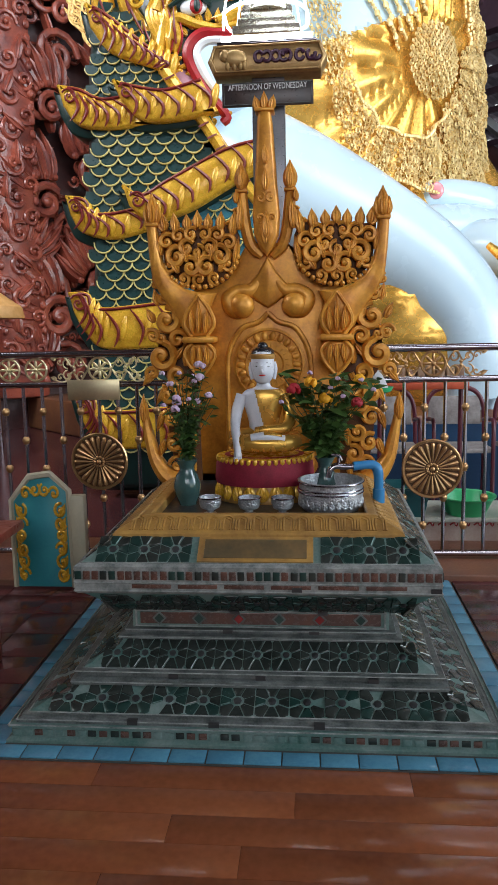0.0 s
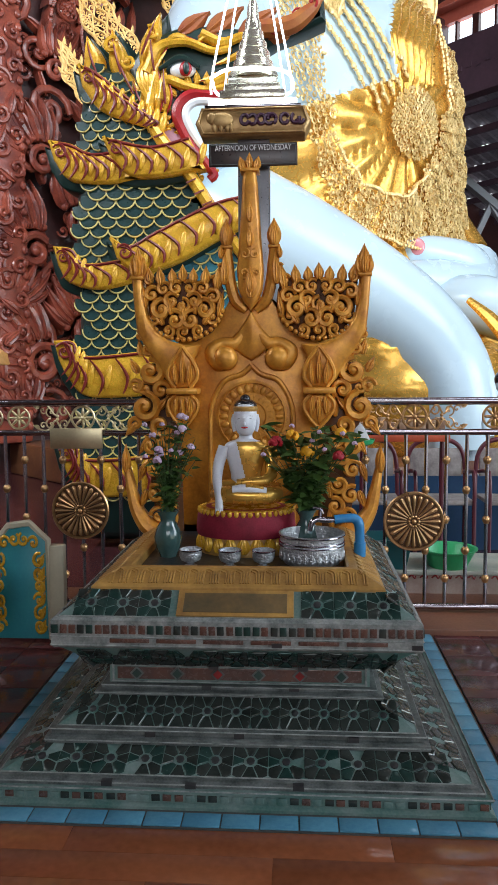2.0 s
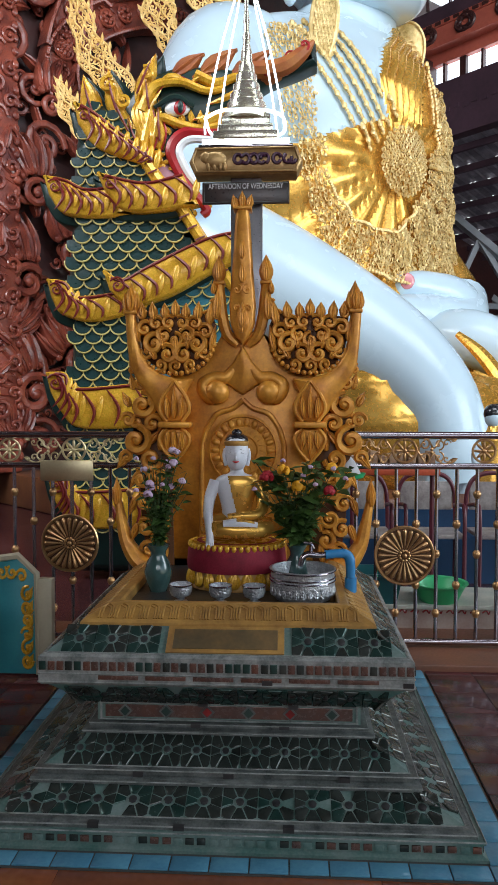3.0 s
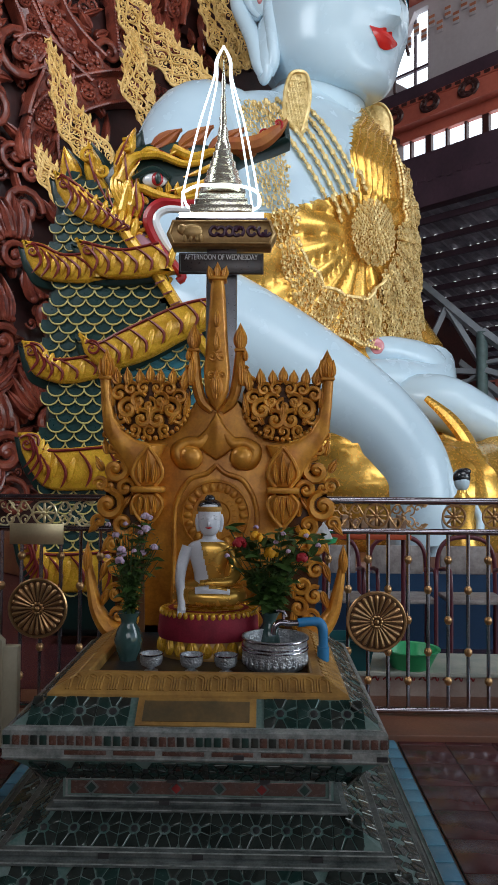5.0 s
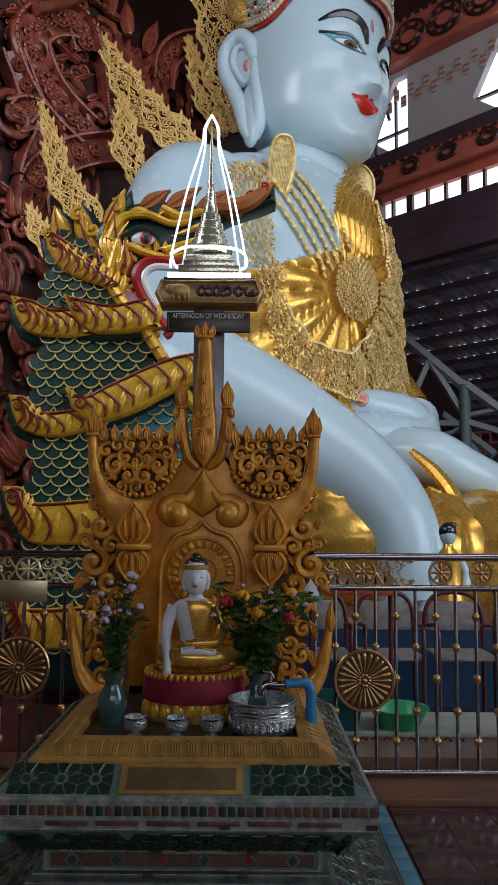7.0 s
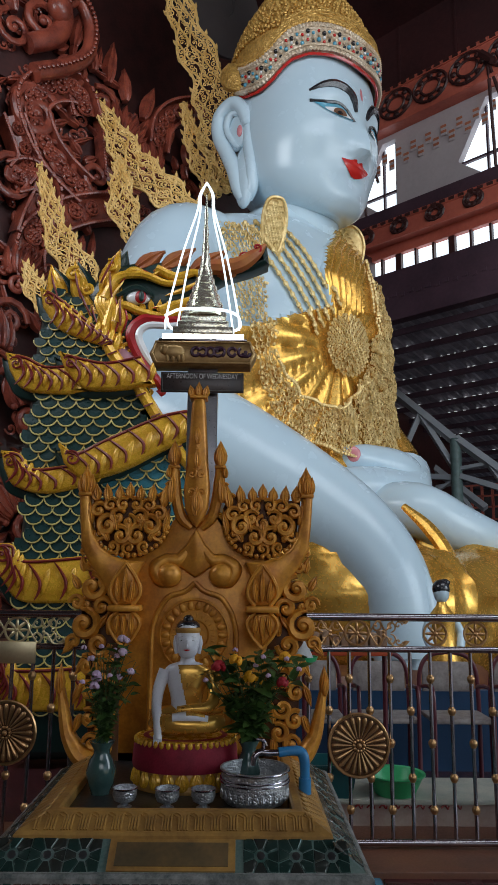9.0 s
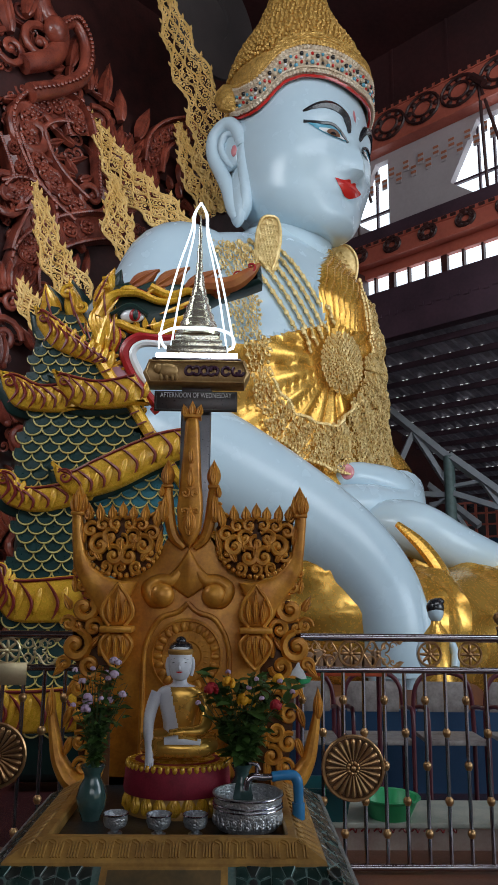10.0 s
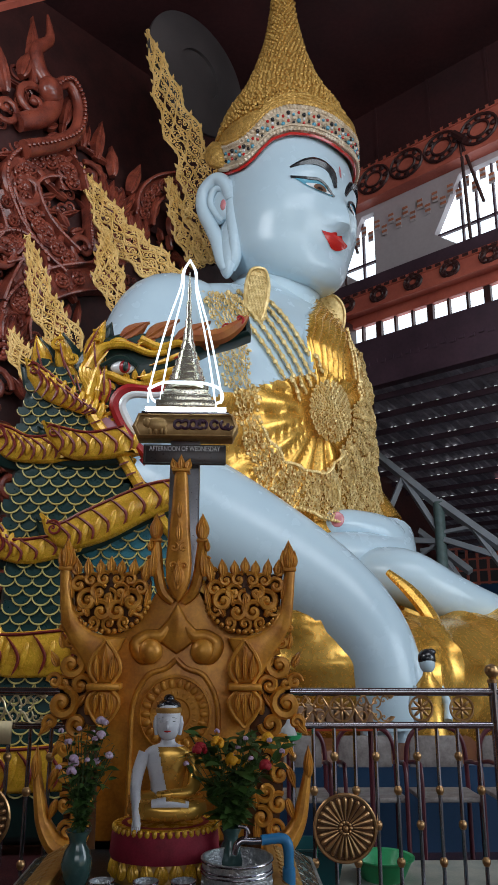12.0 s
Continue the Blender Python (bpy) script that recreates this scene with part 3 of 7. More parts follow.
for s in (-1, 1):
    # broad arm that rises from the lotus bud to the corner finial
    bm = B()
    arm = [(0.30, 1.92), (0.36, 1.80), (0.44, 1.66), (0.505, 1.72), (0.56, 1.82), (0.62, 1.90), (0.675, 2.0), (0.69, 2.15), (0.70, 2.31), (0.64, 2.31), (0.635, 2.2), (0.61, 2.08), (0.56, 2.0), (0.49, 1.95), (0.40, 1.925)]
    slab(bm, [(CX + s * x, z) for x, z in arm], 4.09, 4.22, edge=0.02)
    part("arm", bm, GOLDWOOD, throne, "smooth flaring arm")
    bm = B()
    box(bm, CX + s * 0.665 - 0.04, CX + s * 0.665 + 0.04, 4.08, 4.2, 2.30, 2.325, bev=0.008)
    for w, h, y in ((0.085, 0.17, 4.12), (0.05, 0.13, 4.095)):
        flame(bm, CX + s * 0.662, y, 2.32, w, h, thick=0.035)
    for k in (-1, 1):
        flame(bm, CX + s * 0.662 + k * 0.025, 4.11, 2.32, 0.05, 0.11, thick=0.025, turn=-k * 0.12)
    part("finial", bm, GOLDWOOD, throne, "pointed corner finial")
    # lotus bud with its collar
    lx = CX + s * 0.40
    bm = B()
    box(bm, lx - 0.095, lx + 0.095, 4.02, 4.2, 1.635, 1.672, bev=0.012)
    part("bud_collar", bm, GOLDWOOD, throne)
    for zz, up, hh in ((1.672, 1, 0.24), (1.635, -1, 0.20)):
        bm = B()
        o = [(0.045, 0.0), (0.085, 0.22), (0.088, 0.42), (0.06, 0.68), (0.025, 0.88), (0.0, 1.0), (-0.025, 0.88), (-0.06, 0.68), (-0.088, 0.42), (-0.085, 0.22), (-0.045, 0.0)]
        slab(bm, [(lx + x, zz + up * z * hh) for x, z in o], 4.07, 4.19, edge=0.012)
        tube(bm, [(lx + x * 0.97, 4.066, zz + up * z * hh * 0.98, 0.012) for x, z in o], 7, n=3)
        part("lotus_bud", bm, GOLDWOOD, throne, "carved lotus bud")
        pieces("bud_petal", GOLDWOOD, throne, [lambda t, dx=dx, k=k, tr=tr: flame(t, lx + dx, 4.068, zz + up * 0.02, 0.04, hh * k, thick=0.028, turn=tr if up > 0 else math.pi - tr) for dx, k, tr in ((0, 0.8, 0), (-0.035, 0.62, 0.1), (0.035, 0.62, -0.1))])
    # pierced scroll panel under the crest
    fns = []
    for x, z, r, st, hd in ((0.27, 2.13, 0.062, 1.0, 1), (0.355, 2.07, 0.06, 2.2, -1), (0.445, 2.07, 0.06, 0.9, 1), (0.53, 2.13, 0.062, 2.0, -1), (0.33, 2.18, 0.05, 0.5, 1), (0.47, 2.18, 0.05, 2.6, -1), (0.40, 2.15, 0.045, 1.5, 1), (0.22, 2.20, 0.048, 0.2, 1), (0.585, 2.22, 0.048, 2.9, -1), (0.31, 2.005, 0.04, 4, 1), (0.49, 2.005, 0.04, 5.5, -1), (0.40, 2.0, 0.04, 4.6, 1), (0.23, 2.08, 0.04, 3, 1), (0.57, 2.08, 0.04, 0.5, -1),
                            (0.285, 2.25, 0.042, 0.4, 1), (0.36, 2.255, 0.042, 0.8, 1), (0.44, 2.255, 0.042, 2.4, -1), (0.515, 2.25, 0.042, 2.7, -1), (0.60, 2.30, 0.032, 2.7, -1), (0.20, 2.29, 0.036, 0.4, 1), (0.165, 2.36, 0.03, 0.5, 1)):
        fns.append(lambda t, x=x, z=z, r=r, st=st, hd=hd: scroll(t, CX + s * x, 4.12, z, r, 1.35, st if s > 0 else math.pi - st, hd * s, w=0.36, flat=1.2))
    pieces("volute", GOLDWOOD, throne, fns)
    fns = []
    for x, z, w, h, t in ((0.20, 2.24, 0.06, 0.15, 0.15), (0.27, 2.27, 0.06, 0.11, 0.1), (0.34, 2.28, 0.06, 0.09, 0.05), (0.40, 2.29, 0.06, 0.10, 0.0), (0.46, 2.28, 0.06, 0.09, -0.05), (0.53, 2.27, 0.06, 0.11, -0.1), (0.59, 2.28, 0.05, 0.10, -0.15), (0.40, 2.05, 0.06, 0.14, 0), (0.28, 2.04, 0.05, 0.13, 0.5), (0.52, 2.04, 0.05, 0.13, -0.5), (0.62, 2.14, 0.04, 0.15, -0.15), (0.19, 2.09, 0.045, 0.15, 0.2), (0.155, 2.27, 0.06, 0.19, 0.05), (0.175, 2.42, 0.035, 0.08, 0.1), (0.33, 2.10, 0.045, 0.12, 0.2), (0.47, 2.10, 0.045, 0.12, -0.2)):
        fns.append(lambda q, x=x, z=z, w=w, h=h, t=t: flame(q, CX + s * x, 4.125, z, w, h, thick=0.028, turn=s * t))
    pieces("carved_leaf", GOLDWOOD, throne, fns)
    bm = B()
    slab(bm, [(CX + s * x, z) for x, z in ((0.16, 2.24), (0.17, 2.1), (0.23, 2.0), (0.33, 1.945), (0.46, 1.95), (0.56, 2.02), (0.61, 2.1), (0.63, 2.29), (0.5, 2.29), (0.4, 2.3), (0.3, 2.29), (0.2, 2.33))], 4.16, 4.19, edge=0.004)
    part("panel_ground", bm, GROUNDSHADE, throne, "ground behind the scrolls, recess shade put into its brown")
    for i in range(19):
        a = math.pi * (1.06 + 0.88 * i / 18)
        bm = B()
        ball(bm, (CX + s * (0.40 + 0.235 * math.cos(a)), 4.12, 2.16 + 0.205 * math.sin(a)), 0.016, 0, 8, 6)
        part("bead", bm, GOLDWOOD, throne)
    # wing of scrolls down the side
    fns = []
    for x, z, r, st, hd in ((0.60, 1.77, 0.08, 1.5, 1), (0.64, 1.56, 0.085, 1.7, 1), (0.54, 1.66, 0.06, 4.0, -1), (0.55, 1.45, 0.065, 3.2, 1), (0.61, 1.33, 0.06, 1.0, 1), (0.53, 1.26, 0.055, 2, -1), (0.60, 1.19, 0.055, 0.5, 1), (0.52, 1.10, 0.055, 3, 1), (0.59, 1.04, 0.055, 1, 1), (0.50, 0.97, 0.055, 2, -1), (0.57, 0.91, 0.05, 0, 1), (0.62, 1.90, 0.045, 1, 1), (0.69, 1.68, 0.045, 0, 1), (0.70, 1.46, 0.045, 5, 1), (0.50, 1.36, 0.045, 1, -1), (0.53, 1.80, 0.045, 3, 1), (0.665, 1.98, 0.03, 1, 1), (0.64, 1.67, 0.04, 2, -1)):
        fns.append(lambda t, x=x, z=z, r=r, st=st, hd=hd: scroll(t, CX + s * x, 4.13, z, r, 1.4, st if s > 0 else math.pi - st, hd * s, w=0.36, flat=1.2))
    pieces("volute", GOLDWOOD, throne, fns)
    fns = []
    for x, z, w, h, t in ((0.655, 1.86, 0.05, 0.10, -0.2), (0.68, 1.76, 0.05, 0.10, -0.5), (0.52, 1.75, 0.05, 0.13, 0.3), (0.70, 1.46, 0.05, 0.10, -2.4), (0.50, 1.5, 0.05, 0.14, 0.1), (0.62, 1.38, 0.05, 0.13, -2.6), (0.65, 1.22, 0.05, 0.12, -2.8), (0.64, 1.06, 0.05, 0.12, -2.8), (0.56, 0.86, 0.06, 0.12, 0.2), (0.57, 1.54, 0.05, 0.11, 0.7), (0.48, 1.18, 0.05, 0.13, 0.1), (0.47, 1.02, 0.05, 0.13, 0.1), (0.48, 0.84, 0.05, 0.14, 0.1)):
        fns.append(lambda q, x=x, z=z, w=w, h=h, t=t: flame(q, CX + s * x, 4.14, z, w, h, thick=0.028, turn=s * t))
    pieces("carved_leaf", GOLDWOOD, throne, fns)
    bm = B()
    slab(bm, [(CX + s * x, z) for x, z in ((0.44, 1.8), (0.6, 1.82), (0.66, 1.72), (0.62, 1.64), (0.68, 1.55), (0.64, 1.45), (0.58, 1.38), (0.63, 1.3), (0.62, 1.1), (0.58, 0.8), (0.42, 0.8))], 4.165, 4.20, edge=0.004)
    part("wing_ground", bm, GROUNDSHADE, throne, "ground behind the scrolls, recess shade put into its brown")
    bm = B()
    tube(bm, [(CX + s * x, 4.15, z, r) for x, z, r in ((0.50, 0.80, 0.05), (0.62, 0.83, 0.06), (0.70, 0.93, 0.045), (0.735, 1.06, 0.034), (0.76, 1.2, 0.022))], 10, flat=1.3)
    flame(bm, CX + s * 0.765, 4.14, 1.17, 0.06, 0.17, thick=0.03)
    flame(bm, CX + s * 0.765, 4.11, 1.18, 0.03, 0.11, thick=0.02)
    part("horn", bm, GOLDWOOD, throne, "upturned lower horn")
    # slim pinnacle beside the spire
    bm = B()
    tube(bm, [(CX + s * x, 4.15, z, r) for x, z, r in ((0.03, 2.12, 0.02), (0.09, 2.18, 0.032), (0.12, 2.28, 0.034), (0.135, 2.4, 0.034), (0.14, 2.5, 0.026))], 8)
    box(bm, CX + s * 0.14 - 0.035, CX + s * 0.14 + 0.035, 4.11, 4.19, 2.475, 2.495, bev=0.006)
    flame(bm, CX + s * 0.14, 4.14, 2.49, 0.085, 0.16, thick=0.04)
    flame(bm, CX + s * 0.14, 4.105, 2.49, 0.045, 0.12, thick=0.02)
    part("pinnacle", bm, GOLDWOOD, throne, "slim flame pinnacle")
# middle spire
bm = B()
slab(bm, mirror([(0.03, 2.93), (0.042, 2.86), (0.05, 2.7), (0.065, 2.5), (0.078, 2.35), (0.07, 2.24), (0.04, 2.17), (0.0, 2.12)]), 4.10, 4.20, edge=0.02)
for z, w, h in ((2.62, 0.045, 0.11), (2.48, 0.05, 0.12), (2.19, 0.08, 0.18), (2.22, 0.045, 0.12)):
    flame(bm, CX, 4.10 - (0.02 if w == 0.045 and h == 0.12 else 0), z, w, h, thick=0.02)
for k in (-1, 1):
    scroll(bm, CX + k * 0.03, 4.10, 2.44, 0.03, 1.2, 1.5, k, w=0.25)
    scroll(bm, CX + k * 0.035, 4.10, 2.33, 0.032, 1.2, 4.5, -k, w=0.25)
box(bm, CX - 0.055, CX + 0.055, 4.09, 4.2, 2.90, 2.92, bev=0.006)
for k in (-1, 0, 1):
    flame(bm, CX + k * 0.035, 4.11, 2.91, 0.05, 0.08 + 0.02 * (k == 0), thick=0.02, turn=-k * 0.25)
part("spire", bm, GOLDWOOD, throne, "carved middle spire")

throne.scale = (0.965, 1.0, 0.977)

# ---- railing ----
RY = 5.09
railing = thing("railing", (0, RY, 0.05), "stainless steel railing with bronze scroll panels, wheels and ball knobs", "railing", kind="structure")


def run(x0, x1, start):
    for z, r in ((1.54, 0.027), (1.325, 0.022), (0.085, 0.022)):
        bm = B()
        rod(bm, (x0, RY, z), (x1, RY, z), r, 12)
        part("rail", bm, STEEL, railing)
    n = int((x1 - x0) / 0.14)
    for i in range(n):
        x = start + 0.14 * i
        if x > x1:
            break
        bm = B()
        rod(bm, (x, RY, 0.085), (x, RY, 1.325), 0.0135, 8)
        bar = part("baluster", bm, STEEL, railing)
        for z in ((1.13, 0.71, 0.29) if i % 2 else (0.92, 0.49)):
            bm = B()
            lathe(bm, (x, RY, z), [(0.014, -0.03), (0.02, -0.026), (0.02, -0.02), (0.028, -0.01), (0.028, 0.01), (0.02, 0.02), (0.014, 0.028)], 10)
            part("knob", bm, BRASS, bar)


run(0.30, 4.6, 0.39)
run(-4.6, -0.8, -4.6 + 0.02)
for x in (1.92, -4.0, 3.9):
    bm = B()
    rod(bm, (x, RY, 0.045), (x, RY, 1.60), 0.03, 12)
    post = part("post", bm, STEEL, railing)
    bm = B()
    lathe(bm, (x, RY, 1.60), [(0.035, 0), (0.035, 0.02), (0.02, 0.03), (0.045, 0.06), (0.05, 0.085), (0.04, 0.11), (0.01, 0.125)], 16)
    part("finial", bm, BRASS, post)


DARKBRONZE = mat("dark_bronze", (0.17, 0.085, 0.042), (0.09, 0.045, 0.022), 0.4, metal=0.5, scale=20)


def wheel(x, z):
    bm = B()
    tube(bm, [(x + 0.2 * math.cos(a), RY - 0.03, z + 0.2 * math.sin(a), 0.012) for a in np.linspace(0, 2 * math.pi, 37)], 6, n=1, smooth=False)
    w = part("wheel", bm, BRASS, railing, "cast bronze wheel with spokes")
    bm = B()
    placed(bm, lambda t: lathe(t, (0, 0, 0), [(0.19, 0), (0.19, 0.006), (0.05, 0.012)], 32), Matrix.Translation((x, RY - 0.02, z)) @ Matrix.Rotation(math.pi / 2, 4, "X"))
    part("disc", bm, DARKBRONZE, w)
    for i in range(24):
        a = 2 * math.pi * i / 24
        bm = B()
        tube(bm, [(x + r * math.cos(a), RY - 0.035, z + r * math.sin(a), k) for r, k in ((0.05, 0.004), (0.12, 0.011), (0.168, 0.016), (0.184, 0.007))], 8, n=2)
        part("spoke", bm, BRASS, w)
    bm = B()
    ball(bm, (x, RY - 0.045, z), (0.018, 0.018, 0.018))
    for i in range(10):
        a = 2 * math.pi * i / 10
        ball(bm, (x + 0.035 * math.cos(a), RY - 0.04, z + 0.035 * math.sin(a)), 0.012, 0, 8, 6)
    part("hub", bm, BRASS, w)


def rosette(x, z, r, m=BRASS):
    bm = B()
    tube(bm, [(x + r * math.cos(a), RY - 0.01, z + r * math.sin(a), 0.009) for a in np.linspace(0, 2 * math.pi, 25)], 6, n=1, smooth=False)
    ball(bm, (x, RY - 0.02, z), (0.016, 0.014, 0.016), 0, 8, 6)
    for i in range(8):
        a = 2 * math.pi * i / 8
        ball(bm, (x + 0.52 * r * math.cos(a), RY - 0.01, z + 0.52 * r * math.sin(a)), (0.42 * r, 0.008, 0.14 * r), 0, 8, 6, m=Matrix.Rotation(-a, 4, "Y"))
    part("rosette", bm, m, railing, "round cast flower medallion")


def fret(x, z, m=BRASS):
    bm = B()
    for s in (-1, 1):
        for k in (-1, 1):
            scroll(bm, x + s * 0.135, RY - 0.01, z + k * 0.045, 0.04, 1.3, math.pi / 2 * k, -s * k, w=0.17, flat=0.7)
            scroll(bm, x + s * 0.235, RY - 0.01, z + k * 0.045, 0.04, 1.3, -math.pi / 2 * k, s * k, w=0.17, flat=0.7)
            scroll(bm, x + s * 0.29, RY - 0.01, z + k * 0.055, 0.028, 1.1, 0, s * k, w=0.2, flat=0.7)
            tube(bm, [(x + s * u, RY - 0.01, z + k * v, 0.007) for u, v in ((0.085, 0.0), (0.15, 0.085), (0.2, 0.02), (0.26, 0.09), (0.34, 0.075))], 6)
            flame(bm, x + s * 0.32, RY - 0.01, z + k * 0.07, 0.03, 0.05, thick=0.01, turn=-s * 1.2)
            ball(bm, (x + s * 0.185, RY - 0.015, z + k * 0.012), 0.013, 0, 8, 6)
    part("fret_panel", bm, m, railing, "cast scroll fretwork panel")
    rosette(x, z, 0.082, m)


wheel(0.865, 0.70)
wheel(-1.51, 0.765)
fret(0.865, 1.433)
fret(-1.48, 1.433, BRASSPLATE)
for x in (1.41, 1.69):
    rosette(x, 1.433, 0.078)
for x in (-1.95, -2.15):
    rosette(x, 1.433, 0.078, BRASSPLATE)
bm = B()
box(bm, -1.71, -1.33, RY - 0.06, RY - 0.045, 1.215, 1.36, bev=0.004)
tagged(new("name_plate", mesh("name_plate", bm, BRASSPLATE)), "blank polished brass plate fixed to the railing", "plate")

# ---- the hall ----
WL = 19.0


def hbox(bm, f0, f1, l0, l1, z0, z1, mi=0, bev=0.0):
    placed(bm, lambda t: box(t, f0, f1, l0, l1, z0, z1, mi, bev), HALL)


bm = B()
hbox(bm, -16, 30, -14, WL + 0.4, 19.6, 19.9)
solo("ceiling", bm, CEILING, "dark maroon boarded ceiling high over the statue", "ceiling", kind="structure")
bm = B()
hbox(bm, -16.4, -16, -14, 30, -0.1, 19.9)
solo("wall_back", bm, CARVEDDARK, "dark lacquered back wall", "wall", kind="structure")
# unseen low ceiling and walls, added to keep sky light off the shrine's front
bm = B()
box(bm, -14, 9, -14, 2.2, 7.2, 7.4)
solo("ceiling_gallery", bm, CEILING, "unseen dark ceiling added to keep sky light off the shrine", "ceiling", kind="structure")
bm = B()
box(bm, -14, 9, -14.3, -14, 0, 7.4)
box(bm, -14.3, -14, -14, 14, 0, 19.9)
solo("wall_gallery", bm, WALLWHITE, "unseen plaster walls added to keep sky light out", "wall", kind="structure")
# upper side wall with its gable windows
bm = B()
hbox(bm, -16, 12, WL, WL + 0.25, 15.9, 17.2)
WINS = [(-13.35, -11.9), (-9.7, -7.0), (-4.6, -2.0)]
edges = [-16.0]
for a, b in WINS:
    edges += [a, b]
edges += [12.0]
for a, b in zip(edges[::2], edges[1::2]):
    hbox(bm, a, b, WL, WL + 0.25, 13.45, 15.9)
for a, b in WINS:
    # slanted jambs of the gable window
    placed(bm, lambda t, a=a: skin(t, [[(a, y, 14.2), (a + 0.95, y, 15.9), (a, y, 15.9)] for y in (WL, WL + 0.25)]), HALL)
    placed(bm, lambda t, a=a: skin(t, [[(a, y, 13.45), (a + 0.85, y, 13.45), (a, y, 14.15)] for y in (WL, WL + 0.25)]), HALL)
wall = solo("wall_side", bm, WALLWHITE, "grey-white plaster wall with gable windows", "wall", kind="structure")
for i, (a, b) in enumerate(WINS):
    win = thing("window_%d" % (i + 1), hall((a + b) / 2, WL, 14), "bright gable window with dark glazing bars", "window", kind="structure")
    bm = B()
    hbox(bm, a, b, WL + 0.3, WL + 0.32, 13.3, 16)
    part("pane", bm, WINDOWSKY, win)
    for f in (a + 0.85, a + 1.35, a + 1.9):
        if f < b - 0.05:
            bm = B()
            hbox(bm, f - 0.03, f + 0.03, WL + 0.18, WL + 0.28, 13.45, 15.9)
            part("glazing_bar", bm, PURPLE, win)
    bm = B()
    hbox(bm, a, b, WL + 0.18, WL + 0.28, 14.15, 14.22)
    part("glazing_bar", bm, PURPLE, win)


bm = B()
hbox(bm, -16, 12, WL - 0.3, WL + 0.25, 17.42, 19.6)
for i in range(14):
    hbox(bm, -15.5 + 2.0 * i, -15.42 + 2.0 * i, WL - 0.34, WL - 0.3, 17.42, 19.6)
solo("ceiling_cove", bm, CEILING, "dark maroon boarded cove over the carved beam", "ceiling", kind="structure")


def fret_beam(name, z0, z1, zr, n, label):
    bm = B()
    hbox(bm, -16, 12, WL - 0.45, WL + 0.2, z0, z1)
    hbox(bm, -16, 12, WL - 0.5, WL - 0.42, z1 - 0.12, z1 + 0.02)
    hbox(bm, -16, 12, WL - 0.5, WL - 0.42, z0 - 0.03, z0 + 0.1)
    beam = solo(name, bm, BEAMRED, label, "beam", kind="structure")
    r = (z1 - z0) * 0.36
    bmr = B()
    for rr, w in ((r, 0.05), (r * 0.55, 0.045)):
        tube(bmr, [(rr * 1.25 * math.cos(a), -0.02, rr * math.sin(a), w) for a in np.linspace(0, 2 * math.pi, 21)], 5, n=1, smooth=False)
    for k in range(8):
        a = 2 * math.pi * k / 8
        ball(bmr, (r * 1.0 * math.cos(a), -0.02, r * 0.8 * math.sin(a)), (0.11, 0.05, 0.09), 0, 6, 5)
    ros = mesh("fret_rosette", bmr, CARVEDDARK)
    for i in range(n):
        ob = new("fret_rosette", ros)
        ob.parent = beam
        ob.matrix_basis = HALL @ Matrix.Translation((-15.3 + 1.25 * i, WL - 0.46, zr))
    bm = B()
    for i in range(70):
        hbox(bm, -15.5 + 0.3 * i, -15.32 + 0.3 * i, WL - 0.54, WL - 0.5, z1 - 0.09, z1 - 0.01)
    part("dentil", bm, CARVEDDARK, beam, smooth=False)


fret_beam("beam_upper", 16.1, 17.4, 16.75, 16, "red painted beam with dark carved rosettes")
fret_beam("beam_lower", 12.2, 12.85, 12.55, 16, "red painted beam with dark carved rosettes")
bm = B()
hbox(bm, -16, 12, WL - 0.2, WL + 0.2, 12.85, 13.45)
solo("trim_board", bm, PURPLE, "dark purple board over the beam", "trim", kind="structure")
# clerestory strip
bm = B()
hbox(bm, -16, 12, WL + 0.1, WL + 0.14, 11.2, 12.2)
cl = solo("window_4", bm, WINDOWSKY, "long bright clerestory strip with dark posts", "window", kind="structure")
for i in range(42):
    bm = B()
    f = -15.6 + 0.62 * i
    w = 0.1 if i % 3 == 0 else 0.035
    hbox(bm, f - w, f + w, WL - 0.05, WL + 0.09, 11.1, 12.2)
    part("glazing_post", bm, CARVEDDARK, cl)
bm = B()
hbox(bm, -16, 12, WL - 0.1, WL + 0.09, 11.85, 12.2)
part("blind", bm, BEAMRED, cl, "red fascia strip over the panes")
bm = B()
hbox(bm, -16, 12, WL - 0.3, WL + 0.1, 9.6, 11.2)
for i in range(80):
    hbox(bm, -15.9 + 0.3 * i, -15.72 + 0.3 * i, WL - 0.33, WL - 0.3, 10.3 + 0.05 * (i % 2), 10.42 + 0.05 * (i % 2))
solo("fascia_board", bm, PURPLE, "dark purple boarded fascia with a cut fringe", "fascia", kind="structure")
# brackets between the beams
for f in (-12.9, -8.4, -4.0):
    bm = B()
    for df in (0, 0.5):
        a, b = hall(f, WL - 0.5, 16.7), hall(f + df, WL - 0.3, 13.4 + 2 * df)
        rod(bm, a, b, 0.05, 6)
    rod(bm, hall(f - 0.15, WL - 0.6, 16.9), hall(f + 0.2, WL - 0.6, 16.5), 0.12, 6)
    solo("hanging_bracket", bm, CARVEDDARK, "dark iron bracket hung from the beam", "bracket", group="brackets on the side wall")
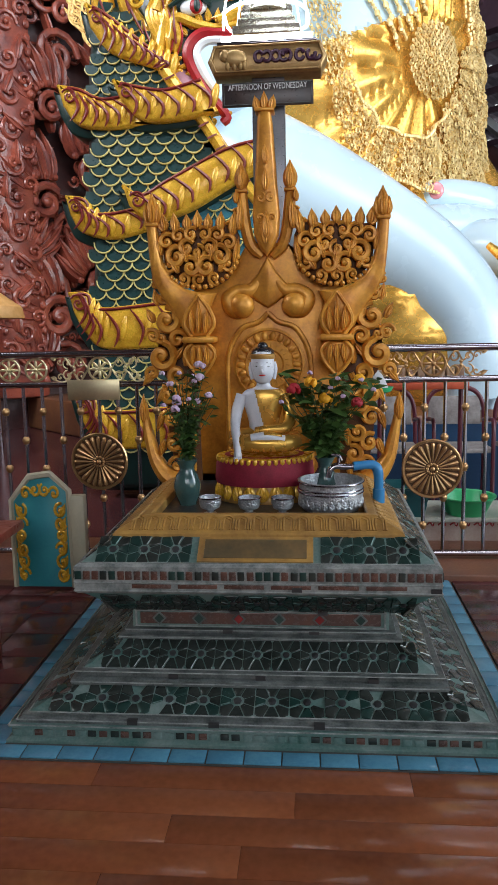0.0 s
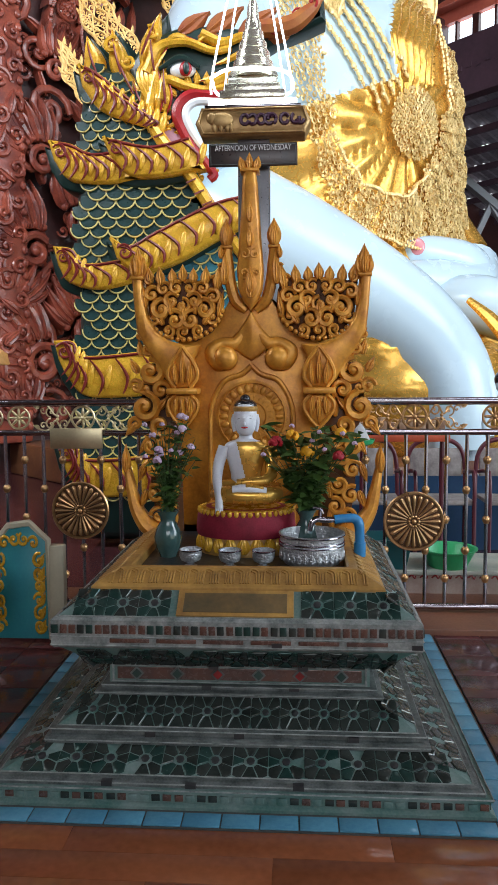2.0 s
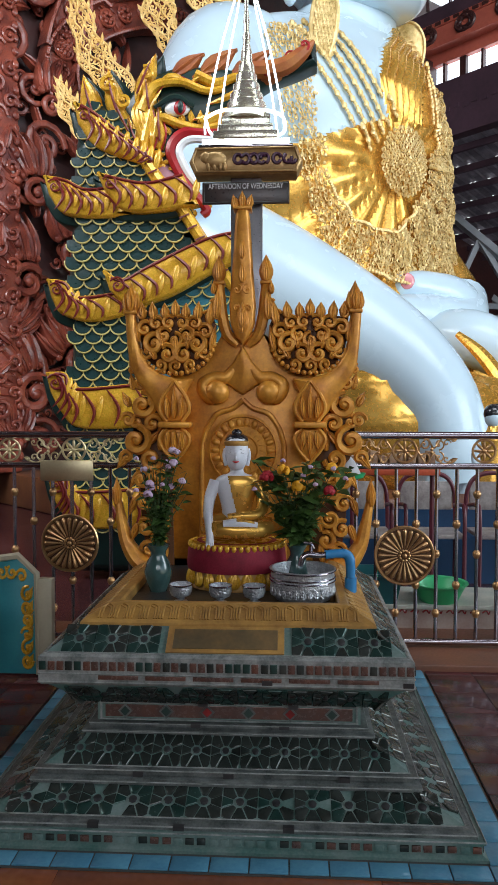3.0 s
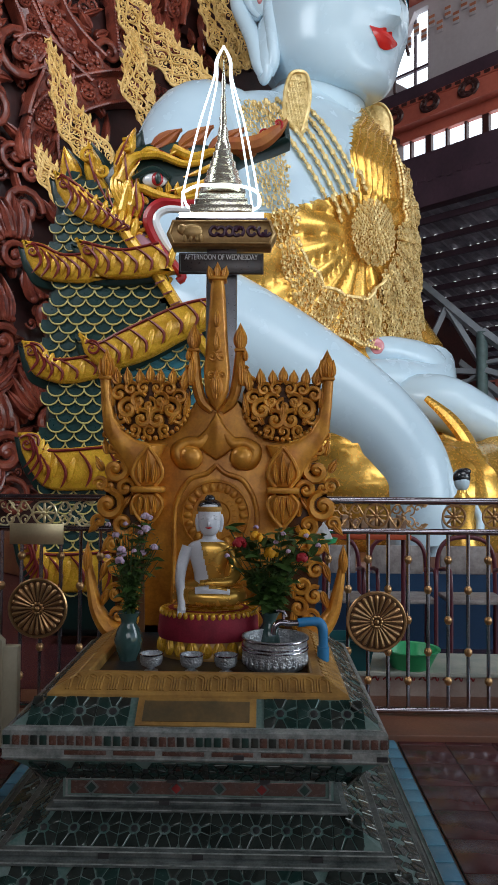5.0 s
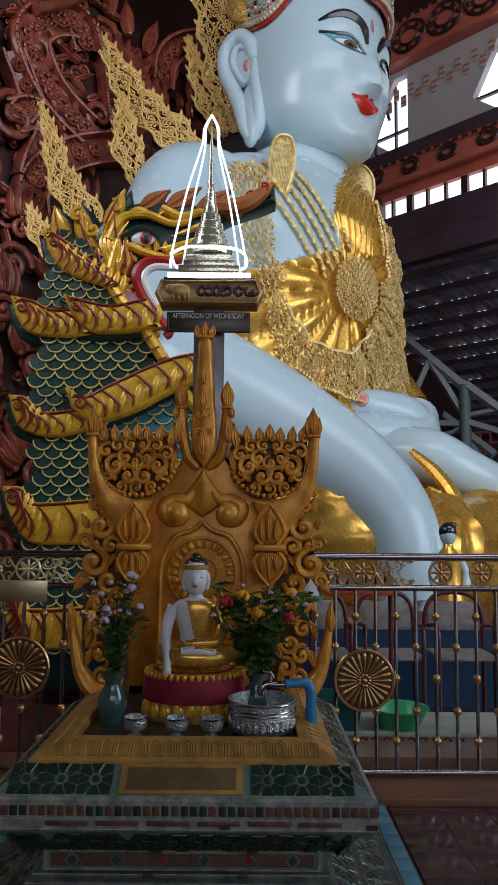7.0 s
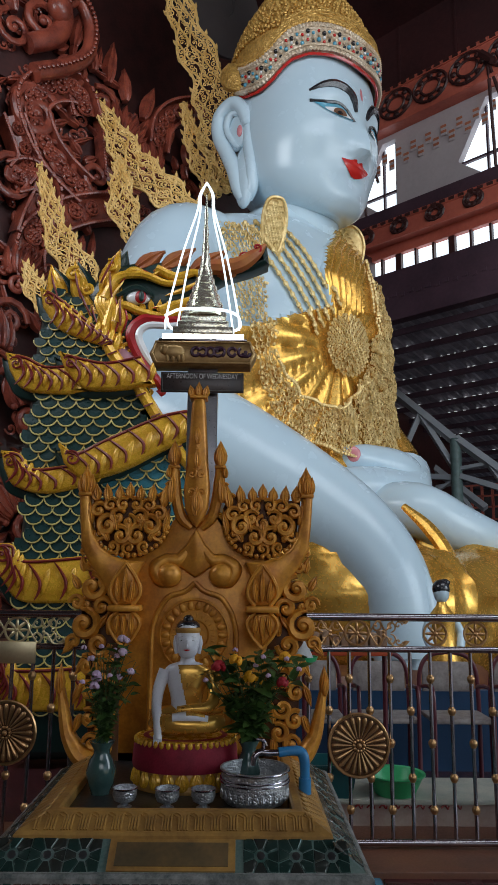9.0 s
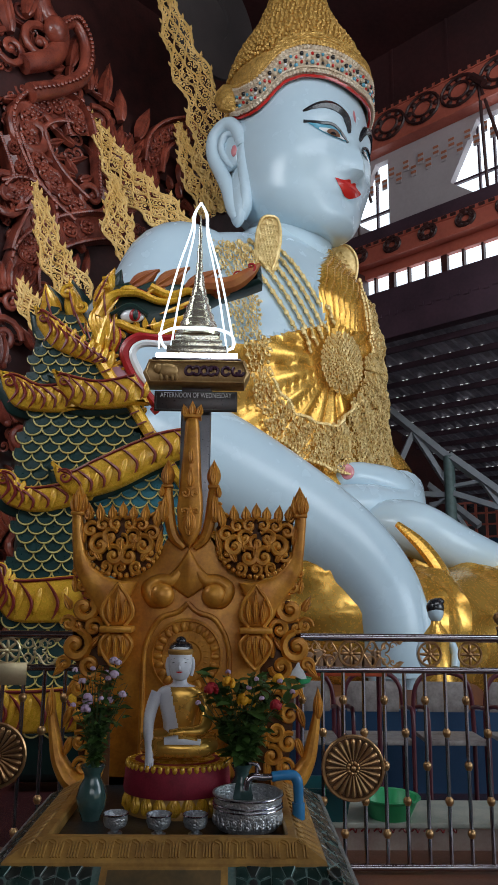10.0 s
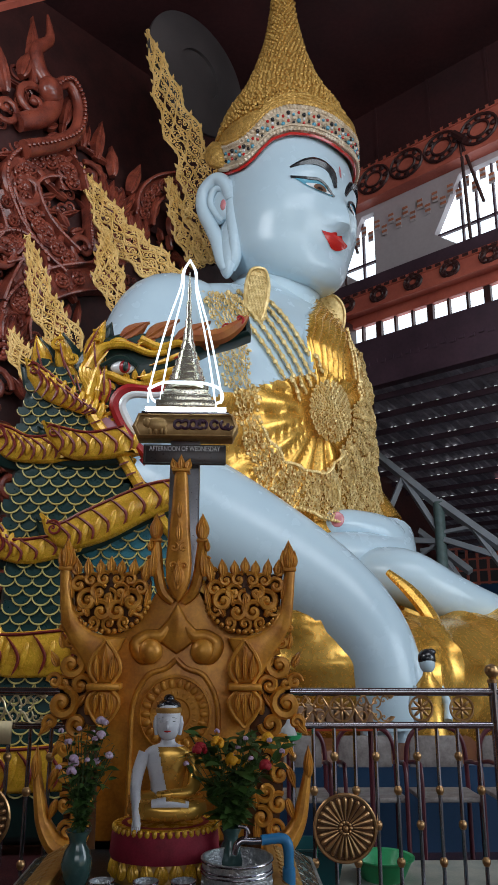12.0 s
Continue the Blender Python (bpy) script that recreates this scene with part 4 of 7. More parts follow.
# bunting of small paper flags
bm = B()
for i in range(26):
    f = -13.2 + 0.27 * i
    z = 14.75 + 0.16 * (f + 13.2) * 0.35 + 0.3 * (i % 2)
    for k, mi in ((0, 0), (0.09, 1), (0.18, 0), (0.27, 1)):
        hbox(bm, f, f + 0.19, WL - 0.06, WL - 0.04, z + k, z + k + 0.085, mi)
solo("paper_bunting", bm, [WALLWHITE, mat("orange_paper", (0.6, 0.22, 0.12), None, 0.7)], "rows of small white and orange paper flags", "bunting")
# aisle roof seen from below
bm = B()
n = 120
rows = []
for l, z in ((WL, 9.7), (WL + 18, 6.0)):
    rows.append([tuple(hall(-22 + 40 * i / (2 * n), l, z + 0.06 * (i % 2))) for i in range(2 * n + 1)])
skin(bm, rows, 0, closed=False)
bmesh.ops.solidify(bm, geom=bm.faces[:], thickness=0.01)
aisle = solo("aisle_roof", bm, ROOFSHEET, "dark corrugated roof sheets on purlins", "roof", kind="structure", smooth=False)
for i in range(16):
    l = WL + 0.4 + 1.1 * i
    bm = B()
    hbox(bm, -22, 18, l - 0.06, l + 0.06, 9.42 - 0.205 * (l - WL), 9.6 - 0.205 * (l - WL))
    part("purlin", bm, PURPLE, aisle)
# glowing chips under the closed sheets stand for leaking daylight; one translucent strip glows too
LEAK = glow("daylight_gap", (0.8, 0.82, 0.85), 0.8)
r7 = random.Random(9)
bm = B()
for row in (1.5, 2.6, 3.7, 4.8, 5.9, 7.0, 9.2, 11.4):
    for i in range(90):
        if r7.random() < 0.35:
            continue
        f = -21 + 0.32 * i + r7.uniform(-0.1, 0.1)
        zz = 9.66 - 0.2055 * row
        hbox(bm, f, f + r7.uniform(0.03, 0.09), WL + row, WL + row + r7.uniform(0.15, 0.5), zz - 0.03, zz - 0.01)
tagged(part("daylight_gap", bm, LEAK, aisle, "glowing slits set under the sheets as daylight", smooth=False), kind="stuff")
bm = B()
hbox(bm, -12, 6, WL + 8.0, WL + 8.5, 7.92, 7.94)
part("translucent_sheet", bm, glow("pink_translucent_sheet", (0.75, 0.32, 0.34), 0.8), aisle, "pink translucent roof sheet")
# grey trusses and their posts, seen end on under the aisle roof
for l, f0 in ((23.5, -12.6), (28.0, -9.2), (28.0, -16.4)):
    tr = thing("roof_truss", hall(f0, l, 0), "grey painted steel roof truss on a round post", "truss", group="aisle trusses")
    for a, b, r in (((-2.9, 9.1), (0.0, 6.5), 0.12), ((-2.9, 9.0), (-4.5, 9.0), 0.1), ((0.0, 6.6), (2.6, 4.5), 0.12), ((-1.4, 7.7), (-0.05, 5.5), 0.09), ((-1.4, 7.7), (-2.4, 5.9), 0.09), ((-3.4, 5.6), (0.0, 5.2), 0.09), ((0.0, 5.3), (1.9, 4.6), 0.09), ((0.0, 5.5), (1.2, 5.6), 0.06), ((1.2, 5.6), (2.7, 3.4), 0.08), ((-1.6, 4.4), (0.0, 5.2), 0.05)):
        bm = B()
        p, q = hall(f0 + a[0], l, a[1]), hall(f0 + b[0], l, b[1])
        tube(bm, [(*p, r * 1.5), (*q, r * 1.5)], 4, smooth=False)
        part("member", bm, TRUSS, tr, smooth=False)
    bm = B()
    rod(bm, hall(f0, l, 0), hall(f0, l, 6.6), 0.2, 10)
    part("post", bm, mat("green_grey_paint", (0.16, 0.24, 0.23), None, 0.5), tr)
# far side of the aisle: blue wall, red lattice and a dim backdrop
bm = B()
hbox(bm, -30, 12, 31, 31.2, 0, 4.2)
solo("wall_far", bm, BLUEWALL, "blue painted low wall beyond the aisle", "wall", kind="structure")
bm = B()
for i in range(60):
    hbox(bm, -24 + 0.5 * i, -23.9 + 0.5 * i, 31, 31.08, 4.2, 5.9)
for z in (4.25, 4.8, 5.3, 5.8):
    hbox(bm, -24, 8, 31, 31.08, z, z + 0.08)
solo("lattice_fence", bm, BEAMRED, "red lattice fence above the blue wall", "fence", kind="structure", smooth=False)
# added backdrop; its dimness is put into the colour
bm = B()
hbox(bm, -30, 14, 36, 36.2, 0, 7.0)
solo("backdrop", bm, mat("shaded_building", (0.12, 0.09, 0.09), (0.05, 0.04, 0.04), 0.7, scale=0.4), "flat backdrop beyond the aisle, shade put into its colour", "backdrop", kind="structure")

# ---- carved screen behind the statue ----
SF = -12.6


def carved(t, fn):
    placed(t, fn, HALL)


# screen geometry is drawn in (l, z) and stood up along the hall's l axis, its front toward f
STAND = HALL @ Matrix(((0, -1, 0, SF), (1, 0, 0, 0), (0, 0, 1, 0), (0, 0, 0, 1)))
screen = thing("carved_screen", hall(SF, 8, 0), "towering dark red lacquered wooden screen carved with scrolls", "carved screen")
# near-black backing gives the gaps of the carving their shade by colour
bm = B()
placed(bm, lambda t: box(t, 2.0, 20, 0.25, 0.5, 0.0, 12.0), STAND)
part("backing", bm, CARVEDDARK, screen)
r2 = random.Random(11)


def relief(name, fn, m=CARVED, label=""):
    bm = B()
    placed(bm, fn, STAND)
    return part(name, bm, m, screen, label)


# pillars with bead edges
for l0, l1 in ((4.9, 5.75), (3.2, 4.2)):
    relief("pillar", lambda t: box(t, l0, l1, -0.25, 0.3, 0.6, 11.2, bev=0.08))

    def knots(t):
        for i in range(18):
            z = 1.2 + 0.56 * i
            scroll(t, (l0 + l1) / 2, -0.27, z, 0.2, 1.4, r2.uniform(0, 6), 1, w=0.24)
            flame(t, (l0 + l1) / 2 + r2.uniform(-0.2, 0.2), -0.25, z, 0.2, 0.45, thick=0.1, turn=r2.uniform(-1, 1))
            for s in (-1, 1):
                scroll(t, (l0 + l1) / 2 + s * 0.25, -0.28, z + 0.25, 0.15, 1.3, r2.uniform(0, 6), s, w=0.25)
    relief("pillar_ornament", knots)

    def bosses(t):
        for e in (l0 + 0.07, l1 - 0.07):
            for i in range(46):
                ball(t, (e, -0.27, 0.9 + 0.22 * i), (0.06, 0.05, 0.08), 0, 6, 5)
    tagged(relief("bead_edge", bosses), kind="stuff")


# broad curling bands set with medallions
def band(t, pts, w):
    q = spline([(*p, w) for p in pts], 7)
    prof = [(-1.0, 0.0), (-0.92, -0.26), (-0.74, -0.30), (-0.66, -0.16), (0.0, -0.24), (0.66, -0.16), (0.74, -0.30), (0.92, -0.26), (1.0, 0.0)]
    rows = []
    for i, p in enumerate(q):
        d = (q[min(len(q) - 1, i + 1)] - q[max(0, i - 1)])[:2]
        d = d / (np.linalg.norm(d) + 1e-9)
        rows.append([(p[0] - d[1] * u * w, 0.12 + y, p[1] + d[0] * u * w) for u, y in prof])
    skin(t, rows, 0, closed=False)
    for i in range(2, len(q) - 1, 3):
        x, z = q[i][0], q[i][1]
        r = 0.42 * w
        tube(t, [(x + r * math.cos(a), -0.13, z + r * math.sin(a), 0.03) for a in np.linspace(0, 2 * math.pi, 13)], 5, n=1, smooth=False)
        for k in range(6):
            a = math.pi * k / 3
            ball(t, (x + 0.55 * r * math.cos(a), -0.14, z + 0.55 * r * math.sin(a)), (0.3 * r, 0.05, 0.3 * r), 0, 6, 5)
    for side in (-0.84, 0.84):
        for i in range(0, len(q) * 3 - 3):
            p, g = q[i // 3], q[i // 3 + 1]
            k = (i % 3) / 3
            d = (g - p)[:2] / (np.linalg.norm((g - p)[:2]) + 1e-9)
            ball(t, (p[0] + (g[0] - p[0]) * k - d[1] * side * w, -0.18, p[1] + (g[1] - p[1]) * k + d[0] * side * w), 0.045, 0, 5, 4)


for pts, w in (
    ([(7.75, 11.5), (7.48, 11.97), (6.82, 11.71), (6.48, 11.18), (6.74, 10.52), (7.2, 10.07), (7.83, 9.75)], 0.42),
    ([(6.71, 7.32), (6.66, 8.21), (7.26, 8.96), (8.15, 9.51), (9.28, 9.92)], 0.36),
    ([(6.18, 9.39), (6.58, 9.61), (6.94, 9.41), (6.72, 8.65), (6.62, 8.25)], 0.36),
    ([(9.71, 11.64), (9.81, 12.27), (10.28, 12.84), (11.2, 13.39)], 0.32),
    ([(8.32, 11.72), (8.5, 10.28)], 0.26),
    ([(6.1, 10.69), (6.46, 9.91), (6.3, 9.47)], 0.28),
):
    relief("curling_band", lambda t: band(t, pts, w), label="broad carved band with medallions")


# beaded serpent that rises over the crest
def serpent(t):
    pts = [(6.87, 13.46), (7.3, 13.94), (7.65, 13.52), (7.6, 12.8), (7.08, 12.22), (6.41, 11.73)]
    tube(t, [(x, -0.25, z, 0.2 - 0.014 * i) for i, (x, z) in enumerate(pts[::-1])], 10)
    for q in spline(pts, 7):
        ball(t, (q[0], -0.46, q[1]), 0.05, 0, 5, 4)
    ball(t, (pts[0][0], -0.3, pts[0][1]), (0.28, 0.22, 0.3), 0, 12, 8)


relief("serpent", serpent, label="beaded serpent neck over the crest")


# big volutes and leaf sprays
for x, z, r, st, hd in ((6.3, 6.55, 0.42, 0.0, 1), (5.9, 5.7, 0.36, 2, -1), (6.55, 5.2, 0.3, 1, 1), (5.75, 4.3, 0.4, 3, 1), (6.9, 4.6, 0.34, 0, -1), (6.4, 3.5, 0.36, 2, 1), (5.8, 2.4, 0.5, 1, -1), (6.7, 2.0, 0.42, 4, 1), (6.2, 1.2, 0.36, 2, -1),
                        (6.6, 11.0, 0.62, 0.6, 1), (7.2, 10.2, 0.42, 2.2, -1), (6.2, 9.4, 0.5, 1.5, 1), (8.1, 10.2, 0.4, 0, -1), (8.9, 10.6, 0.5, 1.5, -1), (5.6, 8.3, 0.42, 4, 1), (6.1, 7.5, 0.32, 0, -1),
                        (6.6, 13.1, 0.5, 5.5, 1), (7.3, 12.4, 0.42, 1.2, -1), (6.0, 12.6, 0.4, 2, 1), (8.2, 12.0, 0.42, 2.2, -1)):
    relief("volute", lambda t: scroll(t, x, -0.08, z, r, 1.6, st, hd, w=0.2, segs=8))


def crest_top(x):
    return float(np.interp(x, [5, 6.2, 6.6, 7.0, 7.5, 8.4, 9.6, 10.4, 12], [13.4, 13.8, 14.6, 13.7, 13.6, 12.9, 12.4, 11.9, 11.8]))


def fillwork(t):
    for i in range(760):
        x = r2.uniform(4.8, 11.8)
        z = r2.uniform(0.9, crest_top(x))
        if x > 8.2 and z < 9.2:
            continue
        y = r2.uniform(0.0, 0.16)
        if r2.random() < 0.6:
            scroll(t, x, y, z, r2.uniform(0.08, 0.19), 1.3, r2.uniform(0, 6.3), r2.choice((-1, 1)), w=0.26, segs=5)
        else:
            flame(t, x, y, z, r2.uniform(0.14, 0.26), r2.uniform(0.35, 0.8), thick=0.13, turn=r2.uniform(-1.6, 1.6))


tagged(relief("scrollwork", fillwork, label="deep carved leaf scrolls"), kind="stuff")


# fans of carved leaves that curl out of the ground of the screen
def fan(t, x, z, r, a0):
    for k in range(9):
        a = a0 + 0.24 * (k - 4)
        d = 0.3 * r
        flame(t, x - d * math.sin(a), -0.10 - 0.02 * (k % 2), z + d * math.cos(a), 0.24 * r, r * (0.62 + 0.12 * (k % 2)), lean=0.18 * (k - 4) / r, thick=0.16, turn=a)
    scroll(t, x, -0.18, z, 0.24 * r, 1.5, a0, 1, w=0.3, segs=7)
    for k in range(7):
        a = a0 + 0.36 * (k - 3)
        ball(t, (x - 0.36 * r * math.sin(a), -0.2, z + 0.36 * r * math.cos(a)), 0.07, 0, 6, 5)


for x, z, r, a0 in ((6.0, 2.0, 1.5, 0.9), (6.9, 2.6, 1.2, 0.3), (5.9, 4.0, 1.3, 0.7), (6.8, 4.6, 1.1, -0.2), (6.1, 5.6, 1.1, 0.5), (5.3, 6.6, 0.9, 0.2), (6.4, 7.2, 0.9, -0.4), (5.4, 3.0, 1.0, -0.4), (7.2, 3.4, 0.9, 0.9), (5.6, 1.1, 0.9, 0.2), (8.6, 11.2, 1.0, -0.3), (9.4, 10.8, 0.9, 0.1), (5.4, 8.6, 1.0, 0.3), (5.2, 10.4, 1.0, 0.1)):
    relief("leaf_fan", lambda t: fan(t, x, z, r, a0), label="fan of deep carved leaves")


# crest above; its board is near-black to put shade into the carving's gaps
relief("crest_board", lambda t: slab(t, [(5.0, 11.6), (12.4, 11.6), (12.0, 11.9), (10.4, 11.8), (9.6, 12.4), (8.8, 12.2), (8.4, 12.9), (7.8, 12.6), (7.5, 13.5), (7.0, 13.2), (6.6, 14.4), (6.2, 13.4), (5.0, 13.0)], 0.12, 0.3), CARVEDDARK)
for x, z, h, tr in ((6.6, 13.6, 1.7, 0.1), (7.4, 13.0, 1.2, -0.2), (8.3, 12.6, 1.1, -0.1), (9.3, 12.2, 1.0, -0.3), (6.0, 13.0, 1.2, 0.3), (7.9, 12.7, 0.8, 0.2), (10.0, 11.8, 0.9, -0.2), (8.8, 12.4, 0.8, 0.1), (7.0, 13.2, 0.9, 0.25), (10.7, 11.6, 0.8, 0.1), (6.3, 13.6, 0.8, -0.2)):
    relief("crest_flame", lambda t: flame(t, x, 0.0, z, 0.36, h, thick=0.16, turn=tr))
relief("crest_stem", lambda t: tube(t, [(6.3, -0.1, 12.4, 0.2), (6.9, -0.15, 12.9, 0.22), (7.05, -0.15, 13.5, 0.2), (6.7, -0.1, 13.9, 0.18), (6.55, -0.1, 14.4, 0.16), (6.85, -0.1, 14.9, 0.12), (6.75, -0.1, 15.5, 0.03)], 10), label="writhing crest stem")
# round halo plate high behind the head
bm = B()
placed(bm, lambda t: lathe(t, (0, 0, 0), [(1.75, 0), (1.75, 0.1), (1.65, 0.14), (0.72, 0.14), (0.72, 0.05), (0.01, 0.05)], 48), STAND @ Matrix.Translation((11.4, 0, 16.9)) @ Matrix.Rotation(math.pi / 2, 4, "X"))
solo("halo_plate", bm, [mat("dull_halo_paint", (0.07, 0.06, 0.06), (0.045, 0.04, 0.042), 0.5, scale=1)], "large dull grey ring plate behind the statue's head", "halo")
# red pelmet beam at the upper edge of the bay
bm = B()
tube(bm, [(*hall(-12.2, 4.0, 13.0), 0.09), (*hall(-12.2, 9.0, 18.3), 0.09)], 4, smooth=False)
solo("pelmet_beam", bm, BEAMRED, "red painted slanting pelmet beam", "beam", kind="structure", smooth=False)

# ---- the great seated statue ----
HF, HL = -9.6, 11.6   # middle of the head along the hall's axes
SKIN, ROBE, FIL, HAIR, BROW, LIP, IRIS, BLUE, WHT, BEAD, NAIL = range(11)
sb = B()


def head_ring(z, b, front, back, n=40, p=2.2):
    out = []
    for i in range(n):
        a = 2 * math.pi * i / n
        c, s = math.cos(a), math.sin(a)
        k = (abs(c) ** p + abs(s) ** p) ** (-1 / p)
        f = (front if c > 0 else -back) * c * k
        out.append((f, b * s * k, z))
    return out


HEADZ = [(9.26, 0.2, 0.78, -0.1), (9.30, 0.52, 1.0, -0.4), (9.44, 0.86, 1.2, -0.8), (9.75, 1.16, 1.36, -1.1), (10.2, 1.38, 1.46, -1.3), (10.7, 1.48, 1.52, -1.45), (11.2, 1.55, 1.55, -1.55), (11.7, 1.57, 1.57, -1.6), (12.2, 1.55, 1.57, -1.62), (12.7, 1.52, 1.54, -1.6), (13.2, 1.44, 1.44, -1.5), (13.7, 1.2, 1.2, -1.25)]
fine = spline(HEADZ, 4)
rings = []
for z, b, fr, bk in fine:
    ring = []
    for f, l, zz in head_ring(z, b, fr, bk, 72):
        g = math.exp(-((l / 0.2) ** 2))
        if f > 0.6:
            nose = max(0.0, min(1.0, (12.05 - z) / 1.05)) if z > 10.95 else max(0.0, 1 - (10.95 - z) / 0.26)
            wide = 0.15 + 0.17 * max(0, min(1, (11.7 - z) / 0.8))
            f += 0.27 * nose * math.exp(-((l / wide) ** 2))
            f += 0.10 * math.exp(-(((z - 10.52) / 0.13) ** 2)) * math.exp(-((l / 0.38) ** 2))
            f += 0.10 * math.exp(-(((z - 9.75) / 0.22) ** 2)) * math.exp(-((l / 0.4) ** 2))
            f -= 0.05 * math.exp(-(((z - 10.25) / 0.1) ** 2)) * math.exp(-((l / 0.35) ** 2))
            for e in (-0.62, 0.62):
                f -= 0.10 * math.exp(-(((z - 11.95) / 0.2) ** 2)) * math.exp(-(((l - e) / 0.36) ** 2))
                f += 0.05 * math.exp(-(((z - 11.72) / 0.13) ** 2)) * math.exp(-(((l - e) / 0.34) ** 2))
                f += 0.06 * math.exp(-(((z - 12.3) / 0.12) ** 2)) * math.exp(-(((l - e) / 0.4) ** 2))
        ring.append((f, l, zz))
    rings.append(ring)
hb = B()
skin(hb, rings, SKIN)
bmesh.ops.recalc_face_normals(hb, faces=hb.faces[:])
from mathutils.bvhtree import BVHTree
face_tree = BVHTree.FromBMesh(hb)


def enamel(bm, outline, mi, off=0.012, n=10):
    """A patch of paint on the face: an outline of (l, z) laid on its surface."""
    cl, cz = np.mean(np.array(outline, float), axis=0)
    rr = []
    for k in range(5):
        t = k / 4
        rr.append([(cl + (x - cl) * t, cz + (z - cz) * t) for x, z in outline])
    vs = []
    for r in rr:
        row = []
        for x, z in r:
            h = face_tree.ray_cast(Vector((4, x, z)), Vector((-1, 0, 0)))
            row.append(bm.verts.new((h[0].x + off if h[0] else 1.3, x, z)))
        vs.append(row)
    m = len(outline)
    for a, b in zip(vs, vs[1:]):
        for i in range(m):
            j = (i + 1) % m
            q = bm.faces.new((a[i], a[j], b[j], b[i]))
            q.material_index = mi


def blob(pts, n=5):
    q = spline([*pts, pts[0]], n)[:-1]
    return [(float(a[0]), float(a[1])) for a in q]


for s in (-1, 1):
    # brow
    up = [(s * x, z) for x, z in ((0.16, 12.10), (0.24, 12.32), (0.45, 12.50), (0.72, 12.55), (0.98, 12.46), (1.17, 12.30))]
    lo = [(s * x, z) for x, z in ((1.17, 12.30), (0.95, 12.40), (0.72, 12.455), (0.48, 12.40), (0.30, 12.22), (0.20, 12.07))]
    line = [tuple(map(float, p)) for p in spline(up, 4)] + [tuple(map(float, p)) for p in spline(lo, 4)][1:]
    mid = [((a[0] + b[0]) / 2, (a[1] + b[1]) / 2) for a, b in zip(line[:21], line[::-1][:21])]
    pts = []
    for x, z in mid:
        h = face_tree.ray_cast(Vector((4, x, z)), Vector((-1, 0, 0)))[0]
        pts.append((h.x if h else 1.2, x, z))
    tube(hb, [(p[0], p[1], p[2], 0.092 * math.sin(math.pi * min(1, (i + 3) / 24)) + 0.010) for i, p in enumerate(pts)], 6, BROW, n=1, smooth=False)
    eye = blob([(s * x, z) for x, z in ((0.27, 11.80), (0.40, 12.02), (0.62, 12.10), (0.86, 12.07), (1.13, 12.06), (0.92, 11.93), (0.66, 11.80), (0.42, 11.76))])
    enamel(hb, eye, BLUE, 0.02)
    eye2 = blob([(s * x, z) for x, z in ((0.33, 11.82), (0.42, 11.97), (0.62, 12.03), (0.84, 11.99), (0.90, 11.95), (0.66, 11.85), (0.44, 11.80))])
    enamel(hb, eye2, WHT, 0.028)
    enamel(hb, [(s * 0.58 + 0.15 * math.cos(a), 11.93 + 0.105 * math.sin(a)) for a in np.linspace(0, 2 * math.pi, 17)[:-1]], IRIS, 0.036)
    enamel(hb, [(s * 0.58 + 0.06 * math.cos(a), 11.93 + 0.05 * math.sin(a)) for a in np.linspace(0, 2 * math.pi, 13)[:-1]], BROW, 0.042)
    lid = []
    for x, z in ((0.26, 11.79), (0.40, 12.03), (0.62, 12.12), (0.86, 12.09), (1.17, 12.07)):
        h = face_tree.ray_cast(Vector((4, s * x, z)), Vector((-1, 0, 0)))[0]
        lid.append((h.x + 0.01, s * x, z, 0.036))
    tube(hb, lid, 6, BROW)
# lips
enamel(hb, blob([(x, z) for x, z in ((-0.46, 10.66), (-0.26, 10.68), (-0.1, 10.74), (0.0, 10.70), (0.1, 10.74), (0.26, 10.68), (0.46, 10.66), (0.3, 10.46), (0.12, 10.34), (0, 10.32), (-0.12, 10.34), (-0.3, 10.46))]), LIP, 0.02)
enamel(hb, [(0.04 * math.cos(a), 12.55 + 0.15 * math.sin(a)) for a in np.linspace(0, 2 * math.pi, 13)[:-1]], NAIL, 0.012)
for v in hb.verts:
    z0 = v.co.z
    under = max(0.0, min(1.0, (1.25 - v.co.x) / 1.7)) * max(0.0, min(1.0, (10.5 - z0) / 1.2))
    side = max(0.0, min(1.0, (abs(v.co.y) - 1.3) / 0.35)) * max(0.0, min(1.0, (0.2 - v.co.x) / 0.4))
    mapped = float(np.interp(z0, [9.3, 10.5, 11.93, 12.5, 13.7], [9.22, 10.14, 11.16, 11.75, 13.0])) + 0.35 * under
    v.co.z = mapped * (1 - side) + (z0 - 0.35) * side
    v.co.x -= (1 - side) * 0.16 * max(0.0, v.co.x) / 1.5 * max(0.0, min(1.0, (11.2 - z0) / 0.7))
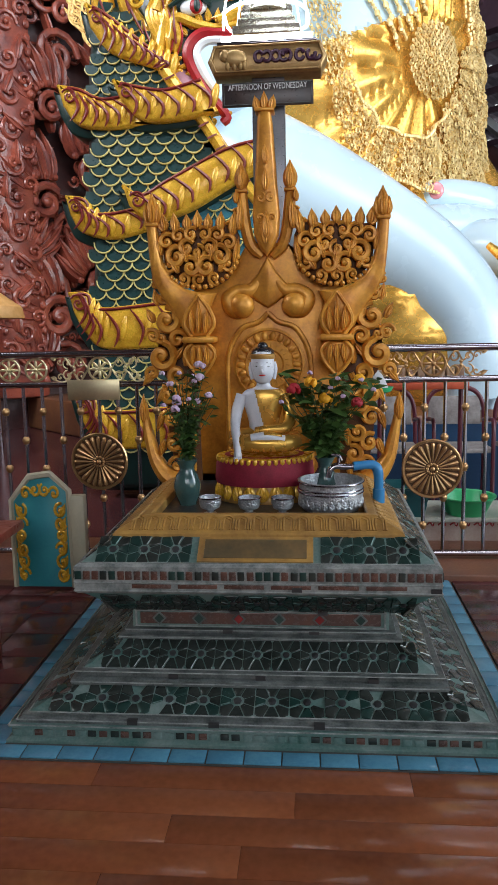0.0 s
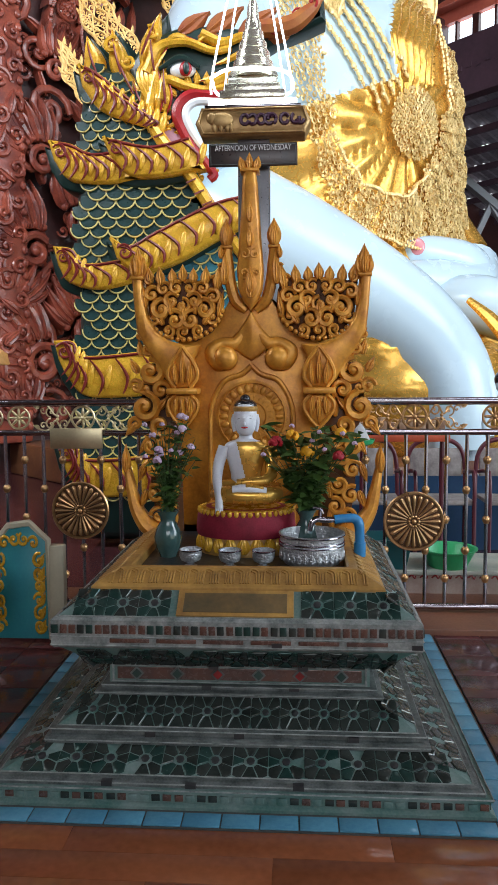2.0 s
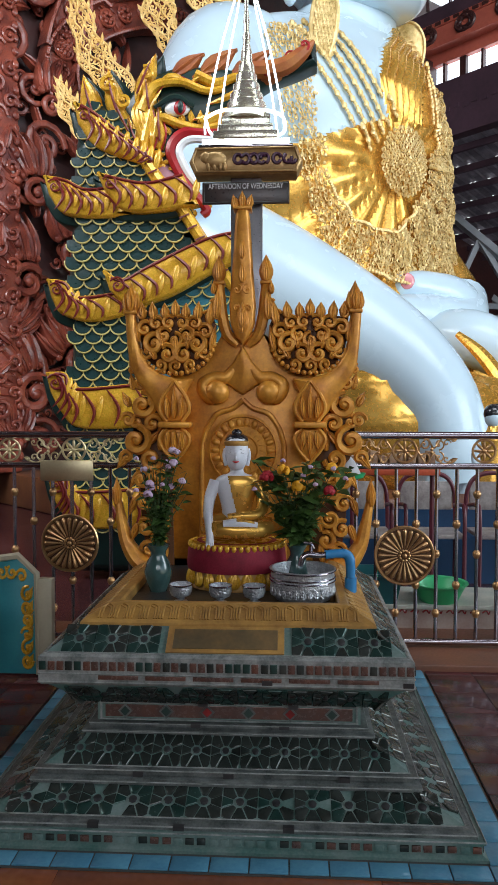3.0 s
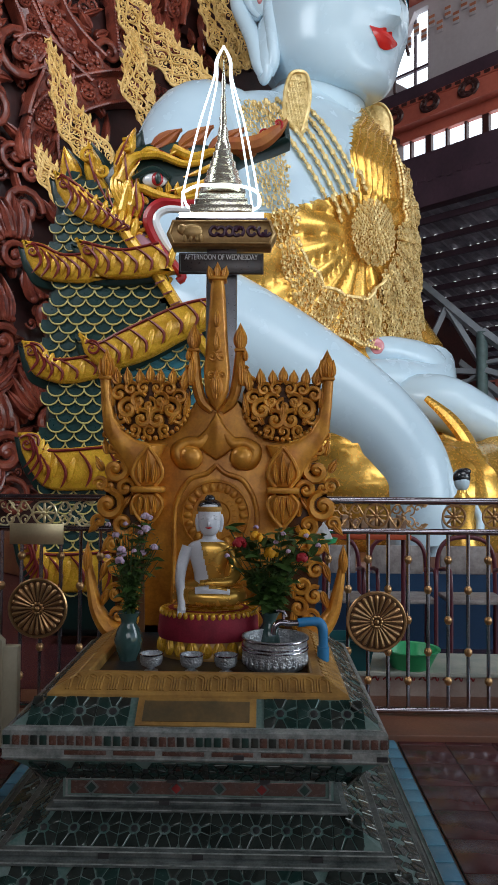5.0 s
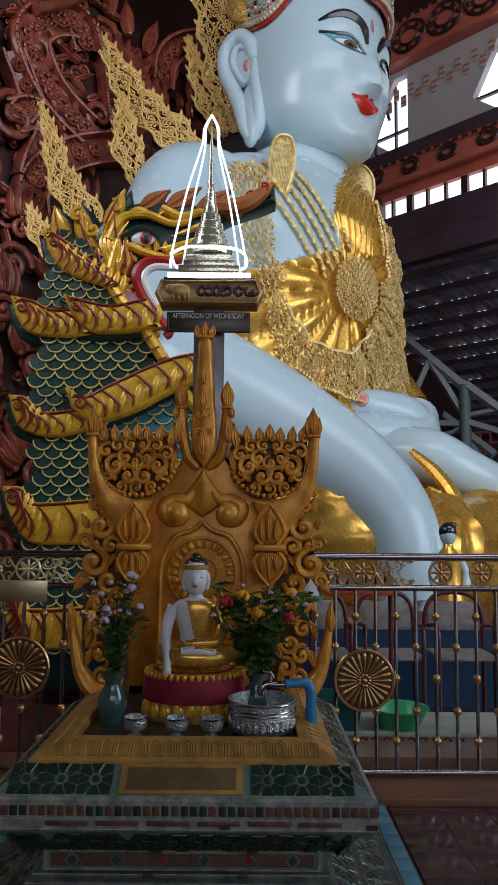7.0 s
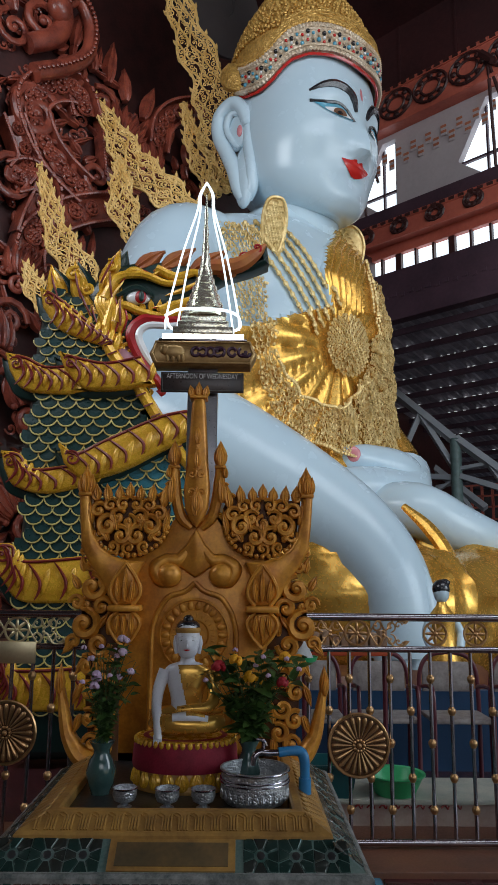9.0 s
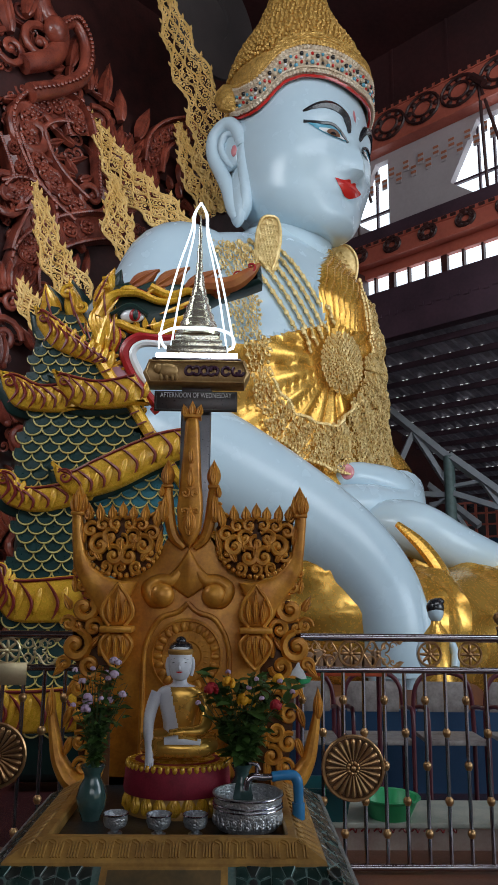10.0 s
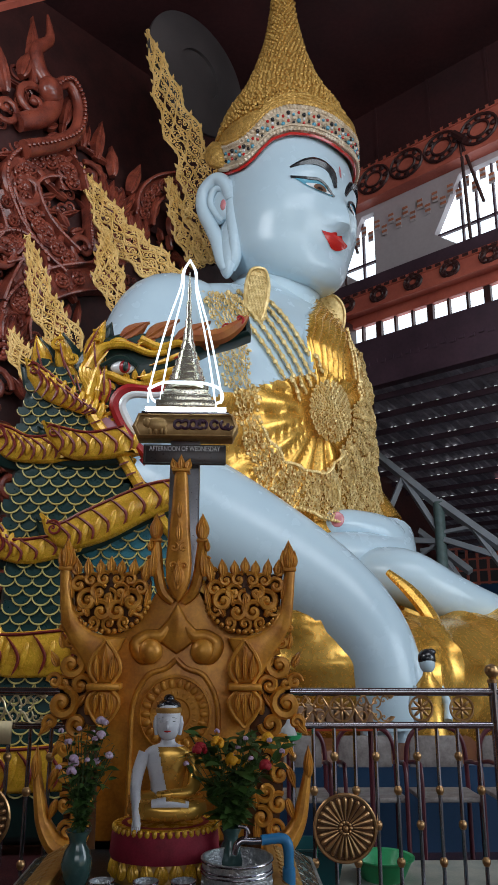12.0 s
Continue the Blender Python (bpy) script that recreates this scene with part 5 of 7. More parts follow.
# ears with their long lobes
for s in (-1, 1):
    tube(hb, [(-0.30, s * 1.50, 11.2, 0.13), (-0.42, s * 1.56, 11.62, 0.16), (-0.66, s * 1.62, 11.82, 0.17), (-0.98, s * 1.68, 11.62, 0.17), (-1.02, s * 1.66, 11.2, 0.17), (-0.84, s * 1.60, 10.75, 0.17), (-0.66, s * 1.55, 10.3, 0.17), (-0.56, s * 1.50, 9.85, 0.16), (-0.46, s * 1.46, 9.58, 0.12)], 14, SKIN)
    tube(hb, [(-0.30, s * 1.50, 11.3, 0.10), (-0.28, s * 1.50, 10.85, 0.13), (-0.24, s * 1.46, 10.3, 0.14), (-0.26, s * 1.42, 9.85, 0.14), (-0.40, s * 1.42, 9.60, 0.12)], 12, SKIN)
    tube(hb, [(-0.42, s * 1.58, 11.5, 0.05), (-0.66, s * 1.66, 11.56, 0.08), (-0.80, s * 1.66, 11.3, 0.08), (-0.66, s * 1.6, 10.95, 0.07), (-0.50, s * 1.56, 10.75, 0.04)], 10, SKIN)
    ball(hb, (-0.62, s * 1.50, 11.25), (0.38, 0.14, 0.5), SKIN, 16, 12)
    ball(hb, (-0.44, s * 1.46, 10.1), (0.28, 0.15, 0.72), SKIN, 16, 12)
    ball(hb, (-0.46, s * 1.60, 11.12), (0.08, 0.05, 0.14), NAIL, 10, 8)
# neck rings
lathe(hb, (-0.25, 0, 0), [(1.25, 7.6), (1.10, 8.0), (1.02, 8.35), (1.0, 8.42), (0.98, 8.46), (0.99, 8.7), (0.95, 8.8), (0.96, 9.05), (0.93, 9.14), (0.95, 9.6), (1.0, 10.2)], 40, SKIN)
# hair cap, crown and jewelled brow band
crown = [(1.50, 12.75), (1.63, 12.9), (1.64, 13.2), (1.52, 13.6), (1.34, 14.0), (1.13, 14.35), (0.93, 14.75), (0.75, 15.2), (0.60, 15.65), (0.48, 16.1), (0.38, 16.6), (0.30, 17.1), (0.26, 17.6), (0.30, 17.8), (0.24, 18.1), (0.12, 18.6), (0.02, 18.9)]
rr = []
for r, z in crown:
    lift = max(0.0, 1 - (z - 12.75) / 0.8)
    ring = []
    for i in range(48):
        a = 2 * math.pi * i / 48
        dz = lift * 0.25 * max(0, math.cos(a)) - lift * 0.45 * abs(math.sin(a))
        ring.append((r * math.cos(a) - 0.03, 0.98 * r * math.sin(a), z + dz))
    rr.append(ring)
skin(hb, rr, HAIR)
cr, cz = [c[0] for c in crown], [c[1] for c in crown]
r6 = random.Random(6)
for k in range(46):
    z = 13.15 + 0.095 * k
    r = float(np.interp(z, cz, cr))
    n = int(2 * math.pi * r / 0.105)
    for i in range(n):
        a = 2 * math.pi * (i + 0.5 * (k % 2)) / n + r6.uniform(-0.02, 0.02)
        w = r6.uniform(0.035, 0.058)
        ball(hb, ((r + 0.01) * math.cos(a) - 0.03, 0.98 * (r + 0.01) * math.sin(a), z + r6.uniform(-0.02, 0.02)), w, HAIR, 5, 4)


def brow_line(a, dz=0.0, dr=0.0):
    """The curve along which the jewelled band runs round the forehead and dips to the temples; a is the angle from the front."""
    q = abs(a)
    z = float(np.interp(q, (0.0, 0.5, 0.82, 1.05, 1.17, 1.30, 1.42, 1.55, 1.75, 2.0), (12.33, 12.40, 12.39, 12.28, 12.12, 11.93, 11.82, 11.79, 11.86, 12.1))) + dz
    r = 1.59 + dr
    return (r * math.cos(a), 0.995 * r * math.sin(a), z)


ang = np.linspace(-1.95, 1.95, 91)
skin(hb, [[brow_line(a, 0.0, 0.02), brow_line(a, 0.04, 0.08), brow_line(a, 0.60, 0.11), brow_line(a, 0.70, 0.02), brow_line(a, 0.35, -0.12)] for a in ang], BEAD)
for dz, w, mi in ((0.05, 0.05, BEAD), (0.15, 0.03, BEAD), (0.50, 0.03, BEAD), (0.60, 0.055, BEAD), (0.70, 0.045, HAIR)):
    tube(hb, [(*brow_line(a, dz, 0.10), w * (1.25 if i % 2 else 0.8)) for i, a in enumerate(np.linspace(-1.95, 1.95, 181))], 5, mi, n=1, smooth=False)
for i, a in enumerate(np.linspace(-1.9, 1.9, 58)):
    for k in range(3):
        p = brow_line(a, 0.22 + 0.10 * k + 0.025 * (-1) ** i, 0.115)
        ball(hb, p, 0.035 if (i + k) % 3 else 0.048, (BLUE, BEAD, LIP, WHT, BROW, BEAD)[(i * 2 + k) % 6], 6, 5)
tube(hb, [(*brow_line(a, -0.02, 0.03), 0.035) for a in ang], 5, LIP, n=1, smooth=False)
# pleated gold strip over the band, drawn back behind the ear
for dz in (0.78, 0.86, 0.94):
    tube(hb, [(*brow_line(a, dz - 0.25 * max(0, abs(a) - 1.1), 0.06 - 0.05 * (dz - 0.78)), 0.05) for a in np.linspace(-2.1, 2.1, 61)], 6, HAIR, n=1, smooth=False)
# side wing of the crown above the ear
for s in (-1, 1):
    tube(hb, [(-0.35, s * 1.62, 12.05, 0.05), (-0.6, s * 1.66, 12.3, 0.22), (-0.8, s * 1.6, 12.6, 0.28), (-1.0, s * 1.4, 12.9, 0.2)], 8, HAIR, flat=0.6)
bmesh.ops.transform(hb, matrix=HALL @ Matrix.Translation((HF, HL, 0)), verts=hb.verts[:])
me = bpy.data.meshes.new("t")
hb.to_mesh(me)
hb.free()
sb.from_mesh(me)
bpy.data.meshes.remove(me)

# trunk
tb = B()
TR = [(0.9, 3.4, 2.4), (2.4, 3.2, 2.1), (3.8, 2.8, 1.75), (5.0, 2.75, 1.6), (6.2, 3.0, 1.7), (7.2, 3.2, 1.75), (8.0, 3.3, 1.65), (8.5, 3.0, 1.45), (8.8, 2.5, 1.3), (9.0, 1.9, 1.15), (9.2, 1.35, 1.05), (9.5, 1.1, 1.0)]
RL, RZ = -0.42, 6.25   # knot of the robe on the breast


def robe_edge(z):
    """How far the pleated fall from the left shoulder reaches toward the right breast."""
    return float(np.interp(z, (6.9, 7.2, 7.72, 8.36, 8.66, 9.0, 9.4), (-0.72, -0.80, -0.88, -0.58, -0.25, 0.1, 0.4)))


def bare(l, z):
    return z > 6.42 + 0.40 * (l + 2.15) and l < robe_edge(z) and z > 6.2


def fold(l, z):
    """Relief of the pressed pleats: upright on the left breast, fanned from the knot elsewhere."""
    if bare(l, z):
        return 0.0
    if z > 7.0 + 0.3 * max(0.0, l):
        u = (l - robe_edge(z)) / (0.85 + 0.28 * (z - 7.0))
        if u < 1.15:
            return 0.07 + 0.09 * abs(math.sin(math.pi * 5.5 * u + 0.25 * math.sin(3 * z)))
        return 0.06 * math.sin(9 * l)
    d = math.hypot(l - RL, z - RZ)
    a = math.atan2(z - RZ, l - RL)
    return 0.05 + 0.11 * min(1.0, d) * abs(math.sin(9.5 * a + 0.5 * math.sin(3 * a))) ** 0.8


rings = []
for z, b, a in spline(TR, 12):
    k = float(np.interp(z, (3.5, 5.0, 6.2, 7.2, 8.0), (1.15, 1.05, 0.86, 0.74, 0.70)))
    ring = []
    for w in np.concatenate([np.linspace(-1.75, 1.75, 330), np.linspace(1.8, 2 * math.pi - 1.8, 40)]):
        c, q = math.cos(w), math.sin(w)
        l = b * q * (k if q > 0 else 1.0)
        r = 1 + (fold(l, z) / a if c > -0.1 else 0.0)
        ring.append((a * c * r, l * (1 + 0.5 * (r - 1)), z))
    rings.append(ring)
skin(tb, rings, SKIN)
for f in tb.faces:
    c = f.calc_center_median()
    if not bare(c.y, c.z) and c.z < 9.15:
        f.material_index = ROBE
trunk_tree = BVHTree.FromBMesh(tb)


def on_trunk(l, z, off):
    h = trunk_tree.ray_cast(Vector((8, l, z)), Vector((-1, 0, 0)))[0]
    return (h.x + off, l, z) if h else None


r3 = random.Random(3)


def curl(l, z, off, r, w, turn=0.0, winds=1.25):
    """A little wire scroll laid over the breast."""
    p = on_trunk(l, z, off)
    if p is None:
        return
    n = 9
    tube(tb, [(p[0] + r3.uniform(-0.004, 0.004), p[1] + r * (1 - 0.55 * i / n) * math.cos(turn + winds * 6.28 * i / n), p[2] + r * (1 - 0.55 * i / n) * math.sin(turn + winds * 6.28 * i / n), w) for i in range(n + 1)], 3, FIL, n=1, smooth=False)


def net_inner(l):
    """Upper edge of the hanging net, a deep curve from the right shoulder to under the knot."""
    return float(np.interp(l, (-2.35, -2.2, -1.97, -1.44, -0.9, -0.5, 0.2), (8.4, 6.6, 5.66, 5.07, 4.95, 4.97, 5.6)))


def net_outer(l):
    return float(np.interp(l, (-2.95, -2.69, -2.29, -2.11, -1.89, -1.29, -0.49, 1.0, 2.8), (8.3, 6.9, 5.64, 5.12, 4.60, 4.21, 4.05, 3.9, 3.7)))


def netted(l, z):
    if l < 0.2:
        return z > net_outer(l) and z < net_inner(l) and z < 8.3
    return z > net_outer(l) and z < 5.7 + 1.9 * (l - 0.2)


# hanging net: rows of wire scrolls, denser along its hem
step = 0.098
for i in range(60):
    for j in range(54):
        l, z = -2.95 + step * (i + 0.5 * (j % 2)) + r3.uniform(-0.02, 0.02), 3.75 + step * 0.9 * j + r3.uniform(-0.02, 0.02)
        if l > 2.7 or not netted(l, z):
            continue
        curl(l, z, 0.12 + r3.uniform(0, 0.05), r3.uniform(0.045, 0.068), 0.0135, r3.uniform(0, 6.3))
        if r3.random() < 0.6:
            curl(l + 0.05, z + 0.04, 0.16, 0.032, 0.011, r3.uniform(0, 6.3))
# chains of beads along the edges of the net
for edge, lo, hi in ((net_outer, -2.9, 2.4), (net_inner, -2.3, 0.2)):
    for u in np.linspace(lo, hi, 90):
        p = on_trunk(u, edge(u), 0.17)
        if p:
            ball(tb, p, 0.036, FIL, 6, 4)
# knot: a round boss of wire scrolls, with two smaller ones under it
for cl, cz, R, lift in ((RL + 0.05, RZ, 0.62, 0.22), (0.35, 5.35, 0.42, 0.18), (-0.35, 4.75, 0.34, 0.16), (0.75, 6.35, 0.36, 0.12)):
    n = int(4 + R * 9)
    for ring in range(n):
        q = R * (ring + 0.3) / n
        m = max(3, int(2 * math.pi * q / 0.11))
        for i in range(m):
            a = 2 * math.pi * (i + 0.5 * (ring % 2)) / m
            curl(cl + q * math.cos(a), cz + q * math.sin(a), lift * (1 - 0.6 * (q / R) ** 2) + 0.06, 0.055, 0.016, a)
# cords from the right shoulder to the knot
for k in range(5):
    t0, t1 = (-2.62 + 0.22 * k, 8.30 + 0.08 * k), (-1.12 + 0.13 * k, 6.35 + 0.17 * k)
    for i in range(44):
        u = i / 43
        p = on_trunk(t0[0] + (t1[0] - t0[0]) * u, t0[1] + (t1[1] - t0[1]) * u, 0.07)
        if p:
            ball(tb, p, (0.03, 0.03, 0.05) if i % 4 else (0.045, 0.06, 0.06), FIL, 6, 4)
# strands that hang from the left shoulder over the pleats
for k in range(13):
    l0 = 0.75 + 0.13 * k
    for i in range(26):
        u = i / 25
        p = on_trunk(l0 + 0.10 * k * u * 0.4, 8.45 - 0.10 * k - u * (2.1 - 0.02 * k), 0.08)
        if p:
            ball(tb, p, (0.04, 0.03, 0.05) if (i + k) % 5 else (0.05, 0.06, 0.06), FIL, 5, 4)


def epaulette(c, h, w, turn, lean):
    """Upturned flange of pierced gold over a shoulder."""
    m = Matrix.Translation(c) @ Matrix.Rotation(turn, 4, "Z") @ Matrix.Rotation(lean, 4, "X")
    o = blob([(0.0, 0.0), (0.30, 0.12), (0.46, 0.40), (0.48, 0.72), (0.30, 0.96), (0.0, 1.0), (-0.30, 0.94), (-0.44, 0.70), (-0.40, 0.40), (-0.26, 0.14)], 4)
    t = B()
    slab(t, [(x * w, z * h) for x, z in o], -0.02, 0.03, FIL)
    tube(t, [(x * w, -0.03, z * h, 0.035) for x, z in o + o[:1]], 6, FIL, n=1, smooth=False)
    for i in range(7):
        for j in range(11):
            x, z = (-0.39 + 0.13 * (i + 0.5 * (j % 2))) * w, (0.1 + 0.08 * j) * h
            if abs(x) < 0.40 * w * math.sin(math.pi * min(1, (z / h) ** 0.7)) + 0.02:
                tube(t, [(x + 0.06 * math.cos(a), -0.035, z + 0.06 * math.sin(a), 0.016) for a in np.linspace(0, 7, 8)], 3, FIL, n=1, smooth=False)
    bmesh.ops.transform(t, matrix=m, verts=t.verts[:])
    q = bpy.data.meshes.new("t")
    t.to_mesh(q)
    t.free()
    tb.from_mesh(q)
    bpy.data.meshes.remove(q)


epaulette((1.25, -1.95, 7.72), 1.15, 0.5, math.pi / 4 + 0.25, 0.35)
epaulette((0.75, 1.05, 8.35), 1.25, 0.95, math.pi / 4 - 0.1, 0.1)
# bare right shoulder and upper arm
tube(tb, [(0.1, -2.0, 8.05, 0.8), (0.0, -2.6, 7.98, 0.92), (-0.1, -3.05, 7.85, 0.95), (0.0, -3.5, 7.1, 0.92), (0.4, -4.1, 6.0, 0.88), (0.8, -4.7, 5.0, 0.82), (1.6, -4.7, 4.3, 0.8)], 32, SKIN)
# left sleeve of the robe, falling behind the net
tube(tb, [(-0.1, 1.5, 8.3, 0.6), (0.0, 1.8, 7.5, 0.66), (0.1, 2.0, 6.2, 0.72), (0.4, 2.3, 5.0, 0.78), (1.0, 2.4, 4.1, 0.75)], 18, ROBE)
bmesh.ops.transform(tb, matrix=HALL @ Matrix.Translation((HF - 0.5, HL, 0)), verts=tb.verts[:])
me = bpy.data.meshes.new("t")
tb.to_mesh(me)
tb.free()
sb.from_mesh(me)
bpy.data.meshes.remove(me)
# forearm that reaches down over the knee, and its hand
tube(sb, [(-1.9, 11.6, 4.75, 0.85), (-0.8, 11.2, 4.05, 0.86), (0.1, 11.0, 3.5, 0.84), (1.1, 10.8, 2.85, 0.76), (1.72, 10.6, 2.35, 0.68), (2.12, 10.4, 1.8, 0.6), (2.27, 10.3, 1.2, 0.54), (2.3, 10.3, 0.75, 0.5)], 28, SKIN)
for k in range(4):
    x = 1.98 + 0.21 * k
    d = 0.05 * abs(k - 1.5)
    tube(sb, [(x - 0.22, 10.35 + d, 2.3, 0.12), (x - 0.06, 10.05 + d, 1.75, 0.15), (x + 0.02, 9.96 + d, 1.2, 0.155), (x + 0.03, 9.98 + d, 0.6, 0.13)], 12, SKIN)
# hand in the lap
ball(sb, (2.14, 13.95, 4.02), (0.30, 0.29, 0.29), SKIN, 22, 14)
tube(sb, [(2.14, 13.95, 4.02, 0.285), (2.35, 13.97, 4.02, 0.3), (2.6, 14.1, 4.0, 0.34), (3.2, 14.4, 3.85, 0.42), (3.55, 14.8, 3.6, 0.4)], 18, SKIN)
tube(sb, [(1.2, 13.3, 3.25, 0.25), (1.8, 13.4, 3.42, 0.34), (2.6, 13.8, 3.45, 0.42), (3.3, 14.3, 3.4, 0.5), (3.5, 15.0, 3.9, 0.5)], 18, SKIN)
ball(sb, (2.21, 13.675, 4.08), (0.14, 0.03, 0.15), NAIL, 14, 10)
# folded legs under gold cloth that falls in creases, the upturned foot
lb = B()
tube(lb, [(-1.5, 14.5, 2.2, 1.5), (0.3, 12.4, 1.8, 1.35), (1.5, 11.2, 1.5, 1.2), (2.2, 11.2, 1.3, 1.0), (3.3, 12.2, 1.2, 1.0), (4.6, 13.2, 1.15, 1.15), (6.2, 14.5, 1.25, 1.2), (7.6, 16.0, 1.3, 1.2)], 72, ROBE, n=16)
tube(lb, [(3.4, 15.6, 2.0, 1.2), (5.0, 15.6, 1.2, 1.2), (6.8, 16.2, 0.9, 1.2)], 40, ROBE, n=10)
bmesh.ops.recalc_face_normals(lb, faces=lb.faces[:])
lb.normal_update()
for v in lb.verts:
    s1 = v.co.x * 0.8 + v.co.y * 0.6
    bend = noise.noise(Vector((s1 * 0.7, v.co.z * 0.7, 1.7)))
    k = 0.15 * (1 - abs(math.sin(s1 * 2.6 + 3.0 * bend + 0.9 * v.co.z))) ** 4 + 0.09 * (1 - abs(math.sin(s1 * 5.2 - 1.7 * v.co.z + 5 * bend))) ** 4
    v.co += v.normal * k
me = bpy.data.meshes.new("t")
lb.to_mesh(me)
lb.free()
sb.from_mesh(me)
bpy.data.meshes.remove(me)
tube(sb, [(2.5, 13.9, 3.0, 0.5), (3.3, 13.4, 3.0, 0.52), (4.1, 13.4, 2.65, 0.46), (4.8, 13.6, 2.45, 0.36), (5.5, 13.9, 2.3, 0.28)], 18, SKIN)
tube(sb, [(2.9, 12.6, 3.0, 0.06), (3.25, 12.3, 2.6, 0.12), (3.5, 12.0, 2.1, 0.12), (3.6, 11.9, 1.5, 0.06)], 8, ROBE)
statue = solo("giant_buddha_statue", sb, [WHITE, GOLD, FILIGREE, CROWN, BLACKEN, LIPS, EYEBROWN, EYEBLUE, EYEWHITE, PEARL, PINK], "giant seated statue with glossy white skin, gold robe and crown", "statue")
bm = B()
hbox(bm, -14, -5.6, 5.5, 20, 0.02, 0.6, bev=0.05)
solo("statue_platform", bm, [mat("gold_red_plinth", (0.22, 0.09, 0.035), (0.12, 0.04, 0.025), 0.4, scale=3)], "low gold and red platform under the statue", "platform")


# gold flames cut from sheet that rise behind the shoulder
def gold_flame(pts, label):
    bm = B()
    q = spline(pts, 14)
    left, right = [], []
    for i, p in enumerate(q):
        a, b = q[max(0, i - 1)], q[min(len(q) - 1, i + 1)]
        d = (b - a)[:2]
        d = d / (np.linalg.norm(d) + 1e-9)
        nn = np.array((-d[1], d[0]))
        w = p[2] * (0.86 + 0.16 * math.sin(i * 0.55))
        left.append((p[0] + nn[0] * w, p[1] + nn[1] * w))
        right.append((p[0] - nn[0] * w, p[1] - nn[1] * w))
    r5 = random.Random(int(pts[0][0] * 100))
    for side in (left, right):
        tube(bm, [(*(p[0], -0.03, p[1]), 0.035) for p in side], 5, n=1, smooth=False)
    # wavy strands along the leaf, with wire curls between them
    for k in range(5):
        u0 = (k + 0.5) / 5
        row = []
        for i, (l, r) in enumerate(zip(left, right)):
            u = min(0.97, max(0.03, u0 + 0.09 * math.sin(i * 0.9 + 2.1 * k)))
            row.append((l[0] * u + r[0] * (1 - u), -0.03 - 0.05 * math.sin(math.pi * u), l[1] * u + r[1] * (1 - u), 0.024))
        tube(bm, row, 4, n=1, smooth=False)
    for i, (l, r) in enumerate(zip(left, right)):
        wide = math.dist(l, r)
        m = max(1, int(wide / 0.16))
        for k in range(m):
            u = (k + r5.uniform(0.25, 0.75)) / m
            scroll(bm, l[0] * u + r[0] * (1 - u), -0.05, l[1] * u + r[1] * (1 - u), r5.uniform(0.06, 0.09), 1.3, r5.uniform(0, 6), r5.choice((-1, 1)), w=0.24, segs=4)
        if i % 4 == 0:
            for e, s in ((l, -1), (r, 1)):
                flame(bm, e[0], 0, e[1], 0.08, 0.2, thick=0.03, turn=-0.35 * s + 0.25)
    depth = min(15.9, float(np.mean([q_[0] for q_ in pts])) + 16.9)
    k = (depth + 0.2) / 16.2
    bmesh.ops.transform(bm, matrix=Matrix.Translation((0, depth, 1.9 * (1 - k))) @ Matrix.Diagonal((k, 1, k, 1)), verts=bm.verts[:])
    return solo("gold_flame_ornament", bm, FLAME, label, "flame ornament", group="gold flames behind the statue")


gold_flame([(-0.35, 10.7, 0.28), (-0.55, 12.0, 0.5), (-0.75, 13.4, 0.5), (-1.35, 14.9, 0.42), (-1.75, 16.2, 0.24), (-2.1, 17.4, 0.02)], "tall gold flame of pierced sheet metal")
gold_flame([(-0.5, 10.6, 0.3), (-0.9, 11.4, 0.32), (-1.2, 12.2, 0.2), (-1.42, 12.95, 0.02)], "small gold flame of pierced sheet metal")
gold_flame([(-1.0, 10.0, 0.2), (-1.7, 10.6, 0.42), (-2.5, 11.3, 0.42), (-3.05, 12.2, 0.28), (-3.55, 13.1, 0.02)], "slanting gold flame of pierced sheet metal")
gold_flame([(-2.35, 9.3, 0.2), (-2.75, 10.2, 0.36), (-2.85, 11.0, 0.2), (-2.95, 11.5, 0.02)], "small gold flame of pierced sheet metal")
gold_flame([(-3.2, 7.4, 0.2), (-3.7, 8.6, 0.42), (-4.25, 9.5, 0.32), (-4.5, 10.4, 0.2), (-4.75, 11.2, 0.02)], "slanting gold flame of pierced sheet metal")
gold_flame([(-4.3, 7.6, 0.2), (-4.7, 8.2, 0.25), (-4.92, 8.75, 0.02)], "small gold flame of pierced sheet metal")

# ---- the painted dragon ----
DY = 7.4
dragon = thing("dragon_figure", (-1.6, DY, 0), "painted wooden dragon with green scales and curling gold collars", "dragon figure")


def dpart(name, fn, mats_, label="", drop=(0.0, 0.0)):
    bm = B()
    fn(bm)
    if drop != (0.0, 0.0):
        bmesh.ops.translate(bm, verts=bm.verts[:], vec=(drop[0], 0, drop[1]))
    return part(name, bm, mats_, dragon, label)


BODY = [(-2.08, 0.1), (-2.10, 1.4), (-2.10, 2.1), (-2.08, 2.56), (-2.12, 3.0), (-2.08, 3.57), (-2.05, 4.2), (-1.98, 4.6), (-1.8, 4.75), (-1.4, 4.45), (-1.35, 4.11), (-1.0, 3.68), (-0.61, 3.1), (-0.3, 3.2), (-0.2, 2.5), (-0.2, 1.5), (-0.2, 0.1)]
dpart("neck", lambda t: slab(t, BODY, DY - 0.36, DY + 0.4, edge=0.12), DGREEN, "dark green scaled neck")
DSCALE = mat("green_scale", (0.003, 0.020, 0.015), (0.006, 0.036, 0.036), 0.3, scale=5, fine=40, island=0.3, bump=0.1)
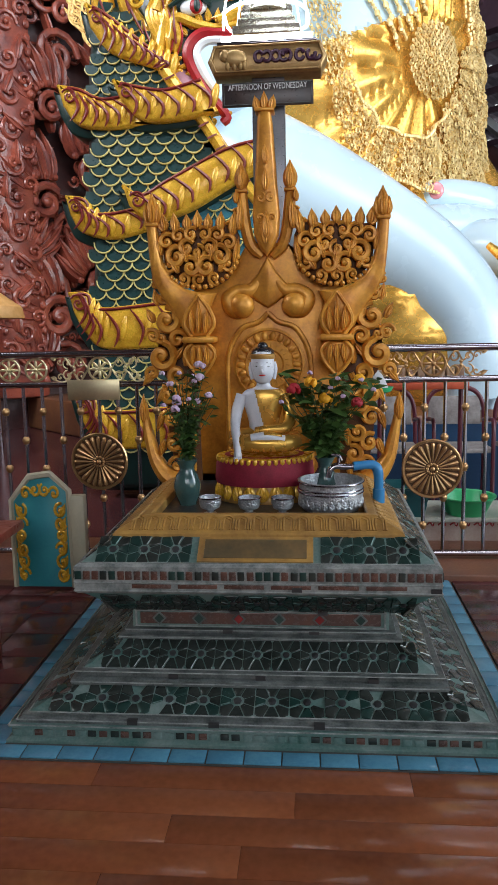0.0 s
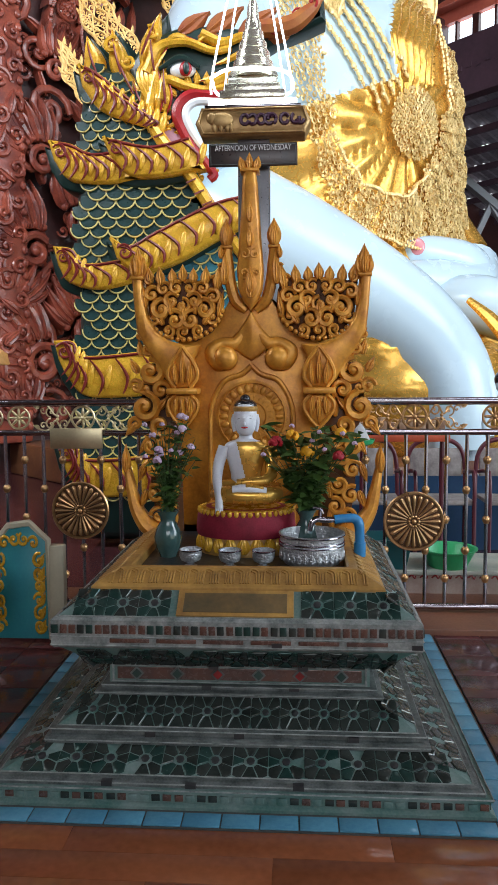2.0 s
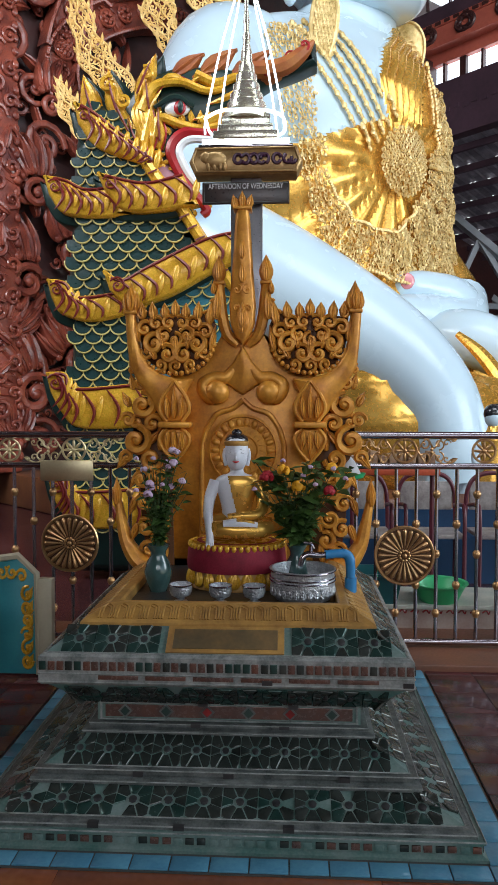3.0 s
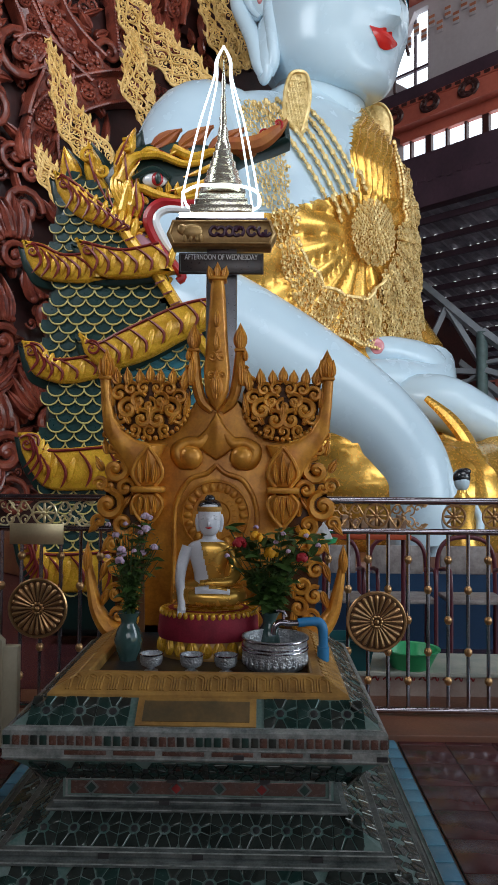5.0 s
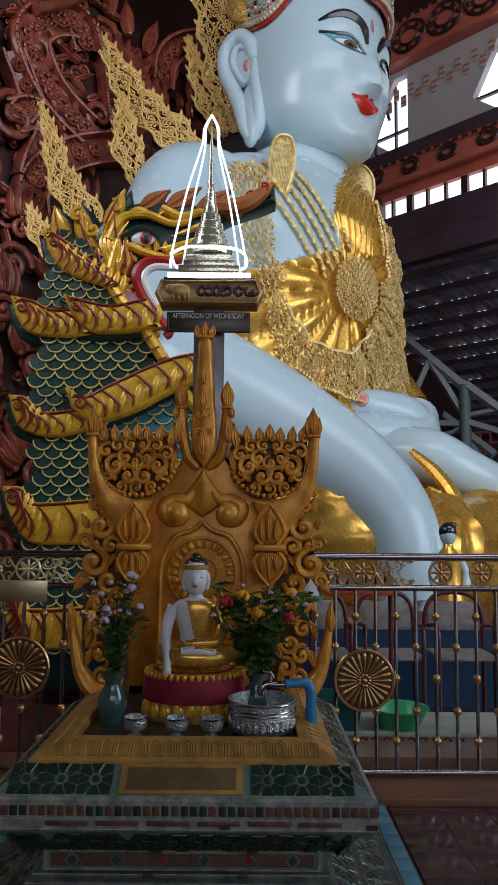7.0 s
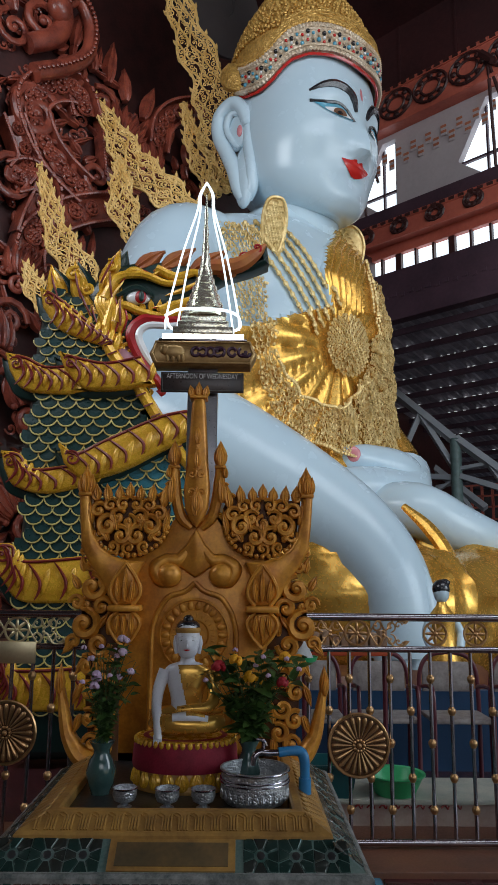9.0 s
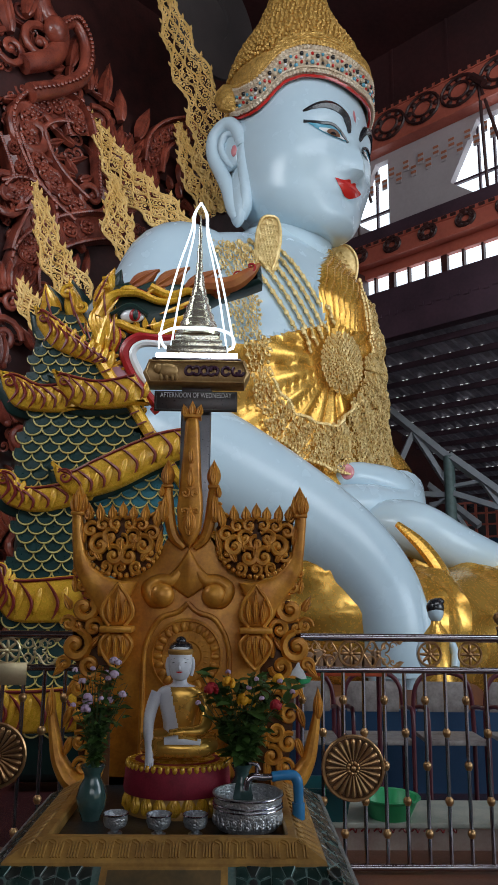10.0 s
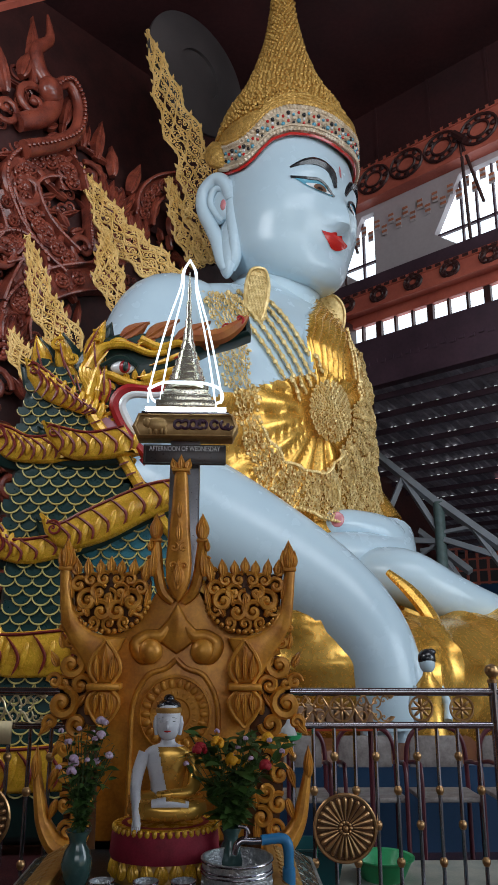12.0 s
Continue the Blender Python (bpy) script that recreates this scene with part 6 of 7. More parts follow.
SCALE = B()
o = [(math.cos(a) * 0.115, math.sin(a) * 0.115) for a in np.linspace(math.pi, 2 * math.pi, 9)]
skin(SCALE, [[(x * 0.86, -0.022, z * 0.86) for x, z in [(-0.115, 0.06)] + o + [(0.115, 0.06)]], [(x, 0.0, z) for x, z in [(-0.115, 0.06)] + o + [(0.115, 0.06)]]])
SCALE2 = SCALE.copy()
scale_mesh = mesh("scale", SCALE, DSCALE)
RIM = B()
tube(RIM, [(x, -0.018, z, 0.0125 - 0.004 * abs(x) / 0.115) for x, z in o], 5, n=1, smooth=False)
rim_mesh = mesh("scale_rim", RIM, DPALE)


blue_mesh = mesh("scale", SCALE2, DBLUE)


def inside(x, z):
    hit = False
    for (x0, z0), (x1, z1) in zip(BODY, BODY[1:] + BODY[:1]):
        if (z0 > z) != (z1 > z) and x < x0 + (z - z0) * (x1 - x0) / (z1 - z0):
            hit = not hit
    return hit


rs = random.Random(21)
for j in range(50):
    z = 0.60 + 0.088 * j
    size = 0.80 if z < 3.9 else 0.62
    pitch = 0.222 * size
    for i in range(16):
        x = -2.12 + pitch * (i + 0.5 * (j % 2)) + rs.uniform(-0.012, 0.012)
        if not (inside(x - 0.06, z) and inside(x + 0.06, z)) or (z < 1.5 and x > -1.0):
            continue
        blue = z < 2.75 + 0.42 * (x + 1.5) and x > -1.3
        for me_ in (blue_mesh if blue else scale_mesh, rim_mesh):
            ob = new(me_.name, me_)
            ob.parent = dragon
            ob.matrix_basis = Matrix.Translation((x + 1.6, -0.365 + 0.06 * max(0, abs(x + 1.35) - 0.6), z)) @ Matrix.Rotation(rs.uniform(-0.16, 0.16), 4, "Y") @ Matrix.Rotation(-0.2, 4, "X") @ Matrix.Diagonal((size, 1, size, 1))


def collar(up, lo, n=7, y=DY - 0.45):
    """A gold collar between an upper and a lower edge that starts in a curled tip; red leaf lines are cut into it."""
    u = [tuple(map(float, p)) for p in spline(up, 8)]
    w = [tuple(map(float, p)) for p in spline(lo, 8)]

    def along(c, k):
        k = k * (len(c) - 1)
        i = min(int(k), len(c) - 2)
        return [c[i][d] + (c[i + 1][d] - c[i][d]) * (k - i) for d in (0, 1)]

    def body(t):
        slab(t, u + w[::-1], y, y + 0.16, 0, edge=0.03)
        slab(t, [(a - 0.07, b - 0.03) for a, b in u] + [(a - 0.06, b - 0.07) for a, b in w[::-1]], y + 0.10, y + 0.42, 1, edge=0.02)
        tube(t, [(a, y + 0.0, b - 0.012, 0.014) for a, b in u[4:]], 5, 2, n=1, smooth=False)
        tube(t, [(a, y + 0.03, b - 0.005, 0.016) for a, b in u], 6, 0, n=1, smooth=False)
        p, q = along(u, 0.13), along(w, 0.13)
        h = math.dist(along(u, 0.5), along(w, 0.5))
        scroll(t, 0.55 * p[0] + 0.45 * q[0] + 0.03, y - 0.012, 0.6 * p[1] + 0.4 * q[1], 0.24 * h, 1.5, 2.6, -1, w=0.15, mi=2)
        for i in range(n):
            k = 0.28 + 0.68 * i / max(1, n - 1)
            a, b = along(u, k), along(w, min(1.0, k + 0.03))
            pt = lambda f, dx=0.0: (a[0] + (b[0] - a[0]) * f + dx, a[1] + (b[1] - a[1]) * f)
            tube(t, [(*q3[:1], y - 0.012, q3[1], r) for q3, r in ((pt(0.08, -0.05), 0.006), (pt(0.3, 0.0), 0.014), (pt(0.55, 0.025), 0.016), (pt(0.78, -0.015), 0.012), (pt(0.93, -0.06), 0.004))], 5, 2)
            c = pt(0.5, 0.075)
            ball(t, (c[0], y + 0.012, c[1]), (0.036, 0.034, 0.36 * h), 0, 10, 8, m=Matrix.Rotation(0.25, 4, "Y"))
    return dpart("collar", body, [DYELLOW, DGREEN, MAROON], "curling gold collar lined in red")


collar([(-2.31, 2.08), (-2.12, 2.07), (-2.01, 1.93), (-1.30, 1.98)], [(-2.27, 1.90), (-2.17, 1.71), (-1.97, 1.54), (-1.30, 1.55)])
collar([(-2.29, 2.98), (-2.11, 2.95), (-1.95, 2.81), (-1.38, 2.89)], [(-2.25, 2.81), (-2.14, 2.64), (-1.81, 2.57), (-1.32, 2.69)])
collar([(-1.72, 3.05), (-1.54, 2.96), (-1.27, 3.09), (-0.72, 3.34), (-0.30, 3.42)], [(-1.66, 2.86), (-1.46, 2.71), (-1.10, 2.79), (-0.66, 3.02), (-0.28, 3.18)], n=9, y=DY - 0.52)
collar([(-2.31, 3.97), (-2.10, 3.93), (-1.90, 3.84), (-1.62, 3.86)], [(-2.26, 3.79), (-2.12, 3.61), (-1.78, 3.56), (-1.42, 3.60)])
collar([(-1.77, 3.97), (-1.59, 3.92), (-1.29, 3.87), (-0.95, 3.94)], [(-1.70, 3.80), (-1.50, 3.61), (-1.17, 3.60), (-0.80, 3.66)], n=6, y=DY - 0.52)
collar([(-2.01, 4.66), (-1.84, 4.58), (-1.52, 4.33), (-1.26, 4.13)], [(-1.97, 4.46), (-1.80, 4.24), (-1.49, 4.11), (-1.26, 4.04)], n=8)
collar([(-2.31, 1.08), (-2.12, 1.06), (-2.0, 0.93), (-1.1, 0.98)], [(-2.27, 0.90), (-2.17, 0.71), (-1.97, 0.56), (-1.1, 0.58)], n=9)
# crest behind the head
def mane(t):
    for x, z, w, h, a in ((-1.85, 4.75, 0.22, 0.45, 0.25), (-1.62, 4.75, 0.2, 0.5, 0.2), (-1.42, 4.9, 0.2, 0.5, -0.35), (-1.3, 4.75, 0.16, 0.45, 0.1), (-1.5, 4.55, 0.18, 0.5, 0.4), (-1.38, 4.35, 0.16, 0.5, 0.35), (-1.55, 4.3, 0.14, 0.45, 0.7), (-1.2, 4.45, 0.12, 0.5, 0.05), (-1.75, 4.5, 0.2, 0.4, 0.7)):
        flame(t, x, DY - 0.3, z, w, h, thick=0.09, mi=0, turn=a)
        flame(t, x + 0.03, DY - 0.22, z - 0.05, w * 1.7, h * 1.15, thick=0.07, mi=1, turn=a)
        tube(t, [(x, DY - 0.42, z + 0.05, 0.01), (x - 0.4 * h * math.sin(a), DY - 0.43, z + 0.4 * h, 0.012), (x - 0.8 * h * math.sin(a), DY - 0.40, z + 0.75 * h, 0.004)], 5, 2)
    for x, z, r, st, hd in ((-1.70, 5.05, 0.08, 1, 1), (-1.33, 5.15, 0.07, 2, -1), (-1.55, 4.9, 0.07, 3, 1)):
        scroll(t, x, DY - 0.4, z, r, 1.3, st, hd, w=0.3, mi=0)


dpart("mane", mane, [DYELLOW, DGREEN, MAROON], "gold and green flame mane", drop=(0.02, -0.22))


def skull(t):
    slab(t, [(-1.62, 4.35), (-1.66, 4.8), (-1.45, 5.1), (-1.1, 5.2), (-0.75, 5.2), (-0.35, 5.12), (0.0, 5.15), (0.2, 5.3), (0.24, 5.40), (0.26, 5.2), (0.1, 5.13), (-0.2, 5.03), (-0.45, 4.88), (-0.7, 4.68), (-0.95, 4.62), (-1.12, 4.55), (-1.15, 4.3), (-1.3, 4.2)], DY - 0.32, DY - 0.06, 0, edge=0.06)
    # crest leaves along the snout
    for x, z, w, h, a in ((-1.12, 5.12, 0.2, 0.36, -0.95), (-0.85, 5.12, 0.22, 0.42, -0.95), (-0.55, 5.08, 0.22, 0.46, -0.95), (-0.3, 5.06, 0.2, 0.4, -1.1), (-0.95, 5.05, 0.16, 0.3, -1.2)):
        flame(t, x, DY - 0.26, z, w, h, thick=0.08, mi=4, turn=a)
    tube(t, [(-0.45, DY - 0.35, 5.12, 0.08), (-0.1, DY - 0.36, 5.13, 0.09), (0.1, DY - 0.36, 5.25, 0.07), (0.22, DY - 0.34, 5.38, 0.02)], 8, 4)
    for k in range(5):
        scroll(t, -0.35 + 0.12 * k, DY - 0.40, 5.08 + 0.03 * k * k * 0.5, 0.06, 1.2, k, (-1) ** k, w=0.22, mi=2)
    # brow, cheek and lip ridges in gold
    for pts in (((-1.42, 4.75), (-1.3, 4.98), (-1.05, 5.02), (-0.8, 4.93), (-0.62, 4.95)), ((-1.3, 4.5), (-1.24, 4.68), (-1.05, 4.62), (-0.85, 4.58), (-0.6, 4.62)), ((-0.9, 5.08), (-0.7, 5.0), (-0.5, 5.05), (-0.4, 4.95)),
                ((-1.42, 4.3), (-1.38, 4.55), (-1.34, 4.72)), ((-0.85, 4.62), (-0.65, 4.7), (-0.45, 4.78), (-0.3, 4.9))):
        tube(t, [(x, DY - 0.37, z, 0.055 * (1 - 0.5 * i / len(pts))) for i, (x, z) in enumerate(pts)], 8, 1)
    # red and white lip line that frames the open mouth
    tube(t, [(x, DY - 0.36, z, r) for x, z, r in ((-0.35, 4.62, 0.03), (-0.7, 4.53, 0.05), (-1.0, 4.54, 0.06), (-1.14, 4.40, 0.06), (-1.08, 4.2, 0.055), (-0.95, 4.0, 0.05), (-0.80, 3.82, 0.045), (-0.84, 3.76, 0.04))], 8, 2)
    tube(t, [(x, DY - 0.38, z, r) for x, z, r in ((-0.5, 4.53, 0.02), (-0.72, 4.47, 0.035), (-0.96, 4.47, 0.04), (-1.06, 4.37, 0.04), (-1.0, 4.2, 0.04), (-0.88, 4.02, 0.03))], 8, 3)
    # gold points all along the lips
    lip = spline([(-0.35, 4.70), (-0.7, 4.62), (-1.02, 4.63), (-1.23, 4.42), (-1.17, 4.18), (-1.03, 3.97), (-0.9, 3.8)], 4)
    for i, q in enumerate(lip):
        d = lip[min(len(lip) - 1, i + 1)] - lip[max(0, i - 1)]
        flame(t, q[0], DY - 0.35, q[1], 0.07, 0.13, thick=0.03, mi=1, turn=math.atan2(d[1], d[0]) + math.pi)
    # row of small gold points along the jaw
    for i in range(9):
        u = i / 8
        flame(t, -1.2 + 0.45 * u, DY - 0.36, 4.35 - 0.5 * u, 0.05, 0.12, thick=0.02, mi=1, turn=1.9)
    for k in range(5):
        u = k / 4
        tube(t, [(-1.5 + 0.1 * u, DY - 0.34, 4.32 + 0.02 * k, 0.02), (-1.42 + 0.12 * u, DY - 0.37, 4.5 + 0.05 * u, 0.035), (-1.5 + 0.16 * u, DY - 0.37, 4.72 + 0.06 * u, 0.03), (-1.44 + 0.2 * u, DY - 0.35, 4.9 + 0.06 * u, 0.01)], 6, 1)
    # leaf strokes of the cheek and the brow
    for x0, z0, x1, z1, x2, z2, r in ((-1.36, 4.30, -1.30, 4.55, -1.36, 4.82, 0.035), (-1.27, 4.36, -1.22, 4.52, -1.25, 4.70, 0.03), (-1.42, 4.12, -1.40, 4.36, -1.46, 4.6, 0.03), (-1.30, 4.92, -1.15, 5.06, -0.95, 5.02, 0.035), (-1.0, 4.96, -0.85, 5.05, -0.70, 5.0, 0.03), (-0.8, 4.80, -0.6, 4.86, -0.42, 4.98, 0.03), (-0.95, 4.66, -0.72, 4.70, -0.5, 4.80, 0.03)):
        tube(t, [(x0, DY - 0.36, z0, 0.006), (x1, DY - 0.39, z1, r), (x2, DY - 0.37, z2, 0.006)], 7, 1)
        tube(t, [(x0 + 0.03, DY - 0.375, z0, 0.004), (x1 + 0.035, DY - 0.395, z1, 0.012), (x2 + 0.03, DY - 0.375, z2, 0.004)], 5, 2)
    # eye
    ball(t, (-1.08, DY - 0.36, 4.77), (0.125, 0.05, 0.075), 3, 16, 10)
    ball(t, (-1.05, DY - 0.40, 4.765), (0.06, 0.03, 0.068), 2, 14, 8)
    ball(t, (-1.04, DY - 0.425, 4.765), (0.03, 0.02, 0.062), 0, 10, 6)
    tube(t, [(-1.3, DY - 0.38, 4.78, 0.02), (-1.1, DY - 0.40, 4.87, 0.03), (-0.92, DY - 0.39, 4.78, 0.02)], 6, 0)


dpart("head", skull, [DGREEN, DYELLOW, mat("red_paint", (0.42, 0.015, 0.02), None, 0.3), EYEWHITE, mat("rust_gold_paint", (0.42, 0.16, 0.04), (0.3, 0.07, 0.03), 0.35)], "fierce green and gold head with an open mouth", drop=(0.06, -0.17))
dpart("tongue", lambda t: tube(t, [(-1.25, DY - 0.2, 4.3, 0.12), (-1.14, DY - 0.28, 4.1, 0.14), (-1.02, DY - 0.3, 3.93, 0.13), (-0.9, DY - 0.3, 3.83, 0.08)], 12), MOUTHPINK, "mauve lower jaw", drop=(0.0, -0.17))
dpart("chin_ridge", lambda t: [tube(t, [(-1.38, DY - 0.40, 4.2, 0.06), (-1.2, DY - 0.42, 3.92, 0.06), (-1.0, DY - 0.42, 3.68, 0.06), (-0.61, DY - 0.42, 3.08, 0.06), (-0.45, DY - 0.4, 2.85, 0.05)], 8, 0), [tube(t, [(-1.36 + 0.075 * k, DY - 0.485, 4.06 - 0.105 * k, 0.011), (-1.27 + 0.075 * k, DY - 0.48, 4.10 - 0.105 * k, 0.009)], 4, 1) for k in range(11)]], [DYELLOW, MAROON], "gold throat ridge")

# ---- light and sign over the throne ----
SX, SY = -0.205, 4.42
post = thing("sign_post", (SX, SY, 0), "grey steel post that carries the lit day sign behind the throne", "post")
bm = B()
box(bm, SX - 0.095, SX + 0.095, SY + 0.0, SY + 0.12, 0.05, 3.2, bev=0.01)
part("column", bm, mat("grey_post_steel", (0.34, 0.34, 0.36), (0.22, 0.22, 0.24), 0.3, metal=0.7), post)
sign = thing("bronze_name_sign", (SX, SY, 3.3), "bronze coloured sign box with raised dark purple lettering", "sign")
bm = B()
slab(bm, [(SX - 0.335, 3.22), (SX + 0.335, 3.22), (SX + 0.355, 3.27), (SX + 0.375, 3.315), (SX + 0.355, 3.36), (SX + 0.335, 3.42), (SX - 0.335, 3.42), (SX - 0.355, 3.36), (SX - 0.375, 3.315), (SX - 0.355, 3.27)], SY - 0.07, SY + 0.07, edge=0.02)
part("box", bm, SIGNBROWN, sign)
bm = B()
tube(bm, [(SX + x, SY - 0.075, z, 0.007) for x, z in ((-0.32, 3.24), (0.32, 3.24), (0.35, 3.315), (0.32, 3.40), (-0.32, 3.40), (-0.35, 3.315), (-0.32, 3.24))], 6, smooth=False)
part("border", bm, SIGNBROWN, sign)
bm = B()
ball(bm, (SX - 0.20, SY - 0.075, 3.325), (0.075, 0.02, 0.055), 0, 14, 10)
ball(bm, (SX - 0.265, SY - 0.075, 3.34), (0.035, 0.018, 0.04), 0, 12, 8)
for x in (-0.245, -0.205, -0.165, -0.14):
    ball(bm, (SX + x, SY - 0.075, 3.275), (0.016, 0.015, 0.035), 0, 8, 6)
part("emblem", bm, SIGNBROWN, sign, "worn raised emblem")
LETTER = mat("purple_letter", (0.06, 0.015, 0.045), None, 0.35)
for x, ways in ((-0.05, ((0.0, 0.3, 6.0), (0.05, -2.6, 2.6))), (0.055, ((0.0, 3.4, 9.0), (0.05, 0.4, 5.6))), (0.125, ((0.0, -1.2, 3.2),)), (0.205, ((0.0, 0.3, 5.9),)), (0.275, ((0.0, 2.0, 6.6), (0.03, 3.4, 6.0)))):
    bm = B()
    for dx, a0, a1 in ways:
        tube(bm, [(SX + x + dx + 0.026 * math.cos(a), SY - 0.078, 3.325 + 0.032 * math.sin(a), 0.012) for a in np.linspace(a0, a1, 12)], 6, n=1, smooth=False)
    part("letter", bm, LETTER, sign)
sign.location.z, sign.scale = 3.193, (0.91, 1.0, 0.85)
board = thing("wednesday_sign", (SX, SY - 0.05, 3.05), "small black sign with white capital lettering", "sign")
bm = B()
box(bm, SX - 0.262, SX + 0.262, SY - 0.06, SY - 0.04, 2.955, 3.085, bev=0.004)
part("panel", bm, SIGNBLACK, board)
bm = B()
tube(bm, [(SX + x, SY - 0.062, z, 0.003) for x, z in ((-0.25, 2.965), (0.25, 2.965), (0.25, 3.075), (-0.25, 3.075), (-0.25, 2.965))], 4, smooth=False)
part("border", bm, PALE, board)
cu = bpy.data.curves.new("lettering", "FONT")
cu.body = "AFTERNOON OF WEDNESDAY"
cu.size, cu.extrude, cu.align_x, cu.align_y = 0.046, 0.001, "CENTER", "CENTER"
tmp = bpy.data.objects.new("lettering", cu)
scene.collection.objects.link(tmp)
bpy.context.view_layer.update()
me = bpy.data.meshes.new_from_object(tmp.evaluated_get(bpy.context.evaluated_depsgraph_get()))
scene.collection.objects.unlink(tmp)
bpy.data.objects.remove(tmp)
w = max(v.co.x for v in me.vertices) - min(v.co.x for v in me.vertices)
me.transform(Matrix.Translation((0, -0.0135, 0.006)) @ Matrix.Rotation(math.pi / 2, 4, "X") @ Matrix.Diagonal((0.45 / w, 1, 1, 1)))
me.materials.append(WHITETXT)
ob = new("lettering", me)
ob.parent = board
tubel = thing("strip_light", (SX, SY, 3.44), "lit white strip light along the sign's top", "light")
bm = B()
box(bm, SX - 0.31, SX + 0.31, SY - 0.08, SY + 0.1, 3.42, 3.435, bev=0.004)
part("tray", bm, STEEL, tubel)
bm = B()
rod(bm, (SX - 0.285, SY - 0.07, 3.452), (SX + 0.285, SY - 0.07, 3.452), 0.016, 10)
part("tube", bm, TUBELIGHT, tubel)
tubel.location.z, tubel.scale = 3.305, (0.91, 1.0, 1.0)
# small silver stupa under rope lights
stupa = thing("silver_stupa", (SX, SY + 0.02, 3.435), "small silver and gold stupa model", "stupa model")
SILVERGOLD = mat("silver_gilt", (0.86, 0.84, 0.74), (0.66, 0.60, 0.42), 0.18, metal=0.75, scale=25, fine=90, bump=0.4)
bm = B()
for k, (w, z) in enumerate(((0.2, 3.45), (0.17, 3.49), (0.15, 3.53))):
    box(bm, SX - w, SX + w, SY + 0.02 - w * 0.7, SY + 0.02 + w * 0.7, z, z + 0.04, bev=0.006)
part("base", bm, SILVERGOLD, stupa)
bm = B()
lathe(bm, (SX, SY + 0.02, 3.57), [(0.15, 0), (0.155, 0.03), (0.13, 0.05), (0.125, 0.09), (0.11, 0.10), (0.105, 0.14), (0.09, 0.15), (0.085, 0.19), (0.07, 0.20), (0.066, 0.24), (0.053, 0.25), (0.05, 0.29), (0.038, 0.31), (0.034, 0.37), (0.022, 0.40), (0.026, 0.44), (0.017, 0.47), (0.02, 0.53), (0.012, 0.58), (0.015, 0.64), (0.006, 0.70), (0.004, 0.76)], 20)
part("spire", bm, SILVERGOLD, stupa)
stupa.location.z, stupa.scale = 3.305, (0.95, 1.0, 1.155)
rope = thing("rope_light", (SX, SY, 3.5), "frame of lit white rope light round the stupa", "light")
for k, (dx, dy) in enumerate(((-0.25, -0.12), (0.24, -0.12), (-0.2, 0.14), (0.2, 0.14))):
    bm = B()
    tube(bm, [(SX + dx, SY + dy, 3.47, 0.007), (SX + dx * 0.97, SY + dy, 3.56, 0.007), (SX + dx * 0.62, SY + dy * 0.6, 3.92, 0.007), (SX + dx * 0.25, SY + dy * 0.3, 4.2, 0.007), (SX + dx * 0.2, SY, 4.32, 0.007), (SX, SY, 4.40, 0.007)], 8)
    part("rope", bm, LEDROPE, rope)
bm = B()
tube(bm, [(SX + x, SY + y, z, 0.009) for x, y, z in ((-0.25, -0.12, 3.55), (-0.15, -0.14, 3.58), (0, -0.15, 3.58), (0.15, -0.14, 3.575), (0.24, -0.12, 3.54), (0.2, 0.14, 3.54), (-0.2, 0.14, 3.54), (-0.25, -0.12, 3.55))], 8)
part("ring", bm, LEDROPE, rope)
rope.location.z, rope.scale = 3.38, (0.95, 1.0, 1.155)

# ---- offerings on the shrine ----
TZ = 0.806
BX, BY = -0.215, 3.72
lotus = thing("lotus_seat", (BX, BY, TZ), "round seat with gold lotus petals under a dark red cloth", "seat")
bm = B()
lathe(bm, (BX, BY, TZ), [(0.25, 0), (0.25, 0.02), (0.235, 0.04), (0.235, 0.10), (0.225, 0.115)], 40, sy=0.8)
part("drum", bm, GOLDDARK, lotus)
for i in range(22):
    a = 2 * math.pi * i / 22
    bm = B()
    placed(bm, lambda t: [flame(t, 0, 0, 0, 0.07, 0.095, thick=0.014), flame(t, 0, -0.01, 0.005, 0.035, 0.065, thick=0.01)], Matrix.Translation((BX + 0.248 * math.sin(a), BY - 0.2 * math.cos(a), TZ + 0.015)) @ Matrix.Rotation(a, 4, "Z") @ Matrix.Rotation(-0.12, 4, "X"))
    part("petal", bm, DYELLOW, lotus)
bm = B()
lathe(bm, (BX, BY, TZ), [(0.22, 0.085), (0.256, 0.09), (0.262, 0.11), (0.255, 0.19), (0.24, 0.225), (0.20, 0.235)], 48, sy=0.8)
part("cloth", bm, REDCLOTH, lotus, "dark red velvet cloth")
bm = B()
lathe(bm, (BX, BY, TZ), [(0.234, 0.20), (0.24, 0.215), (0.238, 0.23), (0.15, 0.238)], 48, sy=0.8)
for i in range(44):
    a = 2 * math.pi * i / 44
    ball(bm, (BX + 0.243 * math.cos(a), BY + 0.195 * math.sin(a), TZ + 0.216), (0.013, 0.011, 0.018), 0, 8, 6)
part("fringe", bm, DYELLOW, lotus, "gold fringe")
Z0 = TZ + 0.24
sb = B()
